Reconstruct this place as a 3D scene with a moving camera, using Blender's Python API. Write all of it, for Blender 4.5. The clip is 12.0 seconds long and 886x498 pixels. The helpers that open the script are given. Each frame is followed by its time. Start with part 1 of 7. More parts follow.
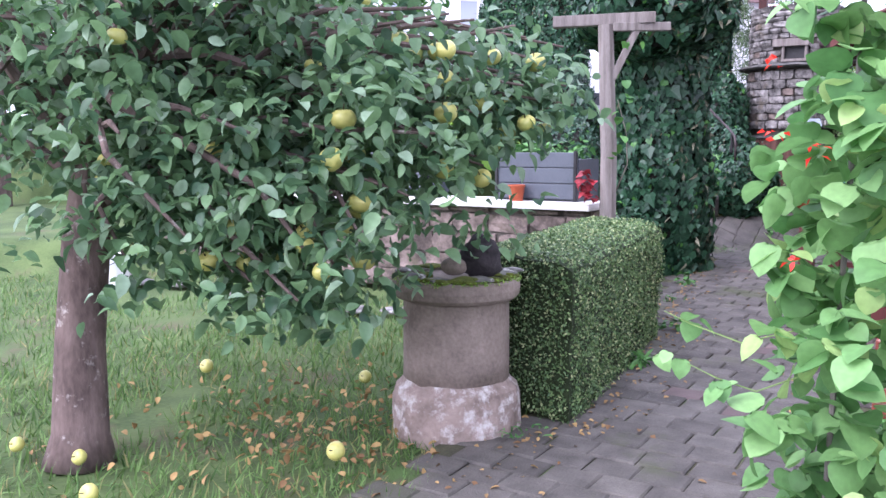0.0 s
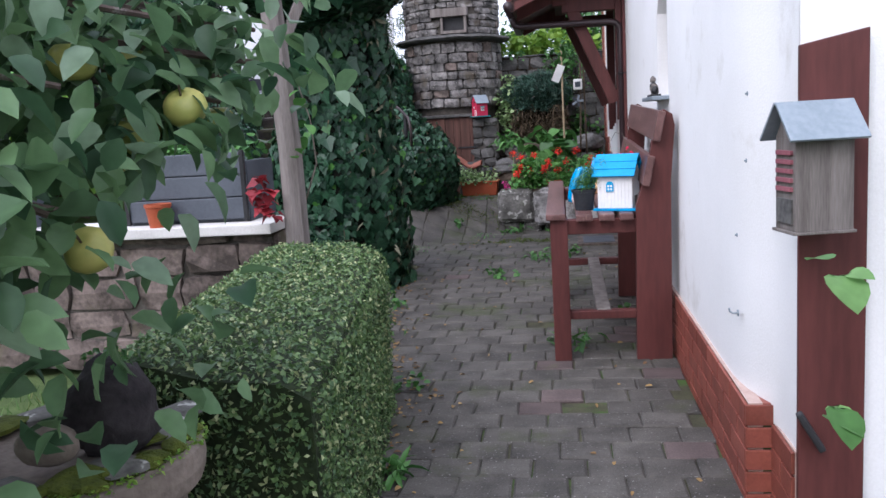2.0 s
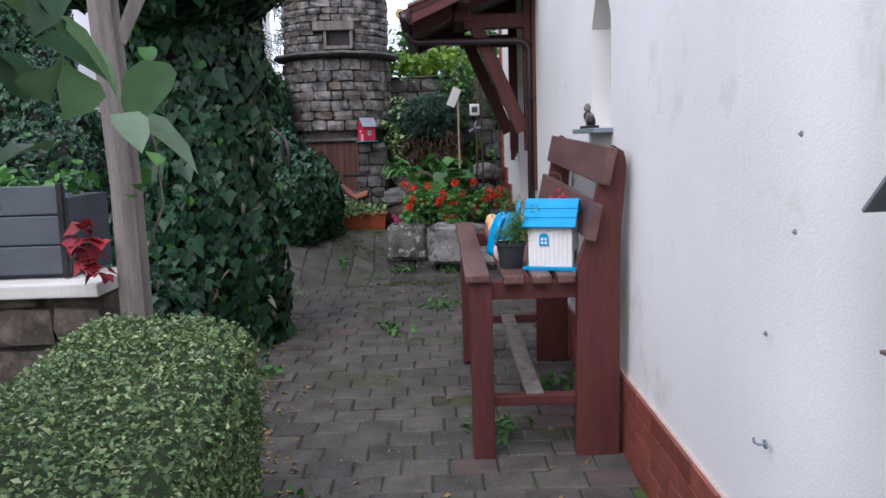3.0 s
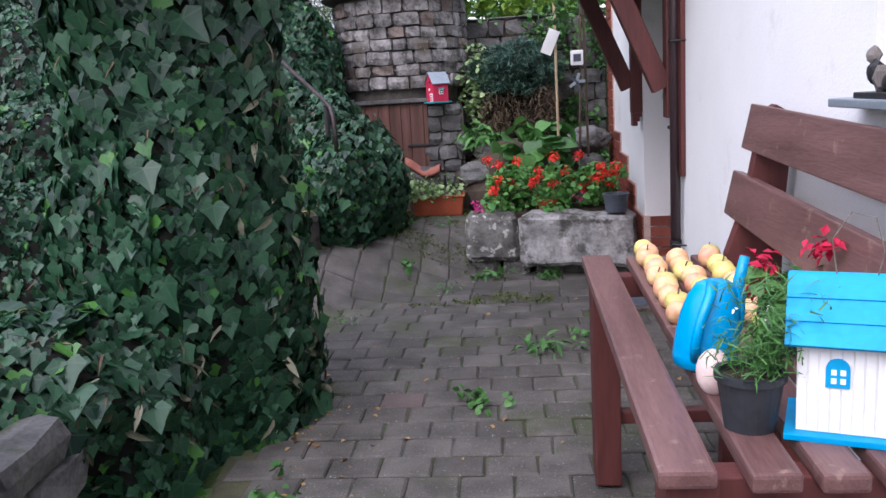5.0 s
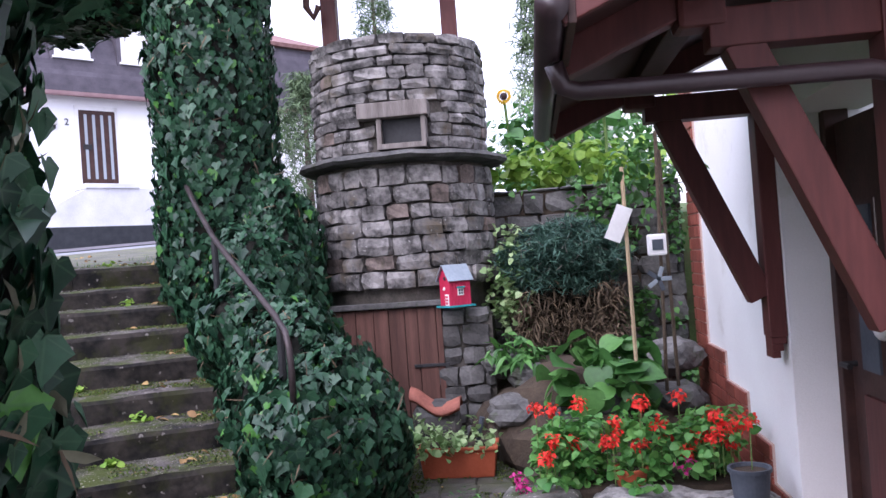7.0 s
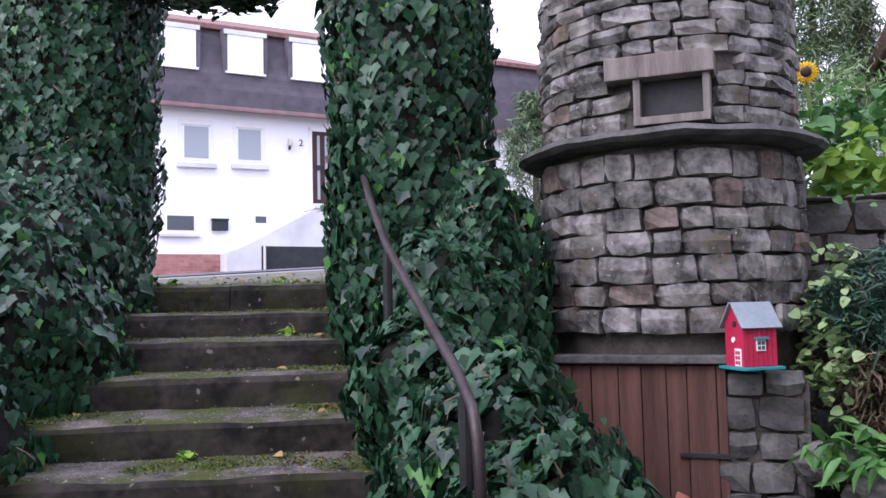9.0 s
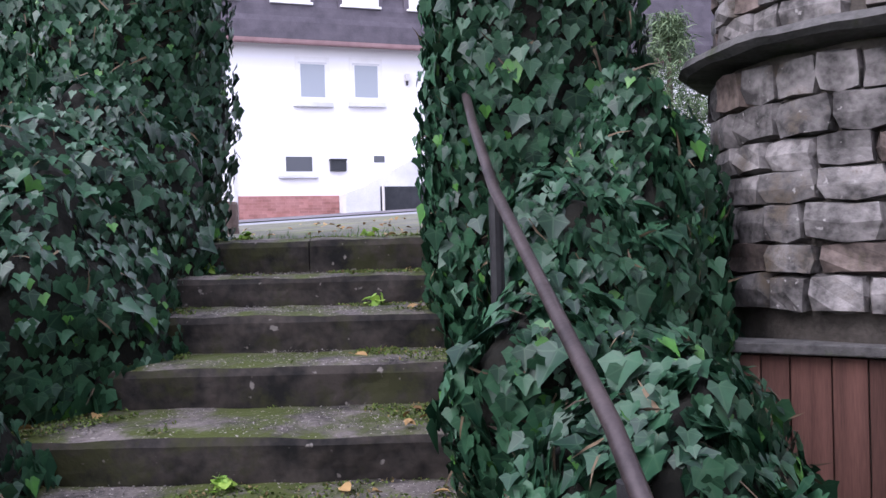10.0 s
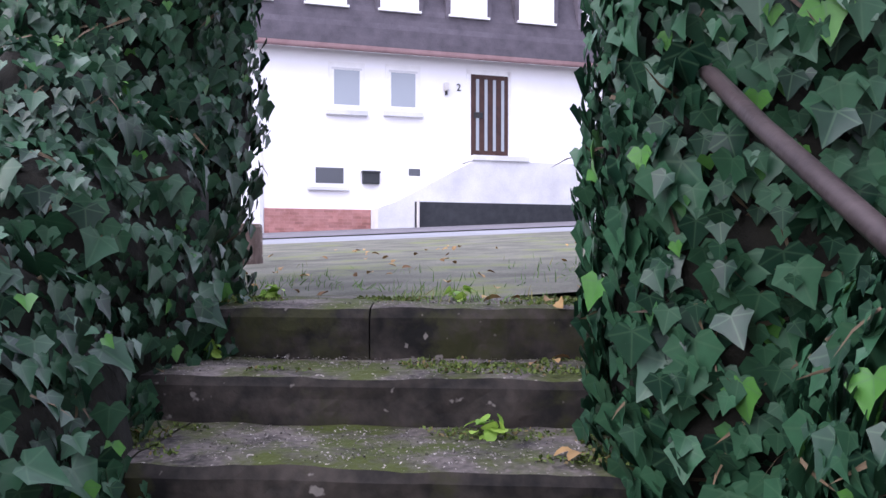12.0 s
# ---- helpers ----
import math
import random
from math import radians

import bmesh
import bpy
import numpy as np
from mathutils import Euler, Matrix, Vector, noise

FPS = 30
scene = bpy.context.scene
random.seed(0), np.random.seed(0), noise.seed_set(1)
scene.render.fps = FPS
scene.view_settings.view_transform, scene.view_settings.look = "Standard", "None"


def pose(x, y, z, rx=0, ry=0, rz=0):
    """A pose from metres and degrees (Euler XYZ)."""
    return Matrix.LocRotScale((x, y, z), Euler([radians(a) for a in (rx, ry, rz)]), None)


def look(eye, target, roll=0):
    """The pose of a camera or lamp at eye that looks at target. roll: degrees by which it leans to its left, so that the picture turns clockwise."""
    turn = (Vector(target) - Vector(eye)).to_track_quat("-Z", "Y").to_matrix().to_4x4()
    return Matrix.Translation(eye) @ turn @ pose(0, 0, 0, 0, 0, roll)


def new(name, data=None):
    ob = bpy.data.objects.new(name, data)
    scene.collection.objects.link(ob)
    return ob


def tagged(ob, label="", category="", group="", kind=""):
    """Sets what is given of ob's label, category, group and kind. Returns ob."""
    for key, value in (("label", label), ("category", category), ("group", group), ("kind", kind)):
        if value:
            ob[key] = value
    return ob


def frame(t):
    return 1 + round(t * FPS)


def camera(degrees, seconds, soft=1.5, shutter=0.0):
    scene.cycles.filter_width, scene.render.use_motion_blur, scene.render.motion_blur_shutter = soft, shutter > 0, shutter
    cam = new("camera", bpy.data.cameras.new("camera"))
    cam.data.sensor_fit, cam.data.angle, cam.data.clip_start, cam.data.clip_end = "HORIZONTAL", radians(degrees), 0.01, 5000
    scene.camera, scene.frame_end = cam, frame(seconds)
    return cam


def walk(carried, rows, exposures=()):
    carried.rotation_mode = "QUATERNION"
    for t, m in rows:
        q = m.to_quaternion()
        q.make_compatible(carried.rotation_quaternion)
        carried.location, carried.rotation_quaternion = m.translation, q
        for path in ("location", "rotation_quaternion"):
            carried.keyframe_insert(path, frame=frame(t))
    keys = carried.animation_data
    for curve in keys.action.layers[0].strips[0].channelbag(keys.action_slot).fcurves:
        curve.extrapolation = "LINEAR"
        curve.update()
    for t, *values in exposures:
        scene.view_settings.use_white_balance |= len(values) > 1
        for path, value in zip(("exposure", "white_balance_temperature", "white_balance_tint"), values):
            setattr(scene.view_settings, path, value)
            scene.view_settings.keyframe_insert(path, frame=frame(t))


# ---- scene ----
cam = camera(55.7, 12.0)
PATH = [
    (0, (1.118, -2.004, 1.255), (0.056, -0.327, 1.012), -0.1),
    (0.5, (0.835, -1.684, 1.27), (0.117, 0.164, 1.005), 1.2),
    (1, (0.586, -1.234, 1.295), (0.015, 0.655, 0.968), -0.5),
    (1.5, (0.319, -0.797, 1.307), (-0.045, 1.145, 0.994), -2.9),
    (2, (0.204, -0.318, 1.294), (-0.082, 1.639, 0.998), -3.4),
    (2.5, (0.117, 0.22, 1.307), (-0.051, 2.196, 1.048), -1.4),
    (3, (0.02, 0.673, 1.341), (0.026, 2.656, 1.083), -1.8),
    (3.2, (0.023, 0.909, 1.326), (-0.019, 2.896, 1.106), -3.5),
    (4.8, (-0.071, 2.464, 1.444), (-0.207, 4.426, 1.081), -1.8),
    (5, (-0.1, 2.667, 1.448), (-0.282, 4.624, 1.078), -3.4),
    (5.5, (-0.186, 3.228, 1.483), (-0.308, 5.185, 1.092), -2.3),
    (6, (-0.186, 3.852, 1.522), (-0.414, 5.825, 1.294), -2.4),
    (6.5, (-0.233, 4.404, 1.595), (-0.438, 6.393, 1.607), -2.4),
    (6.7, (-0.24, 4.629, 1.658), (-0.424, 6.621, 1.666), -3.8),
    (8.3, (-0.51, 5.98, 1.616), (-1.019, 7.903, 1.816), -1.1),
    (8.5, (-0.529, 6.154, 1.636), (-1.132, 8.05, 1.839), -1.2),
    (9, (-0.689, 6.608, 1.645), (-1.413, 8.468, 1.771), -1.3),
    (9.5, (-0.866, 7.052, 1.691), (-1.672, 8.882, 1.713), -1.9),
    (10, (-1.079, 7.538, 1.734), (-2.074, 9.273, 1.719), -1.6),
    (10.5, (-1.366, 7.894, 1.768), (-2.367, 9.625, 1.7), 0.9),
    (11, (-1.584, 8.194, 1.84), (-2.737, 9.827, 1.789), -2.9),
    (11.5, (-1.857, 8.419, 1.857), (-2.978, 10.075, 1.839), -0.5),
    (12, (-2.06, 8.586, 1.911), (-3.103, 10.293, 1.928), 0.1),
]
EXPOSURES = [(0, 1.9, 5450, 26), (1.0, 1.85, 5500, 25), (1.5, 1.1, 5450, 14), (2.0, 0.95, 5600, 15), (2.5, 0.9, 5700, 14), (3.0, 0.62, 5700, 14), (3.2, 0.65, 5700, 14), (5.0, 1.2, 5650, 19), (5.5, 1.32, 5600, 21), (6.5, 1.7, 5500, 24), (6.8, 1.55, 5500, 24), (8.2, 0.84, 5600, 24), (8.5, 0.8, 5600, 24), (9.0, 1.15, 5600, 23), (10.0, 1.35, 5600, 23), (12.0, 1.3, 5600, 24)]
walk(cam, [(t, look(eye, target, roll)) for t, eye, target, roll in PATH], EXPOSURES)

# ---- world, sun, exposure ----
world = bpy.data.worlds.new("evening_sky")
scene.world = world
world.use_nodes = True
wn = world.node_tree.nodes
wl = world.node_tree.links
sky = wn.new("ShaderNodeTexSky")
sky.sky_type = "NISHITA"
sky.sun_disc = False
sky.sun_elevation = radians(42)
sky.sun_rotation = radians(207)
sky.air_density = 1.0
sky.dust_density = 7.0
sky.ozone_density = 0.6
wn["Background"].inputs[1].default_value = 0.15
# thin high cloud: the blue sky is mostly veiled by pale grey
veil = wn.new("ShaderNodeMixRGB")
veil.inputs[2].default_value = (7.4, 7.3, 7.7, 1.0)
cloud = wn.new("ShaderNodeTexNoise")
cloud.inputs["Scale"].default_value = 1.6
cloud.inputs["Detail"].default_value = 6
cover = wn.new("ShaderNodeMapRange")
cover.inputs[1].default_value, cover.inputs[2].default_value = 0.3, 0.7
cover.inputs[3].default_value, cover.inputs[4].default_value = 0.6, 0.95
wl.new(cloud.outputs["Fac"], cover.inputs[0])
wl.new(cover.outputs[0], veil.inputs[0])
wl.new(sky.outputs[0], veil.inputs[1])
wl.new(veil.outputs[0], wn["Background"].inputs[0])
sun = new("sun", bpy.data.lights.new("sun", "SUN"))
sun.data.energy = 1.1
sun.data.angle = radians(60)
sun.data.color = (1.0, 0.97, 0.93)
sun.matrix_world = look((0, 0, 0), (0.23, 0.45, -0.86))


# ---- material and mesh helpers ----
def rgb(c):
    return (c[0], c[1], c[2], 1.0)


def surface(name, dark, light, scale=6.0, rough=0.8, bump=0.3, fine=60.0, metal=0.0, vary=0.0, island=False,
            stain=None, stain_amount=0.0, stain_scale=2.0, stretch=(1, 1, 1), spec=0.3, trans=0.0, speck=None, speck_scale=60.0, speck_cut=0.62, contrast=(0.5, 0.95)):
    """Two-scale procedural surface: broad patches, fine grain, optional stains and piece-to-piece variation."""
    m = bpy.data.materials.new(name)
    m.use_nodes = True
    n, l = m.node_tree.nodes, m.node_tree.links
    b = n["Principled BSDF"]
    geo = n.new("ShaderNodeNewGeometry")
    mapping = n.new("ShaderNodeMapping")
    mapping.inputs["Scale"].default_value = stretch
    l.new(geo.outputs["Position"], mapping.inputs[0])
    broad = n.new("ShaderNodeTexNoise")
    broad.inputs["Scale"].default_value = scale
    broad.inputs["Detail"].default_value = 5
    l.new(mapping.outputs[0], broad.inputs["Vector"])
    grain = n.new("ShaderNodeTexNoise")
    grain.inputs["Scale"].default_value = fine
    grain.inputs["Detail"].default_value = 4
    l.new(mapping.outputs[0], grain.inputs["Vector"])
    mixv = n.new("ShaderNodeMath")
    mixv.operation = "MULTIPLY_ADD"
    l.new(grain.outputs["Fac"], mixv.inputs[0])
    mixv.inputs[1].default_value = 0.5
    l.new(broad.outputs["Fac"], mixv.inputs[2])
    ramp = n.new("ShaderNodeValToRGB")
    ramp.color_ramp.elements[0].position = contrast[0]
    ramp.color_ramp.elements[1].position = contrast[1]
    ramp.color_ramp.elements[0].color = rgb(dark)
    ramp.color_ramp.elements[1].color = rgb(light)
    l.new(mixv.outputs[0], ramp.inputs[0])
    out = ramp.outputs[0]
    if vary > 0:
        hue = n.new("ShaderNodeHueSaturation")
        if island:
            src = geo.outputs["Random Per Island"]
        else:
            src = n.new("ShaderNodeObjectInfo").outputs["Random"]
        rng = n.new("ShaderNodeMapRange")
        rng.inputs[3].default_value = 1 - vary
        rng.inputs[4].default_value = 1 + vary
        l.new(src, rng.inputs[0])
        l.new(rng.outputs[0], hue.inputs["Value"])
        l.new(out, hue.inputs["Color"])
        out = hue.outputs[0]
    if stain:
        sn = n.new("ShaderNodeTexNoise")
        sn.inputs["Scale"].default_value = stain_scale
        sn.inputs["Detail"].default_value = 6
        sn.inputs["Roughness"].default_value = 0.7
        l.new(geo.outputs["Position"], sn.inputs["Vector"])
        sr = n.new("ShaderNodeMapRange")
        sr.inputs[1].default_value = 0.62 - stain_amount * 0.3
        sr.inputs[2].default_value = 0.75 - stain_amount * 0.3
        l.new(sn.outputs["Fac"], sr.inputs[0])
        mx = n.new("ShaderNodeMixRGB")
        mx.inputs[2].default_value = rgb(stain)
        l.new(sr.outputs[0], mx.inputs[0])
        l.new(out, mx.inputs[1])
        out = mx.outputs[0]
    if speck:
        kn = n.new("ShaderNodeTexNoise")
        kn.inputs["Scale"].default_value = speck_scale
        kn.inputs["Detail"].default_value = 2
        l.new(geo.outputs["Position"], kn.inputs["Vector"])
        kr = n.new("ShaderNodeMapRange")
        kr.inputs[1].default_value = speck_cut
        kr.inputs[2].default_value = speck_cut + 0.05
        l.new(kn.outputs["Fac"], kr.inputs[0])
        km = n.new("ShaderNodeMixRGB")
        km.inputs[2].default_value = rgb(speck)
        l.new(kr.outputs[0], km.inputs[0])
        l.new(out, km.inputs[1])
        out = km.outputs[0]
    l.new(out, b.inputs["Base Color"])
    b.inputs["Roughness"].default_value = rough
    b.inputs["Metallic"].default_value = metal
    b.inputs["Specular IOR Level"].default_value = spec
    if bump > 0:
        bp = n.new("ShaderNodeBump")
        bp.inputs["Strength"].default_value = bump
        bp.inputs["Distance"].default_value = 0.01
        l.new(mixv.outputs[0], bp.inputs["Height"])
        l.new(bp.outputs[0], b.inputs["Normal"])
    if trans > 0:
        t = n.new("ShaderNodeBsdfTranslucent")
        l.new(out, t.inputs[0])
        mix = n.new("ShaderNodeMixShader")
        mix.inputs[0].default_value = trans
        l.new(b.outputs[0], mix.inputs[1])
        l.new(t.outputs[0], mix.inputs[2])
        l.new(mix.outputs[0], n["Material Output"].inputs[0])
    return m


def leafmat(name, dark, light, rough=0.45, trans=0.25, odd=None, odd_share=0.0, spec=0.4):
    """Leaf colour that changes from leaf to leaf, with a few odd (young or yellow) ones."""
    m = bpy.data.materials.new(name)
    m.use_nodes = True
    n, l = m.node_tree.nodes, m.node_tree.links
    b = n["Principled BSDF"]
    geo = n.new("ShaderNodeNewGeometry")
    ramp = n.new("ShaderNodeValToRGB")
    e = ramp.color_ramp.elements
    e[0].color, e[1].color = rgb(dark), rgb(light)
    e[1].position = 1.0 - odd_share
    if odd:
        x = e.new(min(0.999, 1.0 - odd_share + 0.01))
        x.color = rgb(odd)
    l.new(geo.outputs["Random Per Island"], ramp.inputs[0])
    ns = n.new("ShaderNodeTexNoise")
    ns.inputs["Scale"].default_value = 45
    l.new(geo.outputs["Position"], ns.inputs["Vector"])
    hs = n.new("ShaderNodeHueSaturation")
    mr = n.new("ShaderNodeMapRange")
    mr.inputs[3].default_value, mr.inputs[4].default_value = 0.7, 1.3
    l.new(ns.outputs["Fac"], mr.inputs[0])
    l.new(mr.outputs[0], hs.inputs["Value"])
    l.new(ramp.outputs[0], hs.inputs["Color"])
    l.new(hs.outputs[0], b.inputs["Base Color"])
    b.inputs["Roughness"].default_value = rough
    b.inputs["Specular IOR Level"].default_value = spec
    t = n.new("ShaderNodeBsdfTranslucent")
    l.new(hs.outputs[0], t.inputs[0])
    mix = n.new("ShaderNodeMixShader")
    mix.inputs[0].default_value = trans
    l.new(b.outputs[0], mix.inputs[1])
    l.new(t.outputs[0], mix.inputs[2])
    l.new(mix.outputs[0], n["Material Output"].inputs[0])
    return m


M_PLASTER = surface("white_plaster", (0.74, 0.73, 0.71), (0.84, 0.83, 0.82), 1.2, 0.9, 0.25, 140, stain=(0.66, 0.64, 0.6), stain_amount=0.1)
M_TILE = surface("red_brown_tile", (0.16, 0.045, 0.032), (0.27, 0.08, 0.055), 9, 0.5, 0.15, 90, vary=0.2)
M_GROUT = surface("pale_grout", (0.42, 0.3, 0.26), (0.52, 0.4, 0.35), 20, 0.9, 0.2)
M_REDWOOD = surface("red_brown_painted_wood", (0.06, 0.018, 0.016), (0.115, 0.035, 0.031), 5, 0.55, 0.2, 50, stretch=(1, 1, 0.15))
M_SEATWOOD = surface("worn_brown_varnished_plank", (0.075, 0.036, 0.033), (0.175, 0.095, 0.086), 4, 0.4, 0.25, 60, stretch=(3, 0.3, 3), stain=(0.3, 0.2, 0.16), stain_amount=0.05, stain_scale=14)
M_GREYWOOD = surface("weathered_grey_wood", (0.1, 0.085, 0.076), (0.22, 0.195, 0.18), 6, 0.85, 0.5, 70, stretch=(4, 4, 0.3))
M_DOORWOOD = surface("brown_plank_wood", (0.06, 0.028, 0.021), (0.13, 0.062, 0.048), 5, 0.7, 0.3, 60, stretch=(5, 5, 0.3), vary=0.2)
M_DARKWOOD = surface("dark_brown_wood", (0.03, 0.014, 0.012), (0.06, 0.028, 0.022), 6, 0.6, 0.2)
M_PAVER = surface("grey_concrete_paver", (0.045, 0.041, 0.036), (0.102, 0.093, 0.082), 7, 0.8, 0.7, 110, vary=0.22, stain=(0.055, 0.062, 0.03), stain_amount=0.28, stain_scale=1.3, speck=(0.2, 0.19, 0.18), speck_scale=90, speck_cut=0.66)
M_PAVERRED = surface("reddish_concrete_paver", (0.065, 0.05, 0.047), (0.125, 0.094, 0.088), 5, 0.85, 0.5, 110, vary=0.2, stain=(0.08, 0.08, 0.04), stain_amount=0.15, stain_scale=1.6)
M_JOINT = surface("mossy_joint_soil", (0.035, 0.032, 0.022), (0.075, 0.075, 0.04), 9, 0.95, 0.6, 80, stain=(0.05, 0.09, 0.02), stain_amount=0.45, stain_scale=3)
M_SOIL = surface("dark_soil", (0.03, 0.022, 0.016), (0.07, 0.052, 0.036), 8, 0.95, 0.8, 60)
M_LAWN = surface("lawn_ground", (0.03, 0.052, 0.014), (0.08, 0.115, 0.035), 2.5, 0.95, 0.8, 40, stain=(0.075, 0.062, 0.034), stain_amount=0.25, stain_scale=1.1)
M_STONE = surface("grey_brown_rubble_stone", (0.052, 0.049, 0.047), (0.25, 0.235, 0.225), 9, 0.9, 1.0, 40, contrast=(0.58, 0.92), vary=0.35, stain=(0.1, 0.082, 0.06), stain_amount=0.3, stain_scale=5, speck=(0.3, 0.29, 0.275), speck_scale=34, speck_cut=0.69)
M_STONEDARK = surface("dark_grey_rubble_stone", (0.05, 0.049, 0.048), (0.14, 0.135, 0.13), 9, 0.9, 0.9, 55, vary=0.3, stain=(0.05, 0.06, 0.03), stain_amount=0.2, stain_scale=5)
M_SANDSTONE = surface("red_sandstone", (0.06, 0.048, 0.041), (0.2, 0.158, 0.138), 7, 0.9, 1.0, 40, contrast=(0.58, 0.92), vary=0.25, stain=(0.09, 0.08, 0.05), stain_amount=0.25, stain_scale=4)
M_MORTAR = surface("stone_mortar", (0.05, 0.045, 0.038), (0.12, 0.107, 0.092), 12, 0.95, 0.7, 70)
M_EGG = surface("pale_pink_stone", (0.55, 0.4, 0.37), (0.7, 0.55, 0.51), 9, 0.6, 0.15, 70)
M_TROUGH = surface("lichened_grey_stone", (0.15, 0.146, 0.142), (0.42, 0.4, 0.385), 11, 0.9, 1.0, 45, stain=(0.08, 0.076, 0.068), stain_amount=0.45, stain_scale=7)
M_TROUGHDARK = surface("mossy_dark_stone", (0.06, 0.058, 0.05), (0.2, 0.19, 0.175), 12, 0.9, 1.0, 45, stain=(0.045, 0.06, 0.02), stain_amount=0.3, stain_scale=6, speck=(0.42, 0.41, 0.38), speck_scale=24, speck_cut=0.6)
# near-black stone for risers and block sides; the tread colour below is several times lighter
M_STEP = surface("dark_stone_step", (0.002, 0.0018, 0.0015), (0.034, 0.028, 0.023), 6, 0.85, 1.0, 28, contrast=(0.6, 0.92), stain=(0.02, 0.021, 0.005), stain_amount=0.42, stain_scale=4, speck=(0.14, 0.128, 0.115), speck_scale=26, speck_cut=0.69)
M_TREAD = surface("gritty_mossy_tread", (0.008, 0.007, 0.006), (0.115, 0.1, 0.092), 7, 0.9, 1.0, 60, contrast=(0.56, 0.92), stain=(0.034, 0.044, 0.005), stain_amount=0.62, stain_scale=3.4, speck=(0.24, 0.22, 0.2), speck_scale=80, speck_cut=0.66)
M_PILLAR = surface("weathered_pillar_stone", (0.12, 0.095, 0.077), (0.25, 0.203, 0.168), 5, 0.9, 0.6, 60, stain=(0.11, 0.09, 0.07), stain_amount=0.25, stain_scale=4)
M_PILLARBASE = surface("flaking_limewashed_base", (0.15, 0.115, 0.095), (0.3, 0.235, 0.2), 8, 0.95, 0.9, 50, stain=(0.5, 0.47, 0.44), stain_amount=0.4, stain_scale=9)
M_MOSS = surface("moss", (0.03, 0.045, 0.006), (0.11, 0.13, 0.018), 18, 1.0, 1.0, 160)
M_SLATE = surface("blue_grey_slat", (0.06, 0.068, 0.082), (0.09, 0.1, 0.118), 4, 0.55, 0.15, 60)
M_SILL = surface("pale_concrete_sill", (0.5, 0.48, 0.46), (0.66, 0.64, 0.61), 4, 0.8, 0.3, 80)
M_PIPE = surface("brown_metal_pipe", (0.028, 0.017, 0.019), (0.045, 0.028, 0.031), 5, 0.35, 0.05, 60, spec=0.5)
M_ROOFTILE = surface("brown_clay_roof_tile", (0.15, 0.075, 0.065), (0.25, 0.14, 0.125), 7, 0.8, 0.4, 60, vary=0.15)
M_RAIL = surface("worn_steel_handrail", (0.03, 0.023, 0.024), (0.075, 0.058, 0.057), 8, 0.42, 0.2, 60, metal=0.4)
M_LAVA = surface("dark_volcanic_stone", (0.012, 0.01, 0.011), (0.05, 0.042, 0.044), 14, 0.95, 1.0, 60)
M_BLACK = surface("black_painted_iron", (0.012, 0.012, 0.013), (0.03, 0.03, 0.032), 10, 0.5, 0.1)
M_BLUE = surface("bright_blue_paint", (0.0, 0.24, 0.5), (0.01, 0.32, 0.62), 5, 0.5, 0.1)
M_BLUEPLASTIC = surface("bright_blue_plastic", (0.0, 0.25, 0.55), (0.0, 0.3, 0.62), 3, 0.35, 0.03, spec=0.5)
M_WHITE = surface("white_paint", (0.72, 0.71, 0.7), (0.82, 0.81, 0.8), 5, 0.6, 0.1)
M_PINKRED = surface("raspberry_red_paint", (0.38, 0.015, 0.05), (0.5, 0.03, 0.08), 6, 0.6, 0.1)
M_TEAL = surface("teal_paint", (0.02, 0.2, 0.22), (0.04, 0.28, 0.3), 6, 0.6, 0.1)
M_ZINC = surface("pale_zinc_sheet", (0.2, 0.24, 0.27), (0.3, 0.34, 0.38), 4, 0.45, 0.1, metal=0.3)
M_TERRA = surface("terracotta_plastic", (0.3, 0.065, 0.025), (0.42, 0.1, 0.045), 6, 0.6, 0.15)
M_CLAY = surface("weathered_red_clay", (0.16, 0.055, 0.04), (0.27, 0.1, 0.07), 8, 0.8, 0.3, 60)
M_DARKPOT = surface("dark_grey_plastic_pot", (0.018, 0.02, 0.024), (0.035, 0.038, 0.043), 6, 0.5, 0.1)
M_GREYPOT = surface("blue_grey_pot", (0.05, 0.06, 0.075), (0.08, 0.09, 0.11), 6, 0.6, 0.15)
M_APPLE = surface("yellow_green_apple", (0.28, 0.3, 0.07), (0.46, 0.42, 0.12), 14, 0.4, 0.03, vary=0.15, spec=0.5)
M_APPLEROSE = surface("pale_rosy_apple", (0.72, 0.56, 0.25), (0.67, 0.28, 0.18), 16, 0.4, 0.03, vary=0.12, stain=(0.1, 0.06, 0.02), stain_amount=0.02, stain_scale=40, spec=0.5)
M_APPLEPALE = surface("pale_yellow_apple", (0.5, 0.42, 0.11), (0.66, 0.55, 0.19), 14, 0.4, 0.03, vary=0.12, stain=(0.12, 0.08, 0.02), stain_amount=0.03, stain_scale=40, spec=0.5)
M_BARK = surface("grey_brown_bark", (0.05, 0.035, 0.03), (0.15, 0.11, 0.095), 12, 0.95, 1.0, 50, stretch=(1, 1, 0.4), stain=(0.35, 0.32, 0.29), stain_amount=0.12, stain_scale=14)
M_TWIG = surface("dark_twig", (0.05, 0.035, 0.025), (0.1, 0.075, 0.05), 20, 0.9, 0.4)
M_STEM = surface("green_stem", (0.1, 0.16, 0.04), (0.16, 0.24, 0.07), 20, 0.6, 0.2)
M_PALEWOOD = surface("pale_bamboo", (0.3, 0.22, 0.13), (0.45, 0.35, 0.22), 8, 0.6, 0.2, 60, stretch=(4, 4, 0.3))
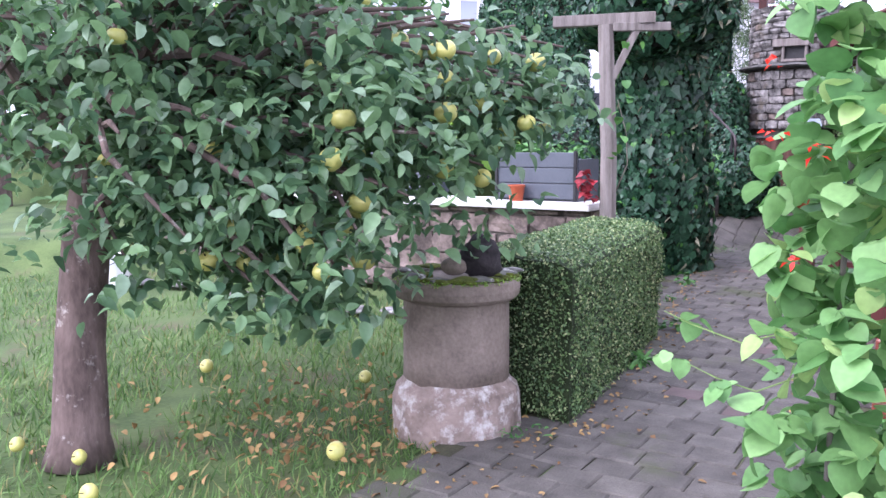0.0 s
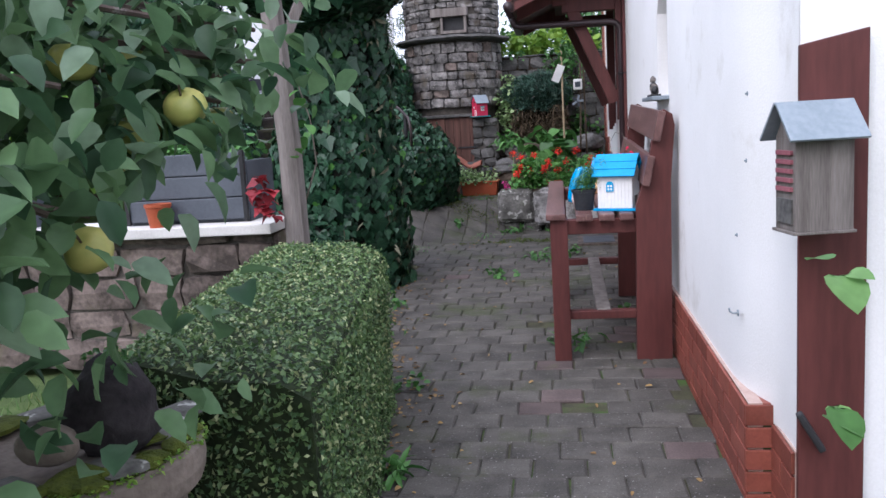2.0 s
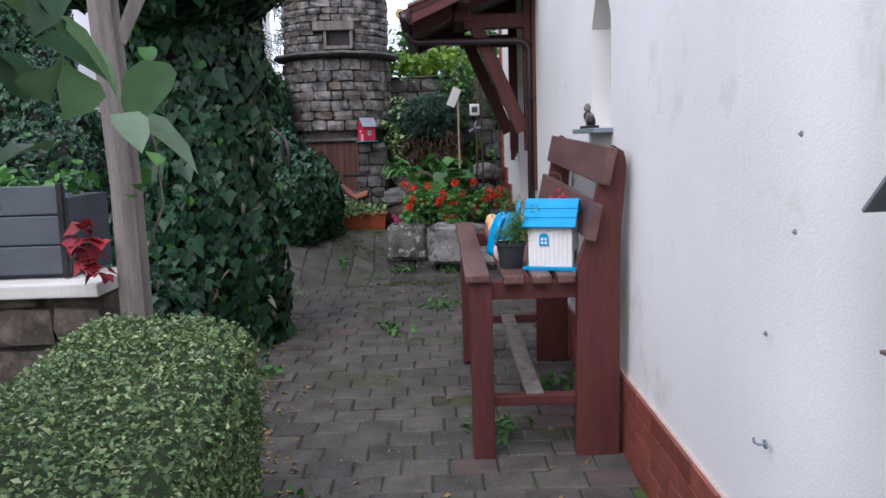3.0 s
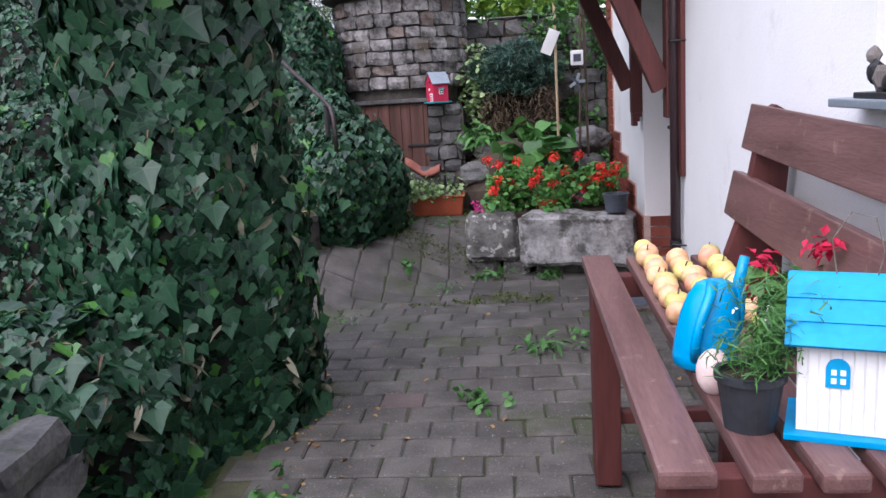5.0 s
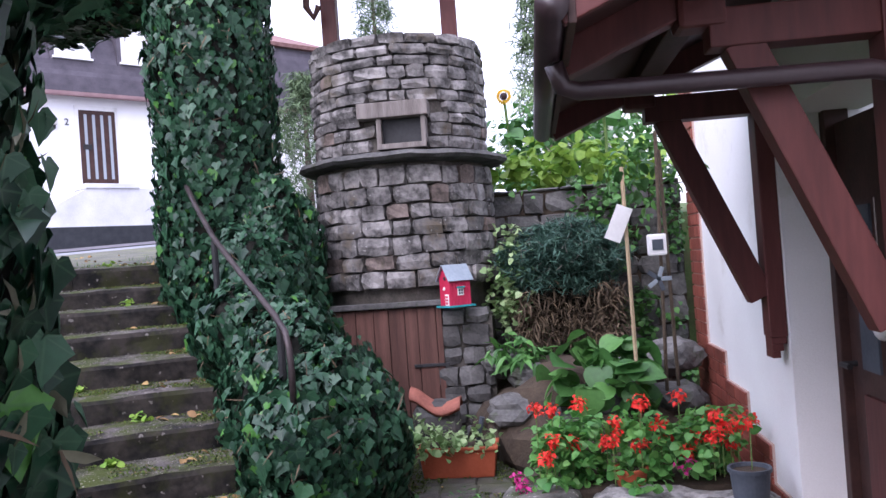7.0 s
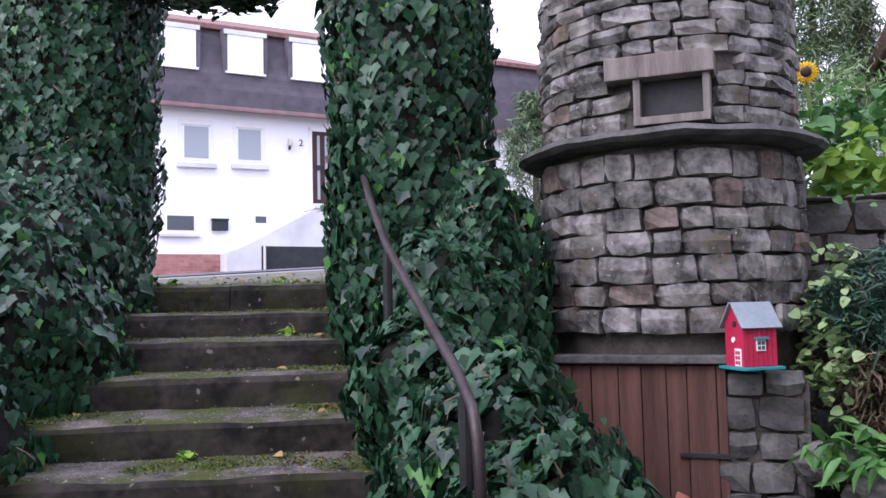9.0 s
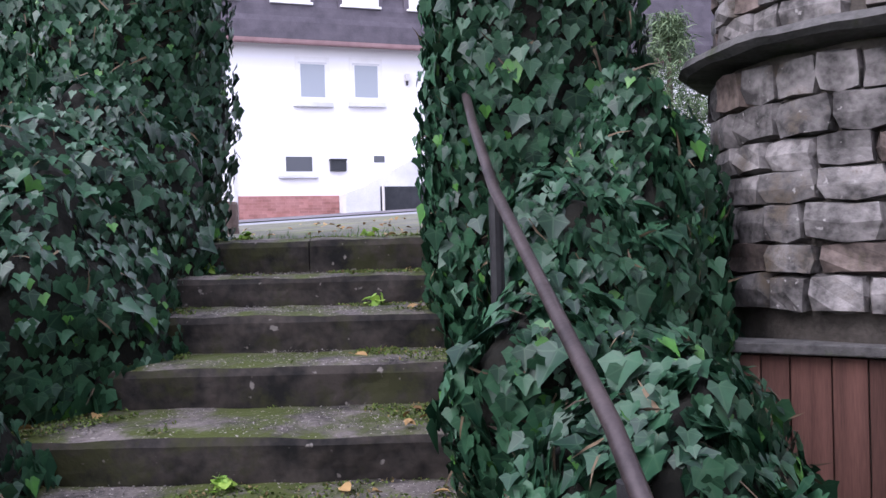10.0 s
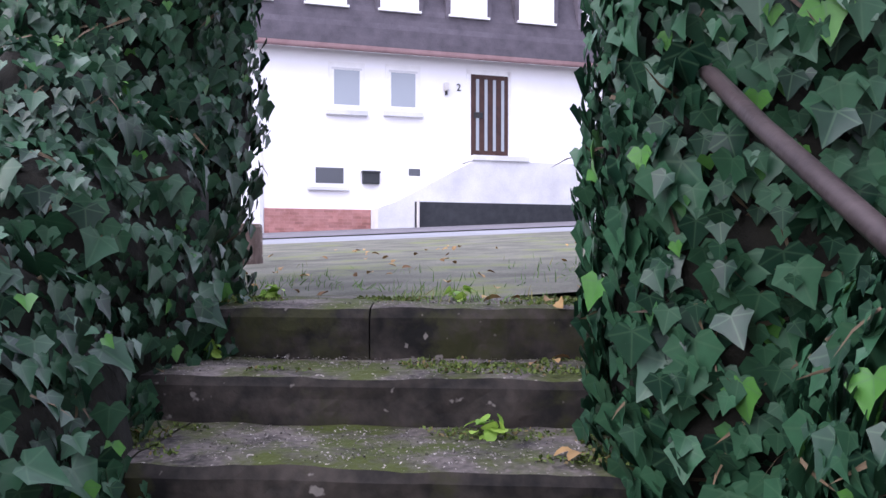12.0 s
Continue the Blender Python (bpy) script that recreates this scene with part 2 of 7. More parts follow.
M_VINE = surface("pale_grey_vine", (0.1, 0.085, 0.07), (0.2, 0.175, 0.14), 20, 0.9, 0.4)
# near-black colour stands in for the shade deep among ivy and lavender leaves
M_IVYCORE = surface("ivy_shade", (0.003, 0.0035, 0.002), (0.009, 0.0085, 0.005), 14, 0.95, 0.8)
# dark green that paints the shade between the hedge leaves
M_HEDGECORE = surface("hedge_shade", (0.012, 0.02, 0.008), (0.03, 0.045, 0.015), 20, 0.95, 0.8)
M_IVY = leafmat("ivy_leaf", (0.004, 0.02, 0.011), (0.03, 0.088, 0.042), 0.4, 0.08, (0.06, 0.17, 0.03), 0.035, 0.32)


def add_veins(m, pale):
    """Pale midrib and side veins, laid out in each leaf's own coordinates."""
    n, l = m.node_tree.nodes, m.node_tree.links
    b = n["Principled BSDF"]
    src = b.inputs["Base Color"].links[0].from_socket
    at = n.new("ShaderNodeAttribute")
    at.attribute_name = "leaf"
    sep = n.new("ShaderNodeSeparateXYZ")
    l.new(at.outputs["Vector"], sep.inputs[0])

    def calc(op, a, c):
        q = n.new("ShaderNodeMath")
        q.operation = op
        for i, s in enumerate((a, c)):
            if isinstance(s, float):
                q.inputs[i].default_value = s
            else:
                l.new(s, q.inputs[i])
        return q.outputs[0]
    ax = calc("ABSOLUTE", sep.outputs[0], 0.0)
    side = calc("ABSOLUTE", calc("SUBTRACT", calc("SUBTRACT", sep.outputs[1], 0.06), calc("MULTIPLY", ax, 0.36)), 0.0)
    low = calc("ABSOLUTE", calc("ADD", calc("SUBTRACT", sep.outputs[1], 0.05), calc("MULTIPLY", ax, 0.4)), 0.0)
    d = calc("MINIMUM", calc("MINIMUM", ax, side), low)
    mr = n.new("ShaderNodeMapRange")
    mr.inputs[1].default_value, mr.inputs[2].default_value = 0.008, 0.035
    mr.inputs[3].default_value, mr.inputs[4].default_value = 0.4, 0.0
    l.new(d, mr.inputs[0])
    mx = n.new("ShaderNodeMixRGB")
    mx.inputs[2].default_value = rgb(pale)
    l.new(mr.outputs[0], mx.inputs[0])
    l.new(src, mx.inputs[1])
    l.new(mx.outputs[0], b.inputs["Base Color"])


add_veins(M_IVY, (0.06, 0.115, 0.06))
M_BOX = leafmat("box_leaf", (0.045, 0.095, 0.035), (0.17, 0.26, 0.09), 0.45, 0.2, (0.36, 0.4, 0.19), 0.14)
M_APPLELEAF = leafmat("apple_leaf", (0.04, 0.09, 0.047), (0.18, 0.3, 0.135), 0.42, 0.45, (0.24, 0.34, 0.22), 0.12)
M_BEAN = leafmat("bean_leaf", (0.085, 0.21, 0.06), (0.27, 0.47, 0.17), 0.55, 0.42, (0.36, 0.52, 0.18), 0.08)
M_GREENERY = leafmat("garden_green_leaf", (0.035, 0.11, 0.025), (0.11, 0.26, 0.06), 0.5, 0.25)
M_BRIGHT = leafmat("sunlit_green_leaf", (0.12, 0.26, 0.03), (0.28, 0.42, 0.06), 0.6, 0.35)
M_GREYGREEN = leafmat("grey_green_leaf", (0.06, 0.12, 0.07), (0.15, 0.24, 0.13), 0.7, 0.2, (0.12, 0.085, 0.06), 0.25)
M_CONIFER = leafmat("conifer_needles", (0.06, 0.1, 0.05), (0.15, 0.21, 0.1), 0.8, 0.1)
M_PALELEAF = leafmat("pale_variegated_leaf", (0.14, 0.25, 0.08), (0.32, 0.42, 0.2), 0.6, 0.25)
M_REDLEAF = leafmat("red_vine_leaf", (0.16, 0.012, 0.02), (0.34, 0.03, 0.04), 0.5, 0.25)
M_DEADLEAF = leafmat("fallen_leaf", (0.14, 0.075, 0.03), (0.36, 0.24, 0.09), 0.8, 0.1)
M_DRYSTEM = leafmat("dry_ivy_stem", (0.04, 0.027, 0.017), (0.15, 0.11, 0.065), 0.8, 0.05)
M_PALETAIL = leafmat("pale_trailing_ivy", (0.07, 0.075, 0.04), (0.26, 0.25, 0.17), 0.7, 0.2)
M_GRASS = leafmat("grass_blade", (0.045, 0.1, 0.022), (0.13, 0.22, 0.055), 0.7, 0.25, (0.2, 0.19, 0.07), 0.1)
M_REDFLOWER = leafmat("red_petal", (0.7, 0.02, 0.015), (0.9, 0.07, 0.04), 0.6, 0.3)
M_CRIMSON = leafmat("crimson_petal", (0.42, 0.006, 0.04), (0.6, 0.015, 0.07), 0.6, 0.3)
M_PINKFLOWER = leafmat("magenta_petal", (0.5, 0.02, 0.2), (0.65, 0.06, 0.3), 0.6, 0.3)
M_YELLOWFLOWER = leafmat("yellow_petal", (0.75, 0.42, 0.01), (0.8, 0.55, 0.03), 0.6, 0.3)


def obj(name, verts, faces, material, parent=None, smooth=False, label=""):
    me = bpy.data.meshes.new(name)
    me.from_pydata([tuple(v) for v in verts], [], faces)
    me.materials.append(material)
    if smooth:
        me.polygons.foreach_set("use_smooth", [True] * len(me.polygons))
    me.update()
    ob = new(name, me)
    if parent:
        ob.parent = parent
    if label:
        ob["label"] = label
    return ob


def part(name, bm, material, parent=None, label="", smooth=False):
    """Links a bmesh as one mesh object, under a thing or a part when a parent is given."""
    me = bpy.data.meshes.new(name)
    bmesh.ops.recalc_face_normals(bm, faces=bm.faces)
    if smooth:
        for f in bm.faces:
            f.smooth = True
    bm.to_mesh(me)
    bm.free()
    me.materials.append(material)
    ob = new(name, me)
    if parent:
        ob.parent = parent
    if label:
        ob["label"] = label
    return ob


def thing(name, label, category, at=(0, 0, 0), group="", kind=""):
    ob = new(name)
    ob.location = at
    ob.empty_display_size = 0.1
    return tagged(ob, label, category, group, kind)


def box(x0, x1, y0, y1, z0, z1, bev=0.0, bm=None):
    bm = bm or bmesh.new()
    before = len(bm.verts)
    res = bmesh.ops.create_cube(bm, size=1.0)
    for v in res["verts"]:
        v.co = Vector((x0 + (v.co.x + 0.5) * (x1 - x0), y0 + (v.co.y + 0.5) * (y1 - y0), z0 + (v.co.z + 0.5) * (z1 - z0)))
    if bev > 0:
        edges = list({e for v in res["verts"] for e in v.link_edges})
        bmesh.ops.bevel(bm, geom=edges, offset=bev, segments=2, affect="EDGES", profile=0.6)
    return bm


def beam(a, b, w, h, bev=0.006, up=(0, 0, 1)):
    """A squared timber from a to b, w wide and h deep."""
    a, b = Vector(a), Vector(b)
    L = (b - a).length
    bm = box(-w / 2, w / 2, 0, L, -h / 2, h / 2, bev)
    y = (b - a).normalized()
    x = y.cross(Vector(up))
    if x.length < 1e-4:
        x = Vector((1, 0, 0))
    x.normalize()
    z = x.cross(y)
    m = Matrix((x, y, z)).transposed().to_4x4()
    m.translation = a
    bmesh.ops.transform(bm, matrix=m, verts=bm.verts)
    return bm


def tube(points, radii, sides=10, bm=None, caps=True):
    """A round tapering tube through points."""
    bm = bm or bmesh.new()
    pts = [Vector(p) for p in points]
    if not hasattr(radii, "__len__"):
        radii = [radii] * len(pts)
    rings = []
    side = None
    for i, p in enumerate(pts):
        d = (pts[min(i + 1, len(pts) - 1)] - pts[max(i - 1, 0)]).normalized()
        ref = side if side is not None else (Vector((1, 0, 0)) if abs(d.x) < 0.8 else Vector((0, 1, 0)))
        u = (ref - d * ref.dot(d)).normalized()
        side = u
        v = d.cross(u)
        rings.append([bm.verts.new(p + (u * math.cos(k * math.tau / sides) + v * math.sin(k * math.tau / sides)) * radii[i]) for k in range(sides)])
    for r0, r1 in zip(rings, rings[1:]):
        for k in range(sides):
            bm.faces.new((r0[k], r0[(k + 1) % sides], r1[(k + 1) % sides], r1[k]))
    if caps:
        bm.faces.new(rings[0][::-1])
        bm.faces.new(rings[-1])
    return bm


def lathe(profile, cx, cy, sides=32, bm=None):
    """A turned body from (radius, z) pairs."""
    bm = bm or bmesh.new()
    rings = []
    for r, z in profile:
        rings.append([bm.verts.new((cx + r * math.cos(k * math.tau / sides), cy + r * math.sin(k * math.tau / sides), z)) for k in range(sides)])
    for r0, r1 in zip(rings, rings[1:]):
        for k in range(sides):
            bm.faces.new((r0[k], r0[(k + 1) % sides], r1[(k + 1) % sides], r1[k]))
    bm.faces.new(rings[0][::-1])
    bm.faces.new(rings[-1])
    return bm


def lump(cx, cy, cz, rx, ry, rz, sub=3, rough=0.15, freq=2.0, seed=0, flat=None):
    """A rounded stone or clump with an uneven skin."""
    bm = bmesh.new()
    bmesh.ops.create_icosphere(bm, subdivisions=sub, radius=1.0)
    off = Vector((seed * 7.3, seed * 3.1, seed * 5.7))
    for v in bm.verts:
        k = 1 + rough * noise.noise(v.co * freq + off) + rough * 0.5 * noise.noise(v.co * freq * 2.7 + off)
        v.co = Vector((cx + v.co.x * rx * k, cy + v.co.y * ry * k, cz + v.co.z * rz * k))
        if flat is not None and v.co.z < flat:
            v.co.z = flat
    return bm


# leaf outlines: flat in x (width) and y (length), with z giving the fold
def outline(pts, fold=0.12, curl=0.1):
    """A leaf from the right half of its outline: a fan of faces on both sides of the midrib."""
    right = [(x, y, x * fold * 2 - curl * y * y) for x, y in pts]
    mid = [(0, y, -curl * y * y) for x, y in pts]
    v, f = [], []
    n = len(pts)
    for x, y, z in mid:
        v.append((0, y, z))
    for x, y, z in right:
        v.append((x, y, z))
    for x, y, z in right:
        v.append((-x, y, z))
    for i in range(n - 1):
        f.append((i, n + i, n + i + 1, i + 1))
        f.append((i, i + 1, 2 * n + i + 1, 2 * n + i))
    return np.array(v), f


def flat_leaf(pts, fold=0.12, curl=0.1):
    """A lobed leaf of two faces that meet at the midrib."""
    n = len(pts)
    v = [(x, y, abs(x) * fold * 2 - curl * y * y) for x, y in pts] + [(-x, y, abs(x) * fold * 2 - curl * y * y) for x, y in pts[1:-1]]
    return np.array(v), [tuple(range(n)), (n - 1,) + tuple(range(2 * n - 3, n - 1, -1)) + (0,)]


IVY_LEAF = flat_leaf([(0.0, 0.04), (0.14, -0.1), (0.33, -0.12), (0.43, 0.04), (0.57, 0.22), (0.43, 0.36), (0.29, 0.52), (0.15, 0.77), (0.0, 0.98)], 0.08, 0.24)
HEART_LEAF = outline([(0.05, -0.03), (0.24, -0.10), (0.45, 0.03), (0.53, 0.27), (0.46, 0.52), (0.27, 0.76), (0.0, 0.95)], 0.09, 0.25)
OVAL_LEAF = outline([(0.03, 0.0), (0.24, 0.18), (0.32, 0.45), (0.22, 0.78), (0.0, 1.0)], 0.22, 0.3)
SMALL_LEAF = outline([(0.02, 0.0), (0.3, 0.45), (0.0, 1.0)], 0.2, 0.2)
BLADE = outline([(0.05, 0.0), (0.04, 0.5), (0.0, 1.0)], 0.1, 0.3)
LONG_LEAF = outline([(0.03, 0.0), (0.13, 0.3), (0.12, 0.65), (0.0, 1.0)], 0.25, 0.45)


def foliage(name, pos, nrm, size, template, material, parent=None, spread=0.6, droop=0.5, seed=1, label="", kind=""):
    """Many leaves in one mesh: each turned to its normal, tip hanging, with scatter."""
    rng = np.random.default_rng(seed)
    tv, tf = template
    pos, nrm = np.asarray(pos, float), np.asarray(nrm, float)
    N = len(pos)
    size = np.broadcast_to(np.asarray(size, float), (N,)) * rng.uniform(0.65, 1.25, N)
    z = nrm + rng.normal(0, spread, (N, 3))
    z /= np.linalg.norm(z, axis=1, keepdims=True) + 1e-9
    tip = rng.normal(0, 1, (N, 3))
    tip[:, 2] -= droop * 3
    y = tip - (tip * z).sum(1, keepdims=True) * z
    y /= np.linalg.norm(y, axis=1, keepdims=True) + 1e-9
    x = np.cross(y, z)
    V = pos[:, None, :] + size[:, None, None] * (tv[None, :, 0:1] * x[:, None, :] + tv[None, :, 1:2] * y[:, None, :] + tv[None, :, 2:3] * z[:, None, :])
    nv = len(tv)
    quads = np.array(tf)
    sides = quads.shape[1]
    F = (quads[None] + (np.arange(N) * nv)[:, None, None]).reshape(-1, sides)
    me = bpy.data.meshes.new(name)
    me.vertices.add(N * nv)
    me.vertices.foreach_set("co", V.reshape(-1))
    me.loops.add(F.size)
    me.loops.foreach_set("vertex_index", F.reshape(-1).astype(np.int32))
    me.polygons.add(len(F))
    me.polygons.foreach_set("loop_start", (np.arange(len(F)) * sides).astype(np.int32))
    me.polygons.foreach_set("use_smooth", np.ones(len(F), bool))
    me.update(calc_edges=True)
    me.attributes.new("leaf", "FLOAT_VECTOR", "POINT").data.foreach_set("vector", np.tile(tv, (N, 1)).reshape(-1))
    me.materials.append(material)
    ob = new(name, me)
    if parent:
        ob.parent = parent
    if label or kind:
        tagged(ob, label, "", "", kind)
    return ob


def scatter(ob, count, seed=1, lift=0.03, keep=None):
    """Places and normals spread evenly over a mesh's faces."""
    rng = np.random.default_rng(seed)
    me = ob.data
    me.calc_loop_triangles()
    co = np.array([v.co[:] for v in me.vertices])
    tri = np.array([t.vertices[:] for t in me.loop_triangles])
    a, b, c = co[tri[:, 0]], co[tri[:, 1]], co[tri[:, 2]]
    cr = np.cross(b - a, c - a)
    ar = np.linalg.norm(cr, axis=1)
    pick = rng.choice(len(tri), count, p=ar / ar.sum())
    u, v = rng.random(count), rng.random(count)
    flip = u + v > 1
    u[flip], v[flip] = 1 - u[flip], 1 - v[flip]
    p = a[pick] + (b - a)[pick] * u[:, None] + (c - a)[pick] * v[:, None]
    n = cr[pick] / (ar[pick][:, None] + 1e-12)
    p = p + n * (rng.random(count) * lift)[:, None]
    if keep is not None:
        k = keep(p, n)
        p, n = p[k], n[k]
    return p, n


def smooth01(t):
    t = max(0.0, min(1.0, t))
    return t * t * (3 - 2 * t)


def ground_z(x, y):
    """Height of the yard: level by the hedge, rising to the stairs and the tower."""
    d = (y - 8.0) - 0.9 * (x + 1.0)
    return 0.08 * smooth01((y - 3.6) / 4.0) + 0.33 * smooth01(d / 1.0)

# ---- ground, upper terrace and street ----
ST_U = Vector((-0.469, 0.883))      # the way up the stairs
ST_E = Vector((0.883, 0.469))       # along a step's edge
HO = Vector((-14.3, 25.4))          # foot of the opposite house
HD = Vector((0.6606, 0.7507))       # along its front
HN = Vector((0.7507, -0.6606))      # out of its front


def terrace_z(x, y):
    p = Vector((x, y)) - HO
    s, q = p.dot(HD), p.dot(HN)
    return 2.57 + 0.05 * max(-12, min(14, s)) - 0.036 * max(-30, min(17.7, q)) + 0.02


def sheet_z(x, y):
    a = Vector((x, y)).dot(ST_U)
    w = smooth01((a - 10.9) / 0.3) if x < -1.9 else smooth01((y - 11.25) / 0.3)
    w *= smooth01((x + 14) / 3) if y < 9 else 1
    return ground_z(x, y) * (1 - w) + terrace_z(x, y) * w - 0.05


def axis(marks):
    out = []
    for a, b, n in marks:
        out += list(np.linspace(a, b, n, endpoint=False))
    return out + [marks[-1][1]]


gx = axis([(-400, -60, 5), (-60, -12, 10), (-12, 3, 75), (3, 60, 12), (60, 400, 5)])
gy = axis([(-400, -40, 5), (-40, -6, 8), (-6, 14, 100), (14, 40, 20), (40, 400, 6)])
gv = [(x, y, sheet_z(x, y)) for y in gy for x in gx]
nx = len(gx)
gf = [(j * nx + i, j * nx + i + 1, (j + 1) * nx + i + 1, (j + 1) * nx + i) for j in range(len(gy) - 1) for i in range(nx - 1)]
ground = tagged(obj("ground", gv, gf, M_LAWN, smooth=True), "patchy green lawn with bare and mossy spots", "ground", kind="structure")


def strip(name, q0, q1, s0, s1, lift, material, label):
    v, f = [], []
    ns, nq = 30, 10
    for i in range(ns + 1):
        for j in range(nq + 1):
            p = HO + HD * (s0 + (s1 - s0) * i / ns) + HN * (q0 + (q1 - q0) * j / nq)
            v.append((p.x, p.y, terrace_z(p.x, p.y) + lift))
    for i in range(ns):
        for j in range(nq):
            k = i * (nq + 1) + j
            f.append((k, k + 1, k + nq + 2, k + nq + 1))
    return tagged(obj(name, v, f, material, smooth=True), label, name, kind="structure")


M_ASPHALT = surface("street_asphalt", (0.09, 0.085, 0.095), (0.15, 0.14, 0.15), 2, 0.9, 0.4, 160)
M_ASPHALT_PALE = surface("pale_worn_asphalt", (0.17, 0.175, 0.19), (0.23, 0.235, 0.25), 2, 0.9, 0.3, 160)
M_MOSSPAVE = surface("mossy_gravel_landing", (0.05, 0.052, 0.036), (0.15, 0.145, 0.115), 3, 0.95, 0.8, 70, stain=(0.11, 0.13, 0.035), stain_amount=0.3, stain_scale=1.5)
strip("pavement", 0.0, 6.5, -30, 30, 0.0, M_ASPHALT, "dark asphalt pavement before the opposite house")
strip("road", 6.5, 9.7, -30, 30, -0.02, M_ASPHALT_PALE, "pale worn asphalt street")
strip("landing_ground", 9.7, 17.6, -9, 2.5, -0.01, M_MOSSPAVE, "mossy gravel ground above the stairs")

# ---- the yard's paving bed ----
def left_edge(y):
    marks = [(-6, -0.55), (1.0, -0.5), (1.5, -0.35), (3.5, -0.62), (4.6, -0.9), (5.6, -1.05), (6.5, -1.15), (7.2, -2.0), (8.0, -2.2), (8.8, -1.7), (9.6, -1.25), (10.3, -1.2)]
    for (y0, x0), (y1, x1) in zip(marks, marks[1:]):
        if y <= y1:
            return x0 + (x1 - x0) * (y - y0) / (y1 - y0)
    return marks[-1][1]


def right_edge(y):
    return 1.6 if y < 2.2 else (0.79 if y < 8.6 else (0.75 - (y - 8.6) * 0.9 if y < 9.6 else -0.3))


bv, bf = [], []
ys = np.arange(-4, 10.4, 0.15)
for y in ys:
    l, r = left_edge(y) - 0.25, right_edge(y) + 0.02
    for k in range(13):
        x = l + (r - l) * k / 12
        bv.append((x, y, ground_z(x, y) - 0.012 + 0.006 * noise.noise(Vector((x * 4, y * 4, 0)))))
for j in range(len(ys) - 1):
    for k in range(12):
        i = j * 13 + k
        bf.append((i, i + 1, i + 14, i + 13))
yard_bed = tagged(obj("yard_pavement", bv, bf, M_JOINT, smooth=True), "old grey block paving with mossy joints", "pavement", kind="structure")

# ---- house wall, plinth, door ----
WX = 0.79
house = thing("house", "white plastered house with red-brown tile plinth and brown timber", "house", (WX, 5, 0))


def under(parent, name, bm, material, label="", smooth=False):
    """A part given in world places."""
    ob = part(name, bm, material, parent, label, smooth)
    root = parent
    off = Vector((0, 0, 0))
    while root:
        off += Vector(root.location)
        root = root.parent
    ob.location = -off
    return ob


def hpart(name, bm, material, label=""):
    return under(house, name, bm, material, label)


# near wall round a small round-headed window opening
for y0, y1, z0, z1 in ((2.8, 4.40, 0.3, 5.2), (4.86, 7.42, 0.3, 5.2), (4.40, 4.86, 0.3, 1.38), (4.40, 4.86, 2.05, 5.2)):
    hpart("wall", box(WX, WX + 0.35, y0, y1, z0, z1), M_PLASTER)
bm = bmesh.new()
arcs = [(4.40 + 0.46 * k / 10, 1.85 + 0.2 * math.sin(math.pi * k / 10)) for k in range(11)]
lo = [bm.verts.new((WX + 0.001, y, z)) for y, z in arcs]
hi = [bm.verts.new((WX + 0.001, y, 2.055)) for y, z in arcs]
lo2 = [bm.verts.new((WX + 0.34, y, z)) for y, z in arcs]
for k in range(10):
    bm.faces.new((lo[k], lo[k + 1], hi[k + 1], hi[k]))
    bm.faces.new((lo[k], lo2[k], lo2[k + 1], lo[k + 1]))
hpart("window_arch", bm, M_PLASTER)
hpart("window_sill", box(WX - 0.09, WX + 0.2, 4.36, 4.92, 1.35, 1.372, 0.004), M_ZINC, "thin grey metal window sill")
hpart("window_pane", box(WX + 0.24, WX + 0.26, 4.40, 4.86, 1.38, 2.05), M_DARKPOT, "dark window pane")
# set-back end wall with its low plinth
# rounded plaster end that draws in behind the plinth
bm = bmesh.new()
prof = [(0.0, 2.8), (0.002, 2.72), (0.008, 2.64), (0.02, 2.56), (0.04, 2.48), (0.06, 2.42), (0.072, 2.36), (0.075, 2.3), (0.075, 2.16)]
lo = [bm.verts.new((WX + x, y, 0.27)) for x, y in prof]
hi = [bm.verts.new((WX + x, y, 5.2)) for x, y in prof]
for k in range(len(prof) - 1):
    bm.faces.new((lo[k], lo[k + 1], hi[k + 1], hi[k])).smooth = k < 8
hpart("wall", bm, M_PLASTER)
hpart("wall", box(WX + 0.077, 6.0, 2.16, 2.34, 0.0, 5.2), M_PLASTER)
# wall above and beside the door, and far wall
hpart("wall", box(WX, WX + 0.35, 7.42, 8.62, 2.16, 5.2), M_PLASTER)
hpart("wall", box(WX, WX + 0.35, 8.62, 10.62, 0.2, 5.2), M_PLASTER)
hpart("wall", box(WX + 0.35, 6.0, 10.3, 10.62, 0.2, 5.2), M_PLASTER)
hpart("roof", box(WX - 0.35, 6.0, 2.0, 10.8, 5.2, 5.35, 0.02), M_ROOFTILE)

# ---- door ----
door = thing("front_door", "dark brown wooden front door with a glazed strip", "door", (WX + 0.24, 8.0, 0.16))


under(door, "leaf", box(WX + 0.22, WX + 0.27, 7.50, 8.56, 0.18, 2.1, 0.004), M_DARKWOOD)
under(door, "frame", box(WX + 0.18, WX + 0.28, 7.42, 7.50, 0.12, 2.16, 0.005), M_DARKWOOD)
under(door, "frame", box(WX + 0.18, WX + 0.28, 8.56, 8.62, 0.12, 2.16, 0.005), M_DARKWOOD)
under(door, "panel", box(WX + 0.205, WX + 0.23, 8.2, 8.42, 0.35, 1.0, 0.008), M_REDWOOD)
under(door, "panel", box(WX + 0.205, WX + 0.23, 7.66, 7.88, 0.35, 1.0, 0.008), M_REDWOOD)
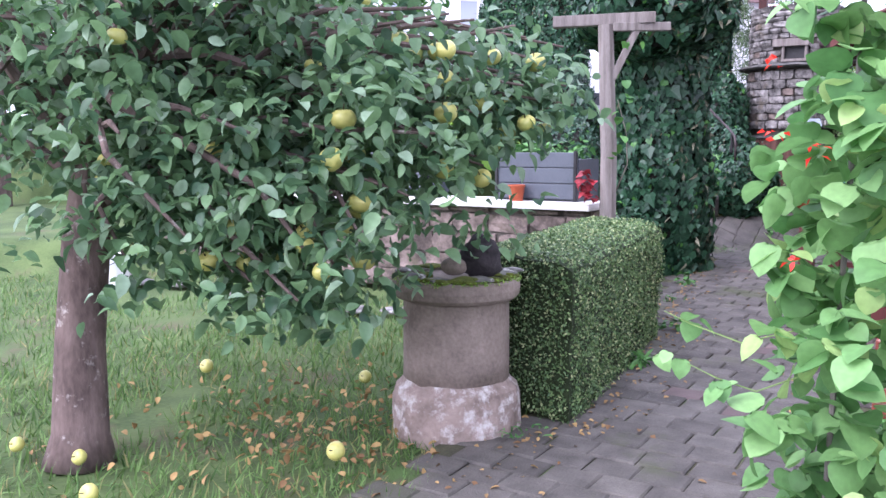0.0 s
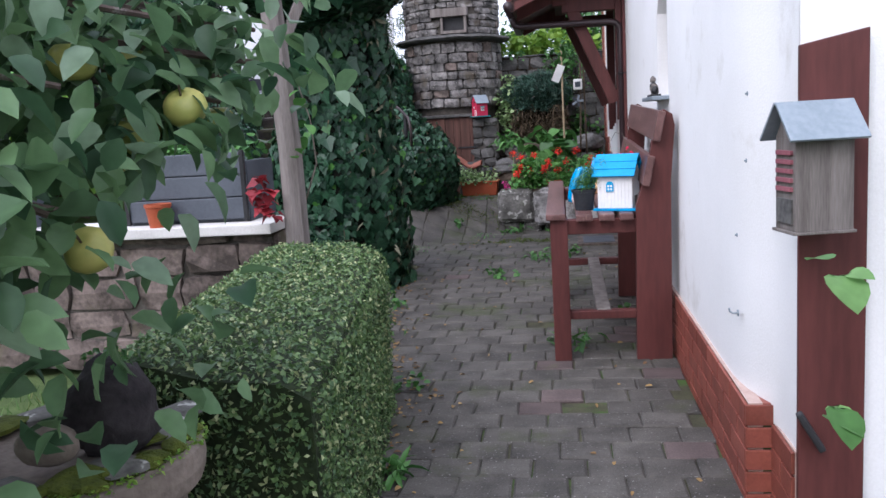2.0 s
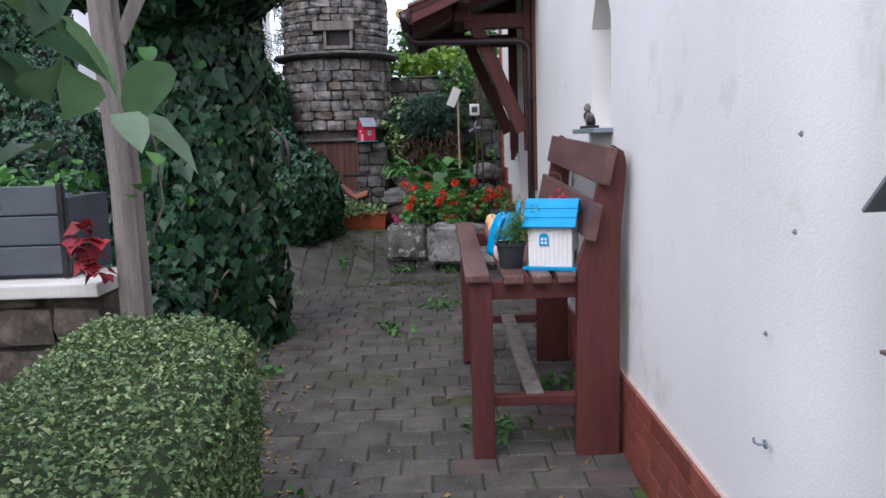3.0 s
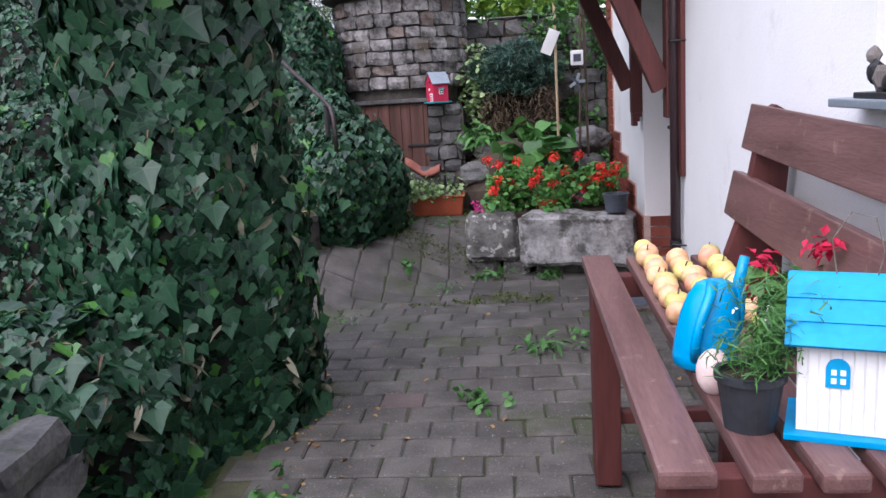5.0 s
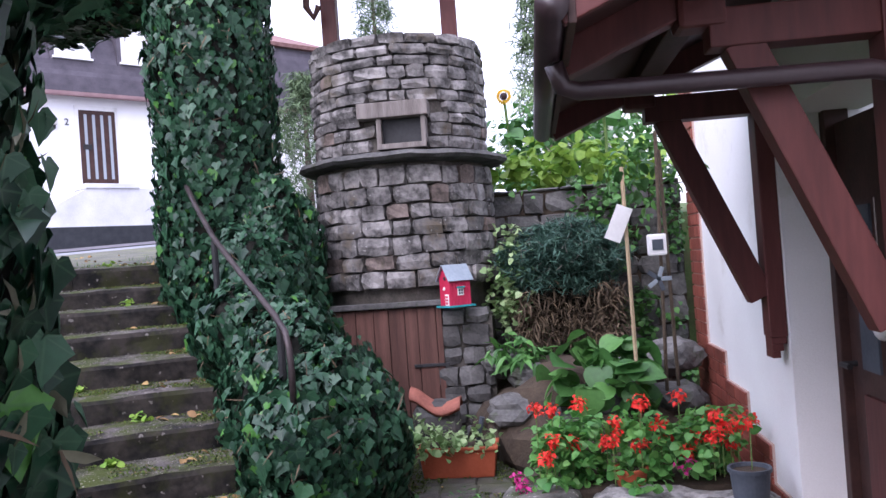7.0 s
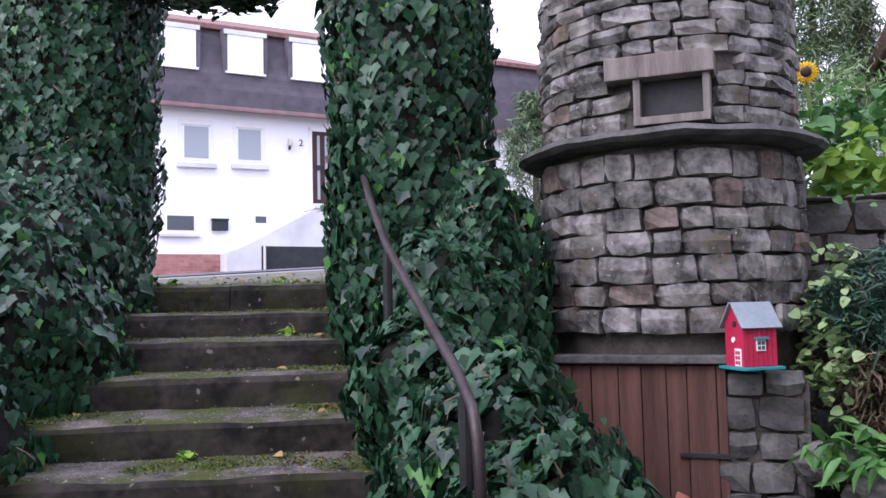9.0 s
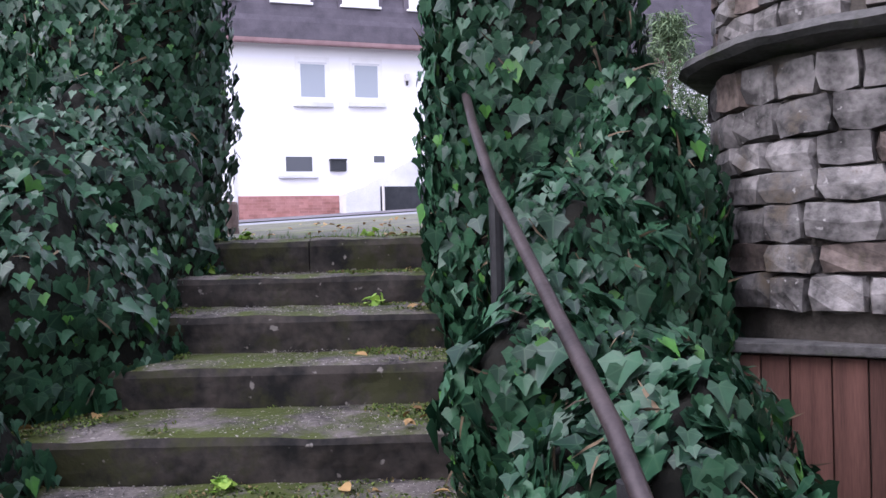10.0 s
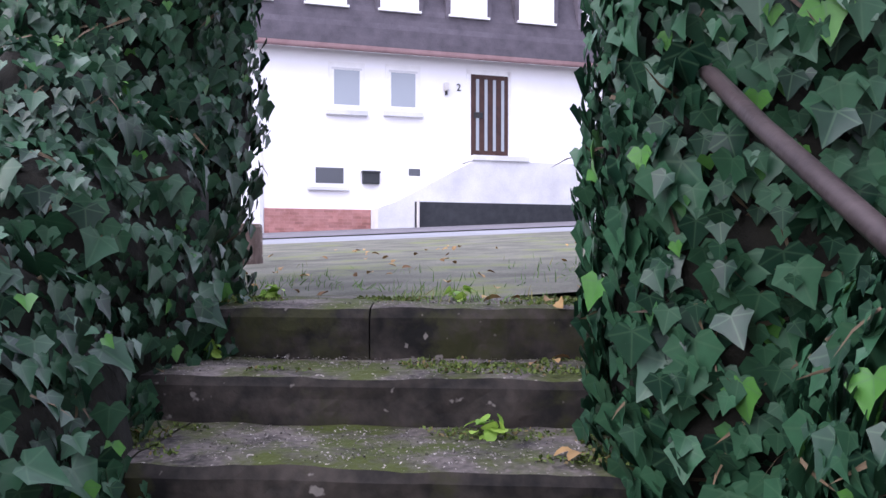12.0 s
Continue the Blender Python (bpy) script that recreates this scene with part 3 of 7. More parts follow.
under(door, "glass", box(WX + 0.21, WX + 0.225, 8.25, 8.42, 1.1, 1.75), M_GREYPOT, "grey glass strip")
under(door, "handle", tube([(WX + 0.2, 8.45, 1.12), (WX + 0.14, 8.45, 1.12), (WX + 0.14, 8.36, 1.12)], 0.012, 8), M_BLACK)
under(door, "threshold", box(WX - 0.02, WX + 0.3, 7.42, 8.62, 0.04, 0.14, 0.008), M_TILE)
under(door, "bell_pull", lump(WX - 0.02, 7.60, 1.345, 0.03, 0.03, 0.034, 2, 0.03), M_SILL, "pale wooden ball on a cord", True)
under(door, "cord", tube([(WX - 0.02, 7.60, 1.37), (WX - 0.02, 7.60, 1.75)], 0.003, 5), M_GREYWOOD)

# ---- tower core ----
TC = Vector((-1.15, 10.92))
tower = thing("stone_tower", "round rubble-stone oven tower with a projecting slate ring", "tower", (TC.x, TC.y, 0.3))
under(tower, "core", lathe([(0.56, 0.2), (0.58, 2.3), (0.56, 3.10), (0.40, 3.10), (0.40, 2.5)], TC.x, TC.y, 40), M_MORTAR, "", True)
bm = lathe([(0.55, 2.30), (0.72, 2.315), (0.745, 2.335), (0.73, 2.36), (0.6, 2.385), (0.55, 2.385)], TC.x, TC.y, 60)
for v in bm.verts:
    k = 1 + 0.035 * noise.noise(v.co * 5)
    v.co.x = TC.x + (v.co.x - TC.x) * k
    v.co.y = TC.y + (v.co.y - TC.y) * k
    v.co.z += 0.012 * noise.noise(v.co * 7)
under(tower, "ledge", bm, M_STONEDARK, "dark slate ledge ring")
# plank door low in the tower
tdoor = under(tower, "plank_door", box(-1.64, -0.88, 10.36, 10.40, 0.35, 1.36), M_DARKWOOD, "brown plank door")
x = -1.64
k = 0
while x < -0.89:
    w = min([0.105, 0.085, 0.12, 0.1][k % 4], -0.88 - x)
    under(tdoor, "plank", box(x + 0.002, x + w - 0.002, 10.335 + 0.003 * (k % 3), 10.362, 0.36, 1.35, 0.003), M_DOORWOOD)
    x += w
    k += 1
under(tdoor, "strap_hinge", box(-1.08, -0.85, 10.325, 10.337, 0.965, 0.985, 0.002), M_BLACK)
under(tower, "lintel", box(-1.66, -0.74, 10.30, 10.42, 1.36, 1.395, 0.006), M_STONEDARK)
# window frame above the ring
wf = under(tower, "window_frame", box(-1.33, -0.87, 10.24, 10.42, 2.59, 2.69, 0.006), M_GREYWOOD, "grey wooden window hood")
under(wf, "jamb", box(-1.21, -1.18, 10.26, 10.4, 2.39, 2.59, 0.003), M_GREYWOOD)
under(wf, "jamb", box(-0.92, -0.89, 10.26, 10.4, 2.39, 2.59, 0.003), M_GREYWOOD)
under(wf, "bottom_rail", box(-1.21, -0.89, 10.25, 10.4, 2.385, 2.42, 0.003), M_GREYWOOD)
under(wf, "opening", box(-1.18, -0.92, 10.33, 10.36, 2.42, 2.59), M_BLACK)

# ---- stairs ----
stairs = thing("stone_stairs", "worn dark stone garden stairs with moss and grit", "stairs", (-2.2, 9.2, 0.4))
STEP_Z = [1.77, 1.615, 1.49, 1.352, 1.215, 1.075, 0.935, 0.80, 0.66]
STEP_A = [10.95, 10.62, 10.22, 9.86, 9.49, 9.13, 8.78, 8.42, 8.06]


def slab(a0, a1, b0, b1, z0, z1, seed, wear=0.012):
    """A worn stone block between two places along the stairs."""
    bm = bmesh.new()
    na, nb, nz = 6, 36, 5
    grid = {}

    def vert(i, j, k):
        key = (i, j, k)
        if key not in grid:
            a = a0 + (a1 - a0) * i / na
            b = b0 + (b1 - b0) * j / nb
            z = z0 + (z1 - z0) * k / nz
            n1 = noise.noise(Vector((a * 3, b * 3 + seed * 9, z * 4)))
            n2 = noise.noise(Vector((a * 11, b * 11 + seed * 5, z * 12)))
            if i == 0:
                a += wear * n1 + 0.4 * wear * n2 + (0.012 if k == nz else 0)
            if k == nz:
                z += 0.5 * wear * n1 - (0.012 if i == 0 else 0) + 0.3 * wear * n2
            p = ST_U * a + ST_E * b
            grid[key] = bm.verts.new((p.x, p.y, z))
        return grid[key]

    for j in range(nb):
        for k in range(nz):
            bm.faces.new((vert(0, j, k), vert(0, j + 1, k), vert(0, j + 1, k + 1), vert(0, j, k + 1)))
        for i in range(na):
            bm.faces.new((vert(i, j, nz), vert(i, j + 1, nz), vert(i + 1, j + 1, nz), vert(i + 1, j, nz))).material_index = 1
    for i in range(na):
        for k in range(nz):
            bm.faces.new((vert(i, 0, k), vert(i, 0, k + 1), vert(i + 1, 0, k + 1), vert(i + 1, 0, k)))
            bm.faces.new((vert(i, nb, k), vert(i + 1, nb, k), vert(i + 1, nb, k + 1), vert(i, nb, k + 1)))
    return bm


for i, (z, a) in enumerate(zip(STEP_Z, STEP_A)):
    below = STEP_Z[i + 1] - 0.03 if i + 1 < len(STEP_Z) else z - 0.25
    split = {0: 1.85, 2: 1.45}.get(i)
    spans = [(0.85, 2.6)] if split is None else [(0.85, split), (split + 0.005, 2.6)]
    for b0, b1 in spans:
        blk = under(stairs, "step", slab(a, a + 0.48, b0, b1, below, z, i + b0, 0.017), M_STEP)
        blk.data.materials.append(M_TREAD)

# ---- low stone wall with sill and slatted planters on it ----
garden_wall = thing("garden_wall", "low red sandstone garden wall with pale sill", "wall", (-3.5, 4.2, 0))
under(garden_wall, "core", box(-6.6, -1.39, 4.10, 4.42, 0.0, 0.74), M_MORTAR)
under(garden_wall, "sill", box(-6.65, -1.36, 4.0, 4.45, 0.757, 0.815, 0.008), M_SILL, "pale concrete coping")

# ---- retaining wall by the tower ----
retaining = thing("retaining_wall", "rough mossy rubble retaining wall", "wall", (0.2, 11.2, 0.3))
under(retaining, "core", box(-0.62, 0.80, 11.05, 11.5, 0.1, 2.1), M_SOIL)
pier = thing("stone_pier", "dark rubble pier beside the plank door", "pier", (-0.65, 10.4, 0.3))
under(pier, "core", box(-0.88, -0.56, 10.38, 10.8, 0.25, 1.28), M_MORTAR)

# ---- ivy masses, hedge, trees ----
def column(cx, cy, rx, ry, z0, z1, seed, amp=0.16, sides=28, rows=26, waist=0.0):
    bm = bmesh.new()
    rings = []
    for j in range(rows + 1):
        z = z0 + (z1 - z0) * j / rows
        ring = []
        for k in range(sides):
            an = k * math.tau / sides
            d = Vector((math.cos(an), math.sin(an), z * 0.9))
            f = 1 + amp * noise.noise(d * 1.6 + Vector((seed * 3.7, 0, 0))) + amp * 0.5 * noise.noise(d * 4 + Vector((0, seed * 2.1, 0)))
            f *= 1 - 0.25 * smooth01((j / rows - 0.85) / 0.15) - waist * smooth01((z - 0.9) / 0.7)
            ring.append(bm.verts.new((cx + rx * f * math.cos(an), cy + ry * f * math.sin(an), z)))
        rings.append(ring)
    for r0, r1 in zip(rings, rings[1:]):
        for k in range(sides):
            bm.faces.new((r0[k], r0[(k + 1) % sides], r1[(k + 1) % sides], r1[k]))
    bm.faces.new(rings[-1])
    bm.faces.new(rings[0][::-1])
    return bm


def ivy(name, label, bms, count, size, seed, lift=0.07, at=(0, 0, 0), category="ivy", keep=None, tails=False):
    root = thing(name, label, category, at)
    cores = []
    for bm in bms:
        # solid core in the painted shade colour, showing through gaps between leaves
        core = under(root, "shade_core", bm, M_IVYCORE, "", True)
        cores.append(core)
    areas = [sum(f.area for f in c.data.polygons) for c in cores]
    P, N = [], []
    for i, c in enumerate(cores):
        p, n = scatter(c, int(count * areas[i] / sum(areas)), seed + i, lift, keep)
        P.append(p)
        N.append(n)
    P, N = np.concatenate(P), np.concatenate(N)
    size = size * np.random.default_rng(seed + 3).choice([0.55, 0.8, 1.0, 1.25, 1.7], len(P), p=[0.2, 0.28, 0.27, 0.17, 0.08])
    f = foliage("foliage", P, N, size, IVY_LEAF, M_IVY, root, 0.24, 1.3, seed)
    f.location = -Vector(at)
    f["kind"] = "stuff"
    side = (N[:, 0] > 0.55) & (N[:, 1] < 0.35) & (np.arange(len(N)) % 7 == 0)
    if tails:
        f = foliage("trailing_stem", P[side], N[side], 0.1, LONG_LEAF, M_PALETAIL, root, 0.6, 0.5, seed + 5)
        f.location = -Vector(at)
        f["kind"] = "stuff"
    sp, sn = P[::14], N[::14]
    f = foliage("dry_stem", sp, sn, 0.085, BLADE, M_DRYSTEM, root, 0.5, 0.3, seed + 9)
    f.location = -Vector(at)
    f["kind"] = "stuff"
    return root


def thin_back(p, n):
    """Thinner growth on the shaded far side."""
    return (n[:, 1] < 0.4) | (np.arange(len(n)) % 4 == 0)


ivy("ivy_column", "tall post thickly overgrown with dark ivy", [column(-1.56, 6.2, 0.47, 0.44, 0.02, 2.8, 1, waist=0.16), lump(-1.52, 5.95, 2.5, 0.66, 0.8, 0.42, 4, 0.25, 2, 21), lump(-1.9, 5.65, 0.22, 0.5, 0.42, 0.5, 4, 0.25, 2, 22)], 21000, 0.068, 11, at=(-1.45, 6.15, 0), keep=thin_back, tails=True)
ivy("ivy_arch", "ivy-clad garden arch over the stone stairs",
    [column(-2.36, 10.5, 0.37, 0.38, 0.9, 4.3, 2), column(-4.66, 10.62, 0.42, 0.44, 0.9, 4.3, 3),
     lump(-3.45, 10.56, 3.95, 1.35, 0.42, 0.48, 4, 0.22, 2.5, 3), lump(-5.4, 10.8, 2.6, 0.75, 0.5, 1.9, 4, 0.22, 2.5, 31)], 64000, 0.051, 23, at=(-3.45, 10.5, 1.7), keep=thin_back)
ivy("ivy_bank", "ivy growing over the wall beside the stairs",
    [lump(-1.30, 9.02, 0.7, 0.31, 0.38, 0.5, 4, 0.2, 2, 5), lump(-1.4, 8.72, 0.7, 0.24, 0.24, 0.42, 4, 0.2, 2, 12), lump(-1.60, 9.4, 0.8, 0.34, 0.52, 0.64, 4, 0.2, 2, 6),
     lump(-1.99, 9.98, 1.15, 0.33, 0.44, 0.72, 4, 0.2, 2, 7), lump(-1.42, 9.6, 0.55, 0.22, 0.38, 0.42, 4, 0.25, 2, 8),
     lump(-1.95, 10.35, 1.3, 0.28, 0.32, 0.9, 4, 0.2, 2, 9), lump(-1.9, 9.5, 1.28, 0.2, 0.26, 0.3, 3, 0.2, 2, 10)], 40000, 0.051, 41, at=(-1.5, 9.4, 0.4), keep=thin_back)
ivy("ivy_bank", "ivy-covered slope with dead stems beside the stairs",
    [lump(-3.55, 8.55, 0.7, 0.5, 0.6, 0.85, 4, 0.2, 2, 15), lump(-3.95, 9.4, 1.15, 0.5, 0.62, 0.95, 4, 0.2, 2, 16),
     lump(-4.3, 10.05, 1.5, 0.5, 0.55, 0.9, 4, 0.2, 2, 17), lump(-3.15, 7.75, 0.35, 0.4, 0.5, 0.6, 4, 0.25, 2, 18)], 24000, 0.051, 57, at=(-3.8, 9.2, 0.4), keep=thin_back)

# clipped box hedge
bm = bmesh.new()
cn = [(-0.37, 1.42), (-0.65, 3.5), (-1.28, 3.72), (-0.99, 1.6)]
res = 26
grid = []
for i in range(res + 1):
    for j in range(10):
        t, s = i / res, j / 9
        p = Vector(cn[0]).lerp(Vector(cn[1]), t).lerp(Vector(cn[3]).lerp(Vector(cn[2]), t), s)
        grid.append(bm.verts.new((p.x, p.y, 0.735 - 0.04 * (abs(s - 0.5) * 2) ** 6 + 0.02 * noise.noise(Vector((p.x * 4, p.y * 4, 0))))))
for i in range(res):
    for j in range(9):
        k = i * 10 + j
        bm.faces.new((grid[k], grid[k + 10], grid[k + 11], grid[k + 1]))
loop = [grid[i * 10] for i in range(res + 1)] + [grid[res * 10 + j] for j in range(1, 10)] + [grid[i * 10 + 9] for i in range(res - 1, -1, -1)] + [grid[j] for j in range(8, 0, -1)]
prev = loop
for lev in range(1, 7):
    z = 0.7 * (1 - lev / 6)
    cur = [bm.verts.new((v.co.x + 0.025 * noise.noise(Vector((v.co.x * 5, v.co.y * 5, z * 5))), v.co.y, z)) for v in loop]
    for k in range(len(loop)):
        q = (k + 1) % len(loop)
        bm.faces.new((prev[k], prev[q], cur[q], cur[k]))
    prev = cur
hedge = thing("box_hedge", "low clipped box hedge with small green leaves", "hedge", (-0.83, 2.6, 0))
# hedge body coloured as inner shade; the leaves are scattered over it
hcore = under(hedge, "shade_core", bm, M_HEDGECORE)
p, n = scatter(hcore, 36000, 5, 0.03)
f = foliage("foliage", p, n, 0.0185, SMALL_LEAF, M_BOX, hedge, 0.7, 0.0, 6, "", "stuff")
f.location = -Vector(hedge.location)


def cluster_leaves(name, centres, per, radius, size, template, material, parent, seed, droop=0.4, spread=1.0):
    rng = np.random.default_rng(seed)
    c = np.repeat(np.asarray(centres, float), per, axis=0)
    off = rng.normal(0, 1, c.shape)
    off /= np.linalg.norm(off, axis=1, keepdims=True)
    c = c + off * (radius * rng.random(len(c)) ** 0.5)[:, None]
    up = np.tile([0, 0, 1.0], (len(c), 1)) + off * 0.5
    f = foliage(name, c, up, size, template, material, parent, spread * 0.5, droop, seed + 1, "", "stuff")
    root, loc = parent, Vector((0, 0, 0))
    while root:
        loc += Vector(root.location)
        root = root.parent
    f.location = -loc
    return f


# apple tree
TR = Vector((-1.95, 0.02, 0))
tree = thing("apple_tree", "old apple tree laden with yellow apples", "tree", TR)
under(tree, "trunk", tube([(-1.95, 0.02, -0.05), (-1.95, 0.03, 0.08), (-1.965, 0.06, 0.45), (-1.97, 0.12, 0.9), (-1.98, 0.24, 1.4), (-1.98, 0.42, 2.2)], [0.15, 0.115, 0.1, 0.095, 0.082, 0.045], 16), M_BARK, "", True)
rng = np.random.default_rng(4)
tips, fruits = [], []
ends = []
for k in range(46):
    an = rng.uniform(-math.pi, math.pi)
    rr = rng.uniform(0.5, 1.0) ** 0.6
    ends.append((-1.95 + 1.55 * rr * math.cos(an), 0.75 + 1.35 * rr * math.sin(an), rng.uniform(1.05, 2.5)))
ends += [(-0.50, 1.45, 1.42), (-0.62, 1.15, 1.52), (-0.72, 1.62, 1.32), (-0.85, 0.75, 1.3), (-0.9, 1.0, 1.1), (-1.3, 0.25, 0.95), (-1.5, -0.05, 0.85),
         (-1.25, 0.5, 1.05), (-1.1, 0.2, 1.35), (-1.0, 0.6, 1.6), (-0.7, 0.9, 1.75), (-1.6, 0.0, 1.15), (-1.45, 0.35, 1.6), (-1.15, 0.9, 1.0), (-1.9, -0.5, 1.3), (-0.7, 0.1, 0.85), (-0.8, 0.2, 0.98), (-0.62, 0.35, 1.12), (-0.75, 0.5, 0.95), (-0.6, 0.6, 1.25), (-0.52, 0.85, 1.38),
         (-0.7, 0.3, 1.3), (-0.55, 1.0, 1.2), (-0.45, 1.5, 1.52), (-0.5, 1.35, 1.62), (-0.42, 1.4, 1.68), (-0.6, 1.2, 1.35), (-0.95, 0.1, 1.05), (-1.1, -0.1, 0.95), (-0.9, 0.0, 1.3), (-0.8, 0.7, 1.55), (-1.3, -0.2, 1.3), (-0.78, 0.08, 0.74), (-0.9, 0.12, 0.72), (-0.7, 0.2, 0.8), (-0.98, 0.2, 0.78), (-1.05, 0.05, 0.82), (-0.86, 0.28, 0.86),
         (-0.62, 0.2, 0.98), (-0.58, 0.45, 1.08), (-0.5, 0.5, 1.3), (-0.48, 0.7, 1.5), (-0.5, 0.9, 1.6), (-0.46, 1.1, 1.5), (-0.44, 1.25, 1.36), (-0.55, 1.3, 1.72), (-0.5, 0.75, 1.2), (-0.6, 0.3, 1.45), (-0.75, 0.4, 1.7), (-0.36, 1.38, 1.43), (-0.42, 1.34, 1.5)]
for e in ends:
    s = Vector((-1.97, 0.2, rng.uniform(0.95, 1.7)))
    e = Vector(e)
    m1 = s.lerp(e, 0.4) + Vector((rng.normal(0, 0.1), rng.normal(0, 0.1), 0.15))
    m2 = s.lerp(e, 0.75) + Vector((rng.normal(0, 0.08), rng.normal(0, 0.08), 0.1))
    under(tree, "limb", tube([s, m1, m2, e], [0.035, 0.02, 0.012, 0.005], 6), M_BARK)
    for t in (0.35, 0.5, 0.62, 0.74, 0.85, 0.93, 1.0):
        base = s.lerp(e, t) + Vector((0, 0, 0.1 * (1 - t)))
        for q in range(3):
            tips.append(base + Vector(rng.normal(0, 0.13, 3)))
    if rng.random() < 0.75:
        fruits.append(e.lerp(s, 0.1) + Vector((rng.normal(0, 0.08), rng.normal(0, 0.08), -0.07)))


def kept_tip(t):
    """Keeps twigs clear of the path and thins the outer top of the crown."""
    lim = -0.40 if t[1] < 1.2 else -0.29
    x = t[0] if t[0] < lim else 2 * lim - t[0]
    low = 0.64 if t[1] < 1.1 else 1.3
    z = t[2] if t[2] > low else min(2 * low - t[2], low + 0.5)
    return (x, t[1], z)


tips = [kept_tip(t) for t in tips if not (t[2] > 1.58 and t[0] > -1.1 and t[1] > 0.35) or rng.random() < 0.28]
cluster_leaves("crown", tips, 8, 0.12, 0.068, OVAL_LEAF, M_APPLELEAF, tree, 8, 0.5)


def apple_mesh(seed):
    bm = bmesh.new()
    bmesh.ops.create_uvsphere(bm, u_segments=14, v_segments=10, radius=1.0)
    for v in bm.verts:
        r = math.hypot(v.co.x, v.co.y)
        v.co.z = v.co.z * 0.86 - 0.25 * math.exp(-(r * 3) ** 2) * (1 if v.co.z > 0 else -0.7)
        k = 1 + 0.05 * noise.noise(v.co * 1.5 + Vector((seed, 0, 0)))
        v.co *= k
    return bm


def apple(x, y, z, r, material, label, group, parent=None, rot=0.0):
    bm = apple_mesh(x * 10)
    bmesh.ops.transform(bm, matrix=Matrix.Translation((0, 0, 0)) @ Matrix.Rotation(rot, 4, "X") @ Matrix.Scale(r, 4), verts=bm.verts)
    ob = part("apple", bm, material, None, "", True)
    ob.location = (x, y, z)
    st = part("stalk", tube([(0, 0, r * 0.55), (0.004, 0, r * 1.15)], 0.0022, 5), M_TWIG, ob)
    st.rotation_euler = (rot, 0, 0)
    return tagged(ob, label, "apple", group)


for k, fpos in enumerate(fruits):
    apple(min(fpos.x, -0.45), fpos.y, max(fpos.z, 0.85), 0.034 + 0.006 * (k % 3), M_APPLE, "ripe yellow-green apple hanging in the tree", "apples in the tree", rot=0.3 * (k % 4))
apple(-0.52, 1.42, 1.33, 0.036, M_APPLE, "yellow-green apple hanging from a low twig", "apples in the tree")

# runner beans climbing a pole
beans = thing("runner_beans", "runner bean plant with bright leaves and red flowers on poles", "bean plant", (0.92, 0.35, 0))
for px, py, tx in ((0.82, 0.25, 0.86), (1.0, 0.5, 0.9), (1.15, 0.2, 0.95)):
    under(beans, "pole", tube([(px, py + 0.15, -0.05), (tx, 0.5, 2.5)], 0.008, 7), M_GREYWOOD)
rng = np.random.default_rng(9)
cs = []
for k in range(470):
    z = rng.uniform(0.03, 2.35)
    r = 0.34 * rng.random() ** 0.5 * (1.1 if z < 1.3 else 0.95)
    an = rng.uniform(0, math.tau)
    cs.append((1.11 + r * math.cos(an) * 1.2, 0.35 + r * math.sin(an), z))
for k in range(30):
    cs.append((rng.uniform(0.70, 0.95), rng.uniform(0.6, 0.9), rng.uniform(0.05, 1.5)))
cluster_leaves("foliage", cs, 5, 0.08, 0.084, HEART_LEAF, M_BEAN, beans, 31, 0.7)
for k, c in enumerate([(0.55, 0.30, 0.62), (0.46, 0.36, 0.75)]):
    under(beans, "tendril", tube([(0.75, 0.35, c[2] + 0.02), ((0.75 + c[0]) / 2, 0.33, c[2] - 0.03), c, (c[0] - 0.08, c[1], c[2] + 0.03)], [0.0025, 0.0022, 0.002, 0.0012], 5), M_STEM)
cluster_leaves("young_leaves", [(0.56, 0.86, 1.04), (0.55, 0.84, 0.88), (0.55, 0.3, 0.62), (0.46, 0.36, 0.76), (0.41, 0.32, 0.66)], 3, 0.05, 0.05, HEART_LEAF, M_BEAN, beans, 33, 0.6)
cluster_leaves("bloom", [(0.72, 0.05, 1.28), (0.82, 0.0, 1.24), (0.7, 0.1, 1.45), (0.9, -0.02, 1.6), (0.78, 0.02, 1.0)], 6, 0.022, 0.024, SMALL_LEAF, M_REDFLOWER, beans, 35)

# ---- bench and what stands on it ----
bench = thing("garden_bench", "tall red-brown wooden bench with worn brown planks", "bench", (0.45, 4.95, 0))
for y0 in (4.06, 5.45):
    under(bench, "leg", box(0.135, 0.225, y0, y0 + 0.13, 0.0, 0.765, 0.006), M_REDWOOD)
    prof = [(0.565, 0.0), (0.745, 0.0), (0.75, 0.95), (0.772, 1.22), (0.76, 1.275), (0.72, 1.3), (0.685, 1.275), (0.63, 0.98), (0.575, 0.82)]
    bm = bmesh.new()
    r0 = [bm.verts.new((x, y0, z)) for x, z in prof]
    r1 = [bm.verts.new((x, y0 + 0.055, z)) for x, z in prof]
    bm.faces.new(r0)
    bm.faces.new(r1[::-1])
    for k in range(len(prof)):
        q = (k + 1) % len(prof)
        bm.faces.new((r0[k], r1[k], r1[q], r0[q]))
    under(bench, "back_post", bm, M_REDWOOD)
    under(bench, "cross_rail", beam((0.22, y0 + 0.05, 0.245), (0.57, y0 + 0.05, 0.245), 0.05, 0.045), M_REDWOOD)
    under(bench, "seat_bearer", box(0.22, 0.60, y0 + 0.03, y0 + 0.09, 0.68, 0.755, 0.004), M_REDWOOD)
under(bench, "stretcher", beam((0.40, 4.1, 0.255), (0.40, 5.5, 0.255), 0.075, 0.035), M_GREYWOOD)
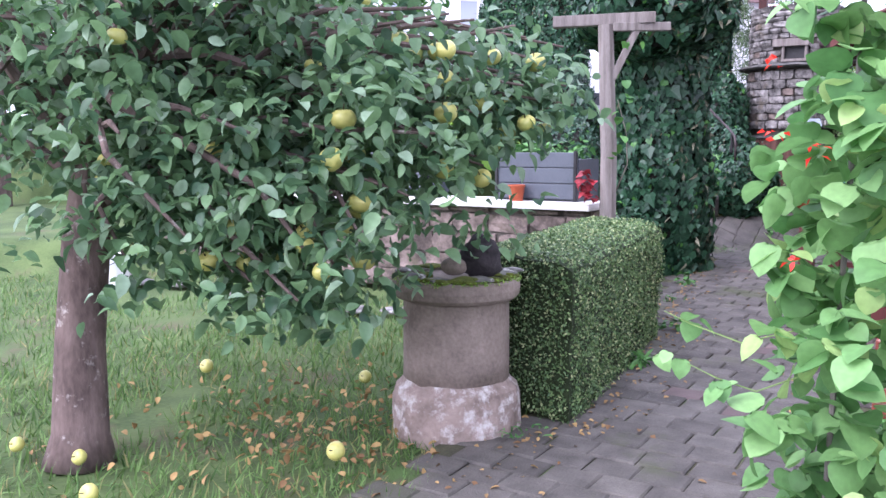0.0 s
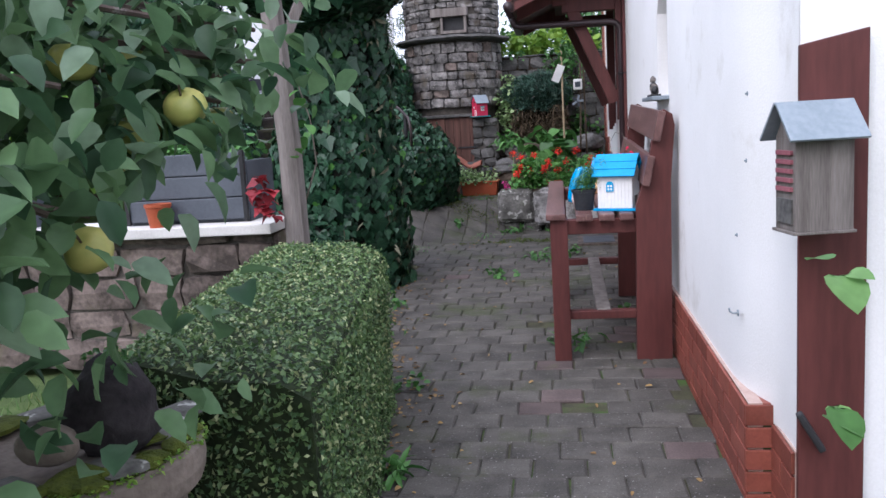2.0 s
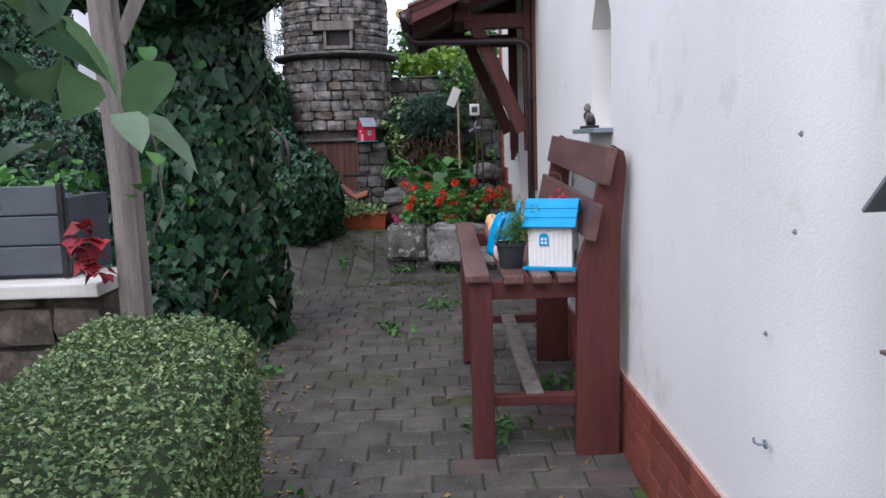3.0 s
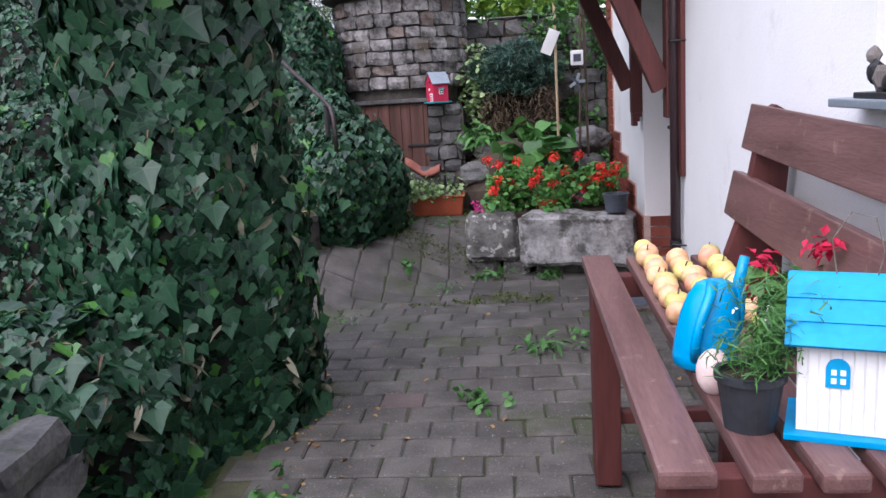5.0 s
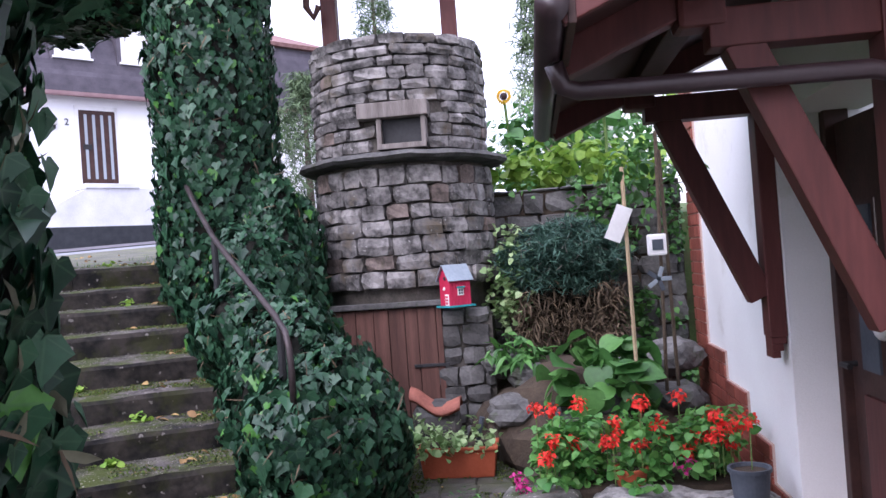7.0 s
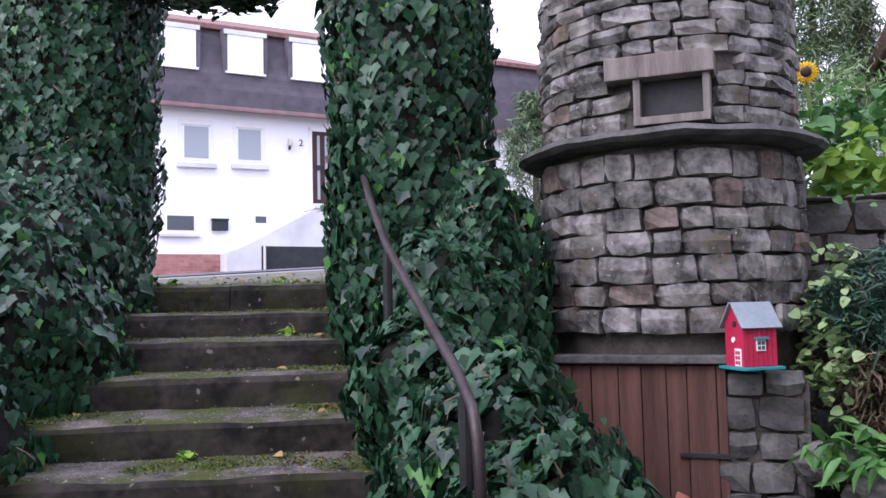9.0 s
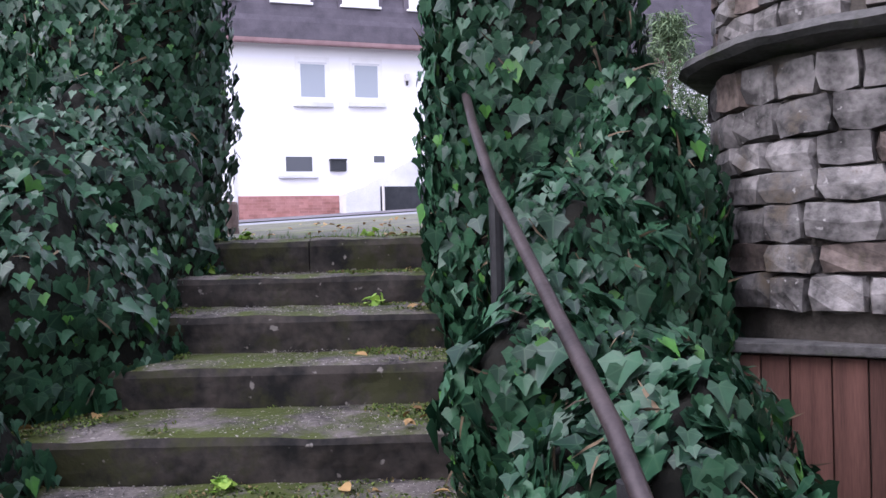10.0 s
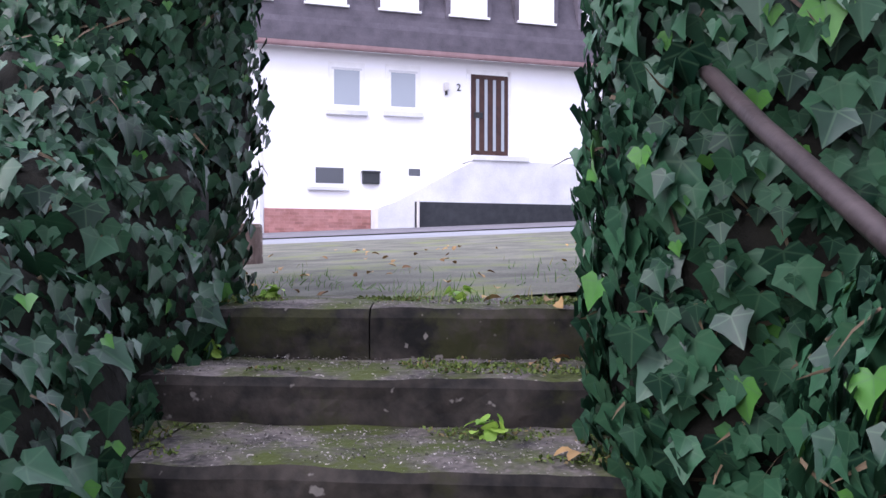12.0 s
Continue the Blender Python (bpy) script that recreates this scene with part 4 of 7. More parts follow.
for x0, x1, z in ((0.115, 0.215, 0.80), (0.27, 0.355, 0.79), (0.385, 0.465, 0.788), (0.49, 0.56, 0.788)):
    under(bench, "seat_plank", box(x0, x1, 4.03, 5.62, z - 0.035, z, 0.008), M_SEATWOOD)
for zc, xc in ((1.0, 0.635), (1.22, 0.69)):
    bm = box(-0.019, 0.019, 4.0, 5.62, -0.075, 0.075, 0.006)
    bmesh.ops.transform(bm, matrix=Matrix.Translation((xc, 0, zc)) @ Matrix.Rotation(radians(12), 4, "Y"), verts=bm.verts)
    under(bench, "back_plank", bm, M_SEATWOOD)

bench.rotation_euler = (0.033, 0, 0)
bench.location.z = 0.033 * (4.95 - 4.06)


def seat_z(y):
    """Height of the bench seat, which climbs with the paving."""
    return 0.79 + 0.033 * (y - 4.06)


for row, (x0, y0, x1, y1, count) in enumerate([(0.328, 5.575, 0.311, 4.83, 11), (0.405, 5.40, 0.416, 4.87, 8), (0.522, 5.47, 0.503, 4.74, 11)]):
    for k in range(count):
        t = k / (count - 1)
        size = 0.034 + 0.004 * ((k * 7 + row * 3) % 5) / 4
        ax = x0 + (x1 - x0) * t + 0.007 * math.sin(k * 2.3 + row)
        ay = y0 + (y1 - y0) * t + 0.006 * math.sin(k * 3.7 + row * 2)
        rosy = (k * 5 + row * 2) % (5 if row == 2 else 3) != 0 if row < 2 else k % 4 == 1
        apple(ax, ay, seat_z(ay) + size * 0.86, size, M_APPLEROSE if rosy else M_APPLEPALE,
              "pale yellow apple with rosy blush on the bench" if rosy else "pale yellow-green apple with brown spots on the bench", "apples on the bench", rot=0.6 * ((k * 5 + row) % 7 - 3))

can = thing("watering_can", "bright blue plastic watering can beside the apples", "watering can", (0.305, 4.52, seat_z(4.52)))
prof = [(0.058, 0.0), (0.068, 0.006), (0.072, 0.03), (0.07, 0.08), (0.064, 0.125), (0.052, 0.165), (0.038, 0.19), (0.024, 0.197)]
bm = lathe(prof, 0, 0, 32)
for v in bm.verts:
    k = v.co.z / 0.197
    v.co.x = v.co.x * (1.0 + 0.06 * math.sin(3 * math.atan2(v.co.y, v.co.x))) + 0.022 * k
    v.co.y *= 0.86
part("body", bm, M_BLUEPLASTIC, can, "", True)
part("spout", tube([(0.02, 0.0, 0.02), (0.062, 0.01, 0.05), (0.076, 0.015, 0.12), (0.078, 0.015, 0.19), (0.09, 0.012, 0.245)], [0.014, 0.019, 0.016, 0.013, 0.011], 14), M_BLUEPLASTIC, can, "", True)
part("handle", tube([(-0.03, -0.045, 0.03), (-0.036, -0.07, 0.07), (-0.022, -0.072, 0.13), (0.0, -0.05, 0.172), (0.012, -0.02, 0.192)], [0.012, 0.011, 0.011, 0.012, 0.014], 12), M_BLUEPLASTIC, can, "", True)
tagged(part("egg_stone", lump(0, 0, 0, 0.035, 0.04, 0.05, 3, 0.05), M_EGG, None, "", True), "smooth pale pink egg-shaped stone on the bench", "stone").location = (0.29, 4.37, 0.842)


def pot(name, x, y, z, r, h, material, label, soil=True, taper=0.75):
    root = thing(name, label, "flower pot", (x, y, z))
    part("pot", lathe([(r * taper, 0), (r * 0.97, h * 0.86), (r * 1.06, h * 0.87), (r * 1.06, h), (r * 0.92, h), (r * 0.9, h * 0.85)], 0, 0, 28), material, root, "", False)
    if soil:
        part("soil", lathe([(r * 0.88, h * 0.84), (r * 0.88, h * 0.87)], 0, 0, 20), M_SOIL, root)
    return root


pt = pot("flower_pot", 0.318, 4.20, 0.792, 0.062, 0.112, M_DARKPOT, "black plastic pot with feathery daisies")
rng = np.random.default_rng(17)
cs = [(0.345 + rng.normal(0, 0.035), 4.2 + rng.normal(0, 0.035), 0.92 + abs(rng.normal(0, 0.06))) for k in range(110)]
cluster_leaves("plant", cs, 10, 0.035, 0.034, BLADE, M_GREENERY, pt, 18, -0.6)
cluster_leaves("bloom", [(0.345, 4.19, 1.0), (0.36, 4.23, 1.02), (0.3, 4.24, 1.01)], 5, 0.006, 0.012, SMALL_LEAF, M_WHITE, pt, 19)
ger = pot("flower_pot", 0.50, 4.60, 0.805, 0.055, 0.10, M_DARKPOT, "small pot with crimson geranium")
cluster_leaves("plant", [(0.50 + rng.normal(0, 0.04), 4.60 + rng.normal(0, 0.04), 0.93 + rng.random() * 0.06) for k in range(12)], 5, 0.05, 0.04, HEART_LEAF, M_GREENERY, ger, 20)
cluster_leaves("bloom", [(0.45, 4.60, 1.02), (0.575, 4.58, 1.06), (0.46, 4.62, 0.97)], 30, 0.036, 0.03, SMALL_LEAF, M_CRIMSON, ger, 21)


def birdhouse(x, y, z, w, d, h, wallmat, roofmat, label, over=0.03, grooves=9, pitch=0.55, plates=None, basemat=None, turn=0.0, trim=None):
    """A little house with grooved walls, a pitched roof along its width, a base board and a hanging loop."""
    root = thing("birdhouse", label, "birdhouse", (x, y, z))
    root.rotation_euler = (0, 0, turn)
    bm = box(-w / 2, w / 2, -d / 2, d / 2, 0.012, h)
    rise = d / 2 * pitch * 1.6
    for sx in (-w / 2, w / 2):
        v = [bm.verts.new((sx, -d / 2, h)), bm.verts.new((sx, d / 2, h)), bm.verts.new((sx, 0, h + rise))]
        bm.faces.new(v)
    part("body", bm, wallmat, root)
    for k in range(grooves):
        gx0 = -w / 2 + w * k / grooves
        part("board", box(gx0 + 0.001, gx0 + w / grooves - 0.0015, -d / 2 - 0.003, -d / 2 + 0.001, 0.014, h - 0.002, 0.0008), wallmat, root)
    part("base", box(-w / 2 - 0.02, w / 2 + 0.02, -d / 2 - 0.025, d / 2 + 0.025, 0.0, 0.012, 0.002), basemat or roofmat, root)
    slope = math.atan2(rise, d / 2)
    L = (d / 2 + over) / math.cos(slope)
    for sgn in (-1, 1):
        n = 6 if plates else 1
        for k in range(n):
            bm = box(-w / 2 - over, w / 2 + over, L * k / n, L * (k + 1) / n + (0.004 if n > 1 else 0), 0.002, 0.009 if n == 1 else 0.011, 0.001)
            if n > 1:
                bmesh.ops.transform(bm, matrix=Matrix.Translation((0, 0, 0.002 + 0.0035 * (k % 2))), verts=bm.verts)
            m = Matrix.Translation((0, 0, h + rise)) @ Matrix.Rotation(-sgn * slope if sgn > 0 else slope, 4, "X") @ (Matrix.Identity(4) if sgn > 0 else Matrix.Scale(-1, 4, (0, 1, 0)))
            bmesh.ops.transform(bm, matrix=m, verts=bm.verts)
            part("roof_board", bm, roofmat, root)
    return root, h + rise


bh, top = birdhouse(0.50, 4.195, 0.79, 0.185, 0.14, 0.20, M_WHITE, M_BLUE, "white birdhouse with a bright blue roof", 0.02, 10, 0.75, True, None, radians(-20))
bm = box(-0.045, -0.005, -0.077, -0.071, 0.10, 0.135, 0.001)
arch = tube([(-0.025, -0.0768, 0.134), (-0.025, -0.0712, 0.134)], 0.02, 20)
mesh = bpy.data.meshes.new("arch")
arch.to_mesh(mesh)
arch.free()
bm.from_mesh(mesh)
bpy.data.meshes.remove(mesh)
win = part("window", bm, M_BLUE, bh, "blue arched window")
for wx, wz in ((-0.036, 0.108), (-0.021, 0.108), (-0.036, 0.124), (-0.021, 0.124)):
    part("pane", box(wx, wx + 0.009, -0.0785, -0.0765, wz, wz + 0.01), M_WHITE, win)
part("entrance", box(0.0927, 0.0945, -0.03, 0.02, 0.02, 0.075, 0.001), M_GREYWOOD, bh)
part("hanger", tube([(-0.03, 0, top), (-0.04, 0, top + 0.07), (-0.01, 0, top + 0.12), (0.03, 0, top + 0.11), (0.045, 0, top + 0.05), (0.035, 0, top)], 0.0012, 6), M_VINE, bh)

rb, top = birdhouse(-0.775, 10.27, 1.345, 0.155, 0.12, 0.185, M_PINKRED, M_ZINC, "raspberry red birdhouse with a pale metal roof", 0.016, 7, 0.85, None, M_TEAL, radians(36))
dr = part("door", box(-0.084, -0.078, -0.05, -0.01, 0.015, 0.085, 0.001), M_WHITE, rb, "white little door")
for k in range(6):
    part("pane", box(-0.0855, -0.0835, -0.046 + 0.017 * (k % 2), -0.033 + 0.017 * (k % 2), 0.022 + 0.02 * (k // 2), 0.036 + 0.02 * (k // 2)), M_PINKRED, dr)
wd = part("window", box(-0.02, 0.022, -0.068, -0.062, 0.075, 0.122, 0.001), M_WHITE, rb, "white little window")
for k in range(4):
    part("pane", box(-0.015 + 0.018 * (k % 2), -0.002 + 0.018 * (k % 2), -0.0695, -0.0675, 0.081 + 0.018 * (k // 2), 0.095 + 0.018 * (k // 2)), M_GREYPOT, wd)
part("awning", box(-0.027, 0.029, -0.08, -0.062, 0.122, 0.131, 0.001), M_TEAL, wd)
part("hole", lathe([(0.012, 0), (0.012, 0.006)], 0, 0, 14), M_BLACK, rb).matrix_basis = pose(-0.082, -0.01, 0.185, 0, 90)
part("plaque", lathe([(0.011, 0), (0.011, 0.005)], 0, 0, 14), M_WHITE, rb, "round white plaque").matrix_basis = pose(-0.083, 0.0, 0.12, 0, 90)
part("hanger", tube([(-0.04, 0, top - 0.02), (-0.03, 0, top + 0.05), (0.0, 0, top + 0.075), (0.03, 0, top + 0.05), (0.04, 0, top - 0.02)], 0.002, 6), M_VINE, rb)

# small ornament on the window sill
orn = thing("sill_ornament", "small dark metal figure on the window sill", "ornament", (WX - 0.04, 4.72, 1.372))
part("base", box(-0.03, 0.03, -0.09, 0.09, 0.0, 0.015, 0.003), M_BLACK, orn)
for k, (oy, oz, r) in enumerate([(-0.05, 0.035, 0.02), (-0.01, 0.045, 0.026), (0.035, 0.06, 0.022), (0.05, 0.1, 0.016)]):
    part("figure", lump(0, oy, oz, r, r, r * 1.3, 2, 0.3, 3, k), M_GREYWOOD if k % 2 else M_BLACK, orn)

# insect hotel on a brown board by the house corner
board = thing("wooden_board", "tall red-brown wooden board standing at the house corner", "board", (0.945, 2.128, 0))
bm = box(-0.09, 0.09, -0.012, 0.012, 0.0, 1.465, 0.004)
for v in bm.verts:
    if v.co.z > 1.4:
        v.co.z += 0.018 * v.co.x / 0.09
part("plank", bm, M_REDWOOD, board)
part("latch", beam((-0.095, -0.03, 0.415), (-0.03, -0.04, 0.305), 0.03, 0.02), M_BLACK, board, "black iron latch")
M_PINKSLAT = surface("faded_pink_slat", (0.22, 0.07, 0.09), (0.3, 0.11, 0.13), 8, 0.8, 0.3)
hotel = thing("insect_hotel", "weathered grey wooden insect hotel with metal roof", "insect hotel", (0.868, 2.035, 0.957))
hotel.rotation_euler = (0, 0, radians(10))
bm = box(-0.075, 0.08, -0.06, 0.06, 0.0, 0.245, 0.002)
for sx in (-0.075, 0.08):
    bm.faces.new([bm.verts.new((sx, yy, zz)) for yy, zz in ((-0.06, 0.245), (0.06, 0.245), (0.0, 0.325))])
part("body", bm, M_GREYWOOD, hotel)
for sgn in (-1, 1):
    bm = box(-0.105, 0.105, 0.0, 0.135, 0.0, 0.008, 0.002)
    m = Matrix.Translation((0.0, 0.0, 0.335)) @ (Matrix.Scale(-1, 4, (0, 1, 0)) if sgn < 0 else Matrix.Identity(4)) @ Matrix.Rotation(radians(-47), 4, "X")
    bmesh.ops.transform(bm, matrix=m, verts=bm.verts)
    part("roof", bm, M_ZINC, hotel)
part("floor", box(-0.083, 0.086, -0.067, 0.067, -0.008, 0.0, 0.002), M_GREYWOOD, hotel)
for k in range(5):
    part("slat", box(-0.083, -0.074, -0.045, 0.045, 0.105 + 0.024 * k, 0.117 + 0.024 * k, 0.001), M_PINKSLAT, hotel, "faded red slat")
part("mesh_panel", box(-0.081, -0.074, -0.045, 0.045, 0.02, 0.085), M_STONEDARK, hotel)

# small fixings in the house wall
hook = thing("wall_hook", "small bright metal hook screwed into the plaster", "hook", (WX, 2.61, 0.59))
part("plate", lathe([(0.012, 0), (0.012, 0.004)], 0, 0, 12), M_ZINC, hook).matrix_basis = pose(-0.001, 0, 0, 0, -90)
part("hook", tube([(0, 0, 0), (-0.02, 0, 0), (-0.03, 0, 0.006), (-0.032, 0, 0.018)], 0.0035, 8), M_ZINC, hook)
for sy, sz in ((2.45, 1.33), (2.47, 1.12), (2.62, 0.86)):
    sc = thing("wall_screw", "small grey screw plug in the white plaster", "screw", (WX, sy, sz), "screws in the plaster")
    part("plug", lathe([(0.007, 0), (0.007, 0.003)], 0, 0, 10), M_ZINC, sc).matrix_basis = pose(-0.001, 0, 0, 0, -90)
    part("screw", lathe([(0.003, 0), (0.003, 0.008)], 0, 0, 8), M_ZINC, sc).matrix_basis = pose(-0.001, 0, 0, 0, -90)

# ---- porch roof over the door ----
porch = thing("porch_roof", "red-brown timber porch roof with clay tiles over the door", "porch roof", (0.3, 8.0, 2.1))
for y in (7.36, 8.70):
    low = 1.22 if y > 8 else 1.235
    under(porch, "post", box(0.715, 0.789, y - 0.055, y + 0.055, low, 2.85, 0.006), M_REDWOOD)
    if y > 8:
        for k in range(3):
            under(porch, "corbel", box(0.72, 0.785 - 0.015 * k, y - 0.05, y + 0.05, low - 0.03 * (k + 1), low - 0.03 * k, 0.003), M_REDWOOD)
    under(porch, "tie_beam", box(0.26, 0.715, y - 0.05, y + 0.05, 2.185, 2.295, 0.006), M_REDWOOD)
    under(porch, "beam_end", box(0.175, 0.31, y - 0.062, y + 0.062, 2.245, 2.36, 0.018), M_REDWOOD)
    under(porch, "brace", beam((0.70, y, 1.39), (0.35, y, 2.20), 0.085, 0.105, 0.006), M_REDWOOD)
    under(porch, "rafter", beam((-0.15, y, 2.19), (0.80, y, 2.585), 0.09, 0.1, 0.006), M_REDWOOD)
under(porch, "purlin", box(0.2, 0.29, 6.9, 8.78, 2.315, 2.38, 0.006), M_DARKWOOD)
under(porch, "ceiling_board", beam((-0.16, 7.82, 2.25), (0.80, 7.82, 2.64), 1.92, 0.02, 0.002), M_DARKWOOD)
for k in range(9):
    y0 = 6.84 + k * 0.218
    for j in range(4):
        a0, a1 = j / 4, (j + 1.15) / 4
        bm = bmesh.new()
        rows = []
        for t in (a0, min(a1, 1.06)):
            row = []
            for q in range(7):
                yy = y0 + 0.225 * q / 6
                row.append(bm.verts.new((-0.16 + 0.98 * t, yy, 2.27 + 0.43 * t - 0.02 * math.sin(math.pi * q / 6) + 0.022 - 0.012 * (t - a0) * 4)))
            rows.append(row)
        for q in range(6):
            bm.faces.new((rows[0][q], rows[0][q + 1], rows[1][q + 1], rows[1][q]))
        ext = bmesh.ops.extrude_face_region(bm, geom=bm.faces[:])
        for v in ext["geom"]:
            if isinstance(v, bmesh.types.BMVert):
                v.co.z += 0.018
        under(porch, "roof_tile", bm, M_ROOFTILE)
under(porch, "fascia", box(-0.15, -0.13, 6.86, 8.8, 2.17, 2.29, 0.003), M_DARKWOOD)
gut = under(porch, "gutter", tube([(-0.185, 6.84, 2.215), (-0.185, 8.8, 2.195)], 0.04, 14), M_PIPE, "", True)
under(porch, "verge_board", beam((-0.18, 6.88, 2.22), (0.82, 6.88, 2.65), 0.03, 0.11, 0.004), M_REDWOOD)
pipe = thing("downpipe", "dark brown metal downpipe beside the door", "downpipe", (0.72, 7.26, 0))
under(pipe, "pipe", tube([(-0.175, 7.22, 2.16), (-0.155, 7.24, 2.1), (-0.11, 7.26, 2.088), (0.655, 7.26, 2.078), (0.715, 7.26, 2.064), (0.75, 7.26, 2.024), (0.75, 7.26, 1.95), (0.75, 7.26, 0.05)], 0.027, 14), M_PIPE, "", True)
for z in (1.62, 0.55):
    under(pipe, "clamp", lathe([(0.032, z), (0.032, z + 0.025)], 0.75, 7.26, 14), M_BLACK)
    under(pipe, "bolt", tube([(0.72, 7.2, z + 0.012), (0.79, 7.16, z + 0.012)], 0.006, 6), M_BLACK)
trim = thing("wall_post", "red-brown vertical timber beside the downpipe", "timber", (0.78, 7.34, 0.9))
under(trim, "timber", box(0.765, 0.789, 7.17, 7.30, 0.93, 3.2, 0.004), M_REDWOOD)
mat = thing("shoe_scraper", "dark metal grate set in the paving by the door", "grate", (0.55, 7.92, 0.07))
under(mat, "frame", box(0.34, 0.74, 7.66, 8.18, 0.05, 0.088, 0.003), M_SANDSTONE)
under(mat, "grate", box(0.39, 0.69, 7.72, 8.12, 0.07, 0.094, 0.002), M_GREYPOT)

# ---- stone troughs with flowers ----
def roughblock(x0, x1, y0, y1, z0, z1, seed, amp=0.02, turn=0.0, cuts=5):
    bm = bmesh.new()
    bmesh.ops.create_cube(bm, size=1.0)
    bmesh.ops.subdivide_edges(bm, edges=bm.edges[:], cuts=cuts, use_grid_fill=True)
    c = Vector(((x0 + x1) / 2, (y0 + y1) / 2, (z0 + z1) / 2))
    sz = Vector((x1 - x0, y1 - y0, z1 - z0))
    for v in bm.verts:
        d = v.co.copy()
        edge = sum(1 for q in d if abs(q) > 0.49)
        w = Vector((d.x * sz.x, d.y * sz.y, d.z * sz.z))
        k = amp * noise.noise(w * 4 + Vector((seed * 3.3, 0, 0))) + amp * 0.6 * noise.noise(w * 11 + Vector((0, seed * 5.1, 0)))
        w += d.normalized() * k
        if edge >= 2:
            w -= Vector((math.copysign(1, d.x) if abs(d.x) > 0.49 else 0, math.copysign(1, d.y) if abs(d.y) > 0.49 else 0, math.copysign(1, d.z) if abs(d.z) > 0.49 else 0)) * min(0.02, 0.2 * min(sz)) * (0.6 + 0.5 * edge / 3)
        w = Matrix.Rotation(turn, 3, "Z") @ w
        v.co = c + w
    return bm


tagged(part("stone_block", roughblock(-0.49, -0.11, 8.74, 9.04, 0.19, 0.535, 1, 0.03, radians(2), 8), M_TROUGHDARK), "dark mossy stone block with white lichen", "stone block")
tagged(part("stone_trough", roughblock(-0.075, 0.745, 8.60, 8.95, 0.16, 0.525, 2, 0.035, radians(-12), 12), M_TROUGH), "large pale grey stone trough with lichen", "stone trough")
for k, (x0, x1, y) in enumerate([(-0.47, -0.25, 8.80), (-0.22, -0.02, 8.78), (0.02, 0.4, 8.78), (0.42, 0.72, 8.66)]):
    tagged(part("base_stone", roughblock(x0, x1, y, y + 0.25, 0.0, 0.2, 5 + k, 0.02, radians(-6)), M_TROUGHDARK), "dark stone under the trough", "stone", "trough stones")

M_FRESH = leafmat("fresh_green_leaf", (0.06, 0.2, 0.04), (0.16, 0.36, 0.08), 0.5, 0.3)
fb = thing("geraniums", "bed of bright red geraniums behind the trough", "flowers", (0.15, 9.1, 0.5))
under(fb, "soil_box", box(-0.4, 0.68, 8.95, 9.35, 0.2, 0.52, 0.02), M_SOIL)
rng = np.random.default_rng(12)
cs = [(rng.uniform(-0.33, 0.66), 9.08 + rng.normal(0, 0.12), 0.55 + 0.27 * rng.random()) for k in range(170)]
cluster_leaves("leaves", cs, 10, 0.07, 0.042, HEART_LEAF, M_FRESH, fb, 13)
heads = [(rng.uniform(-0.32, 0.64), 8.98 + rng.normal(0, 0.12), 0.68 + 0.25 * rng.random()) for k in range(26)]
for k, hd in enumerate(heads):
    under(fb, "stalk", tube([(hd[0], hd[1] + 0.02, 0.55), hd], 0.003, 5), M_STEM)
cluster_leaves("bloom", heads, 40, 0.04, 0.03, SMALL_LEAF, M_REDFLOWER, fb, 14)
cluster_leaves("pink_blooms", [(0.36, 8.9, 0.63), (-0.42, 8.92, 0.6), (-0.38, 8.9, 0.55)], 22, 0.04, 0.035, SMALL_LEAF, M_PINKFLOWER, fb, 15)
pot("flower_pot", 0.60, 8.70, 0.53, 0.088, 0.13, M_GREYPOT, "blue-grey plastic pot on the stone trough", True, 0.85)
pot("flower_pot", 0.12, 8.98, 0.5, 0.08, 0.11, M_TERRA, "terracotta pot among the geraniums")

pl = thing("planter_box", "terracotta plastic planter with trailing pale-green plant", "planter", (-0.78, 9.75, ground_z(-0.78, 9.75)))
gz = ground_z(-0.78, 9.75)
bm = box(-0.99, -0.55, 9.65, 9.87, gz, gz + 0.17, 0.012)
for v in bm.verts:
    if v.co.z < gz + 0.05:
        v.co.x = -0.77 + (v.co.x + 0.77) * 0.92
        v.co.y = 9.76 + (v.co.y - 9.76) * 0.9
under(pl, "box", bm, M_TERRA)
under(pl, "rim", box(-1.0, -0.54, 9.64, 9.88, gz + 0.155, gz + 0.175, 0.006), M_TERRA)
under(pl, "soil", box(-0.97, -0.57, 9.67, 9.85, gz + 0.17, gz + 0.18), M_SOIL)
rng = np.random.default_rng(22)
cs = [(-0.97 + rng.normal(0, 0.17), 9.6 + rng.normal(0, 0.12), gz + 0.2 + 0.12 * rng.random()) for k in range(60)]
cluster_leaves("plant", cs, 8, 0.07, 0.035, HEART_LEAF, M_PALELEAF, pl, 24)
under(pl, "trowel", tube([(-0.66, 9.72, gz + 0.17), (-0.62, 9.72, gz + 0.33)], [0.012, 0.016], 8), M_GREYPOT, "small tool with teal handle")
tagged(part("stone_block", roughblock(-1.05, -0.78, 9.9, 10.15, 0.35, 0.79, 9, 0.02, 0.2, 5), M_STONEDARK), "dark stone block under the clay ridge tile", "stone block")
rt = thing("ridge_tile", "curved red clay ridge tile lying on a stone", "roof tile", (-0.9, 10.0, 0.79))
bm = bmesh.new()
rows = []
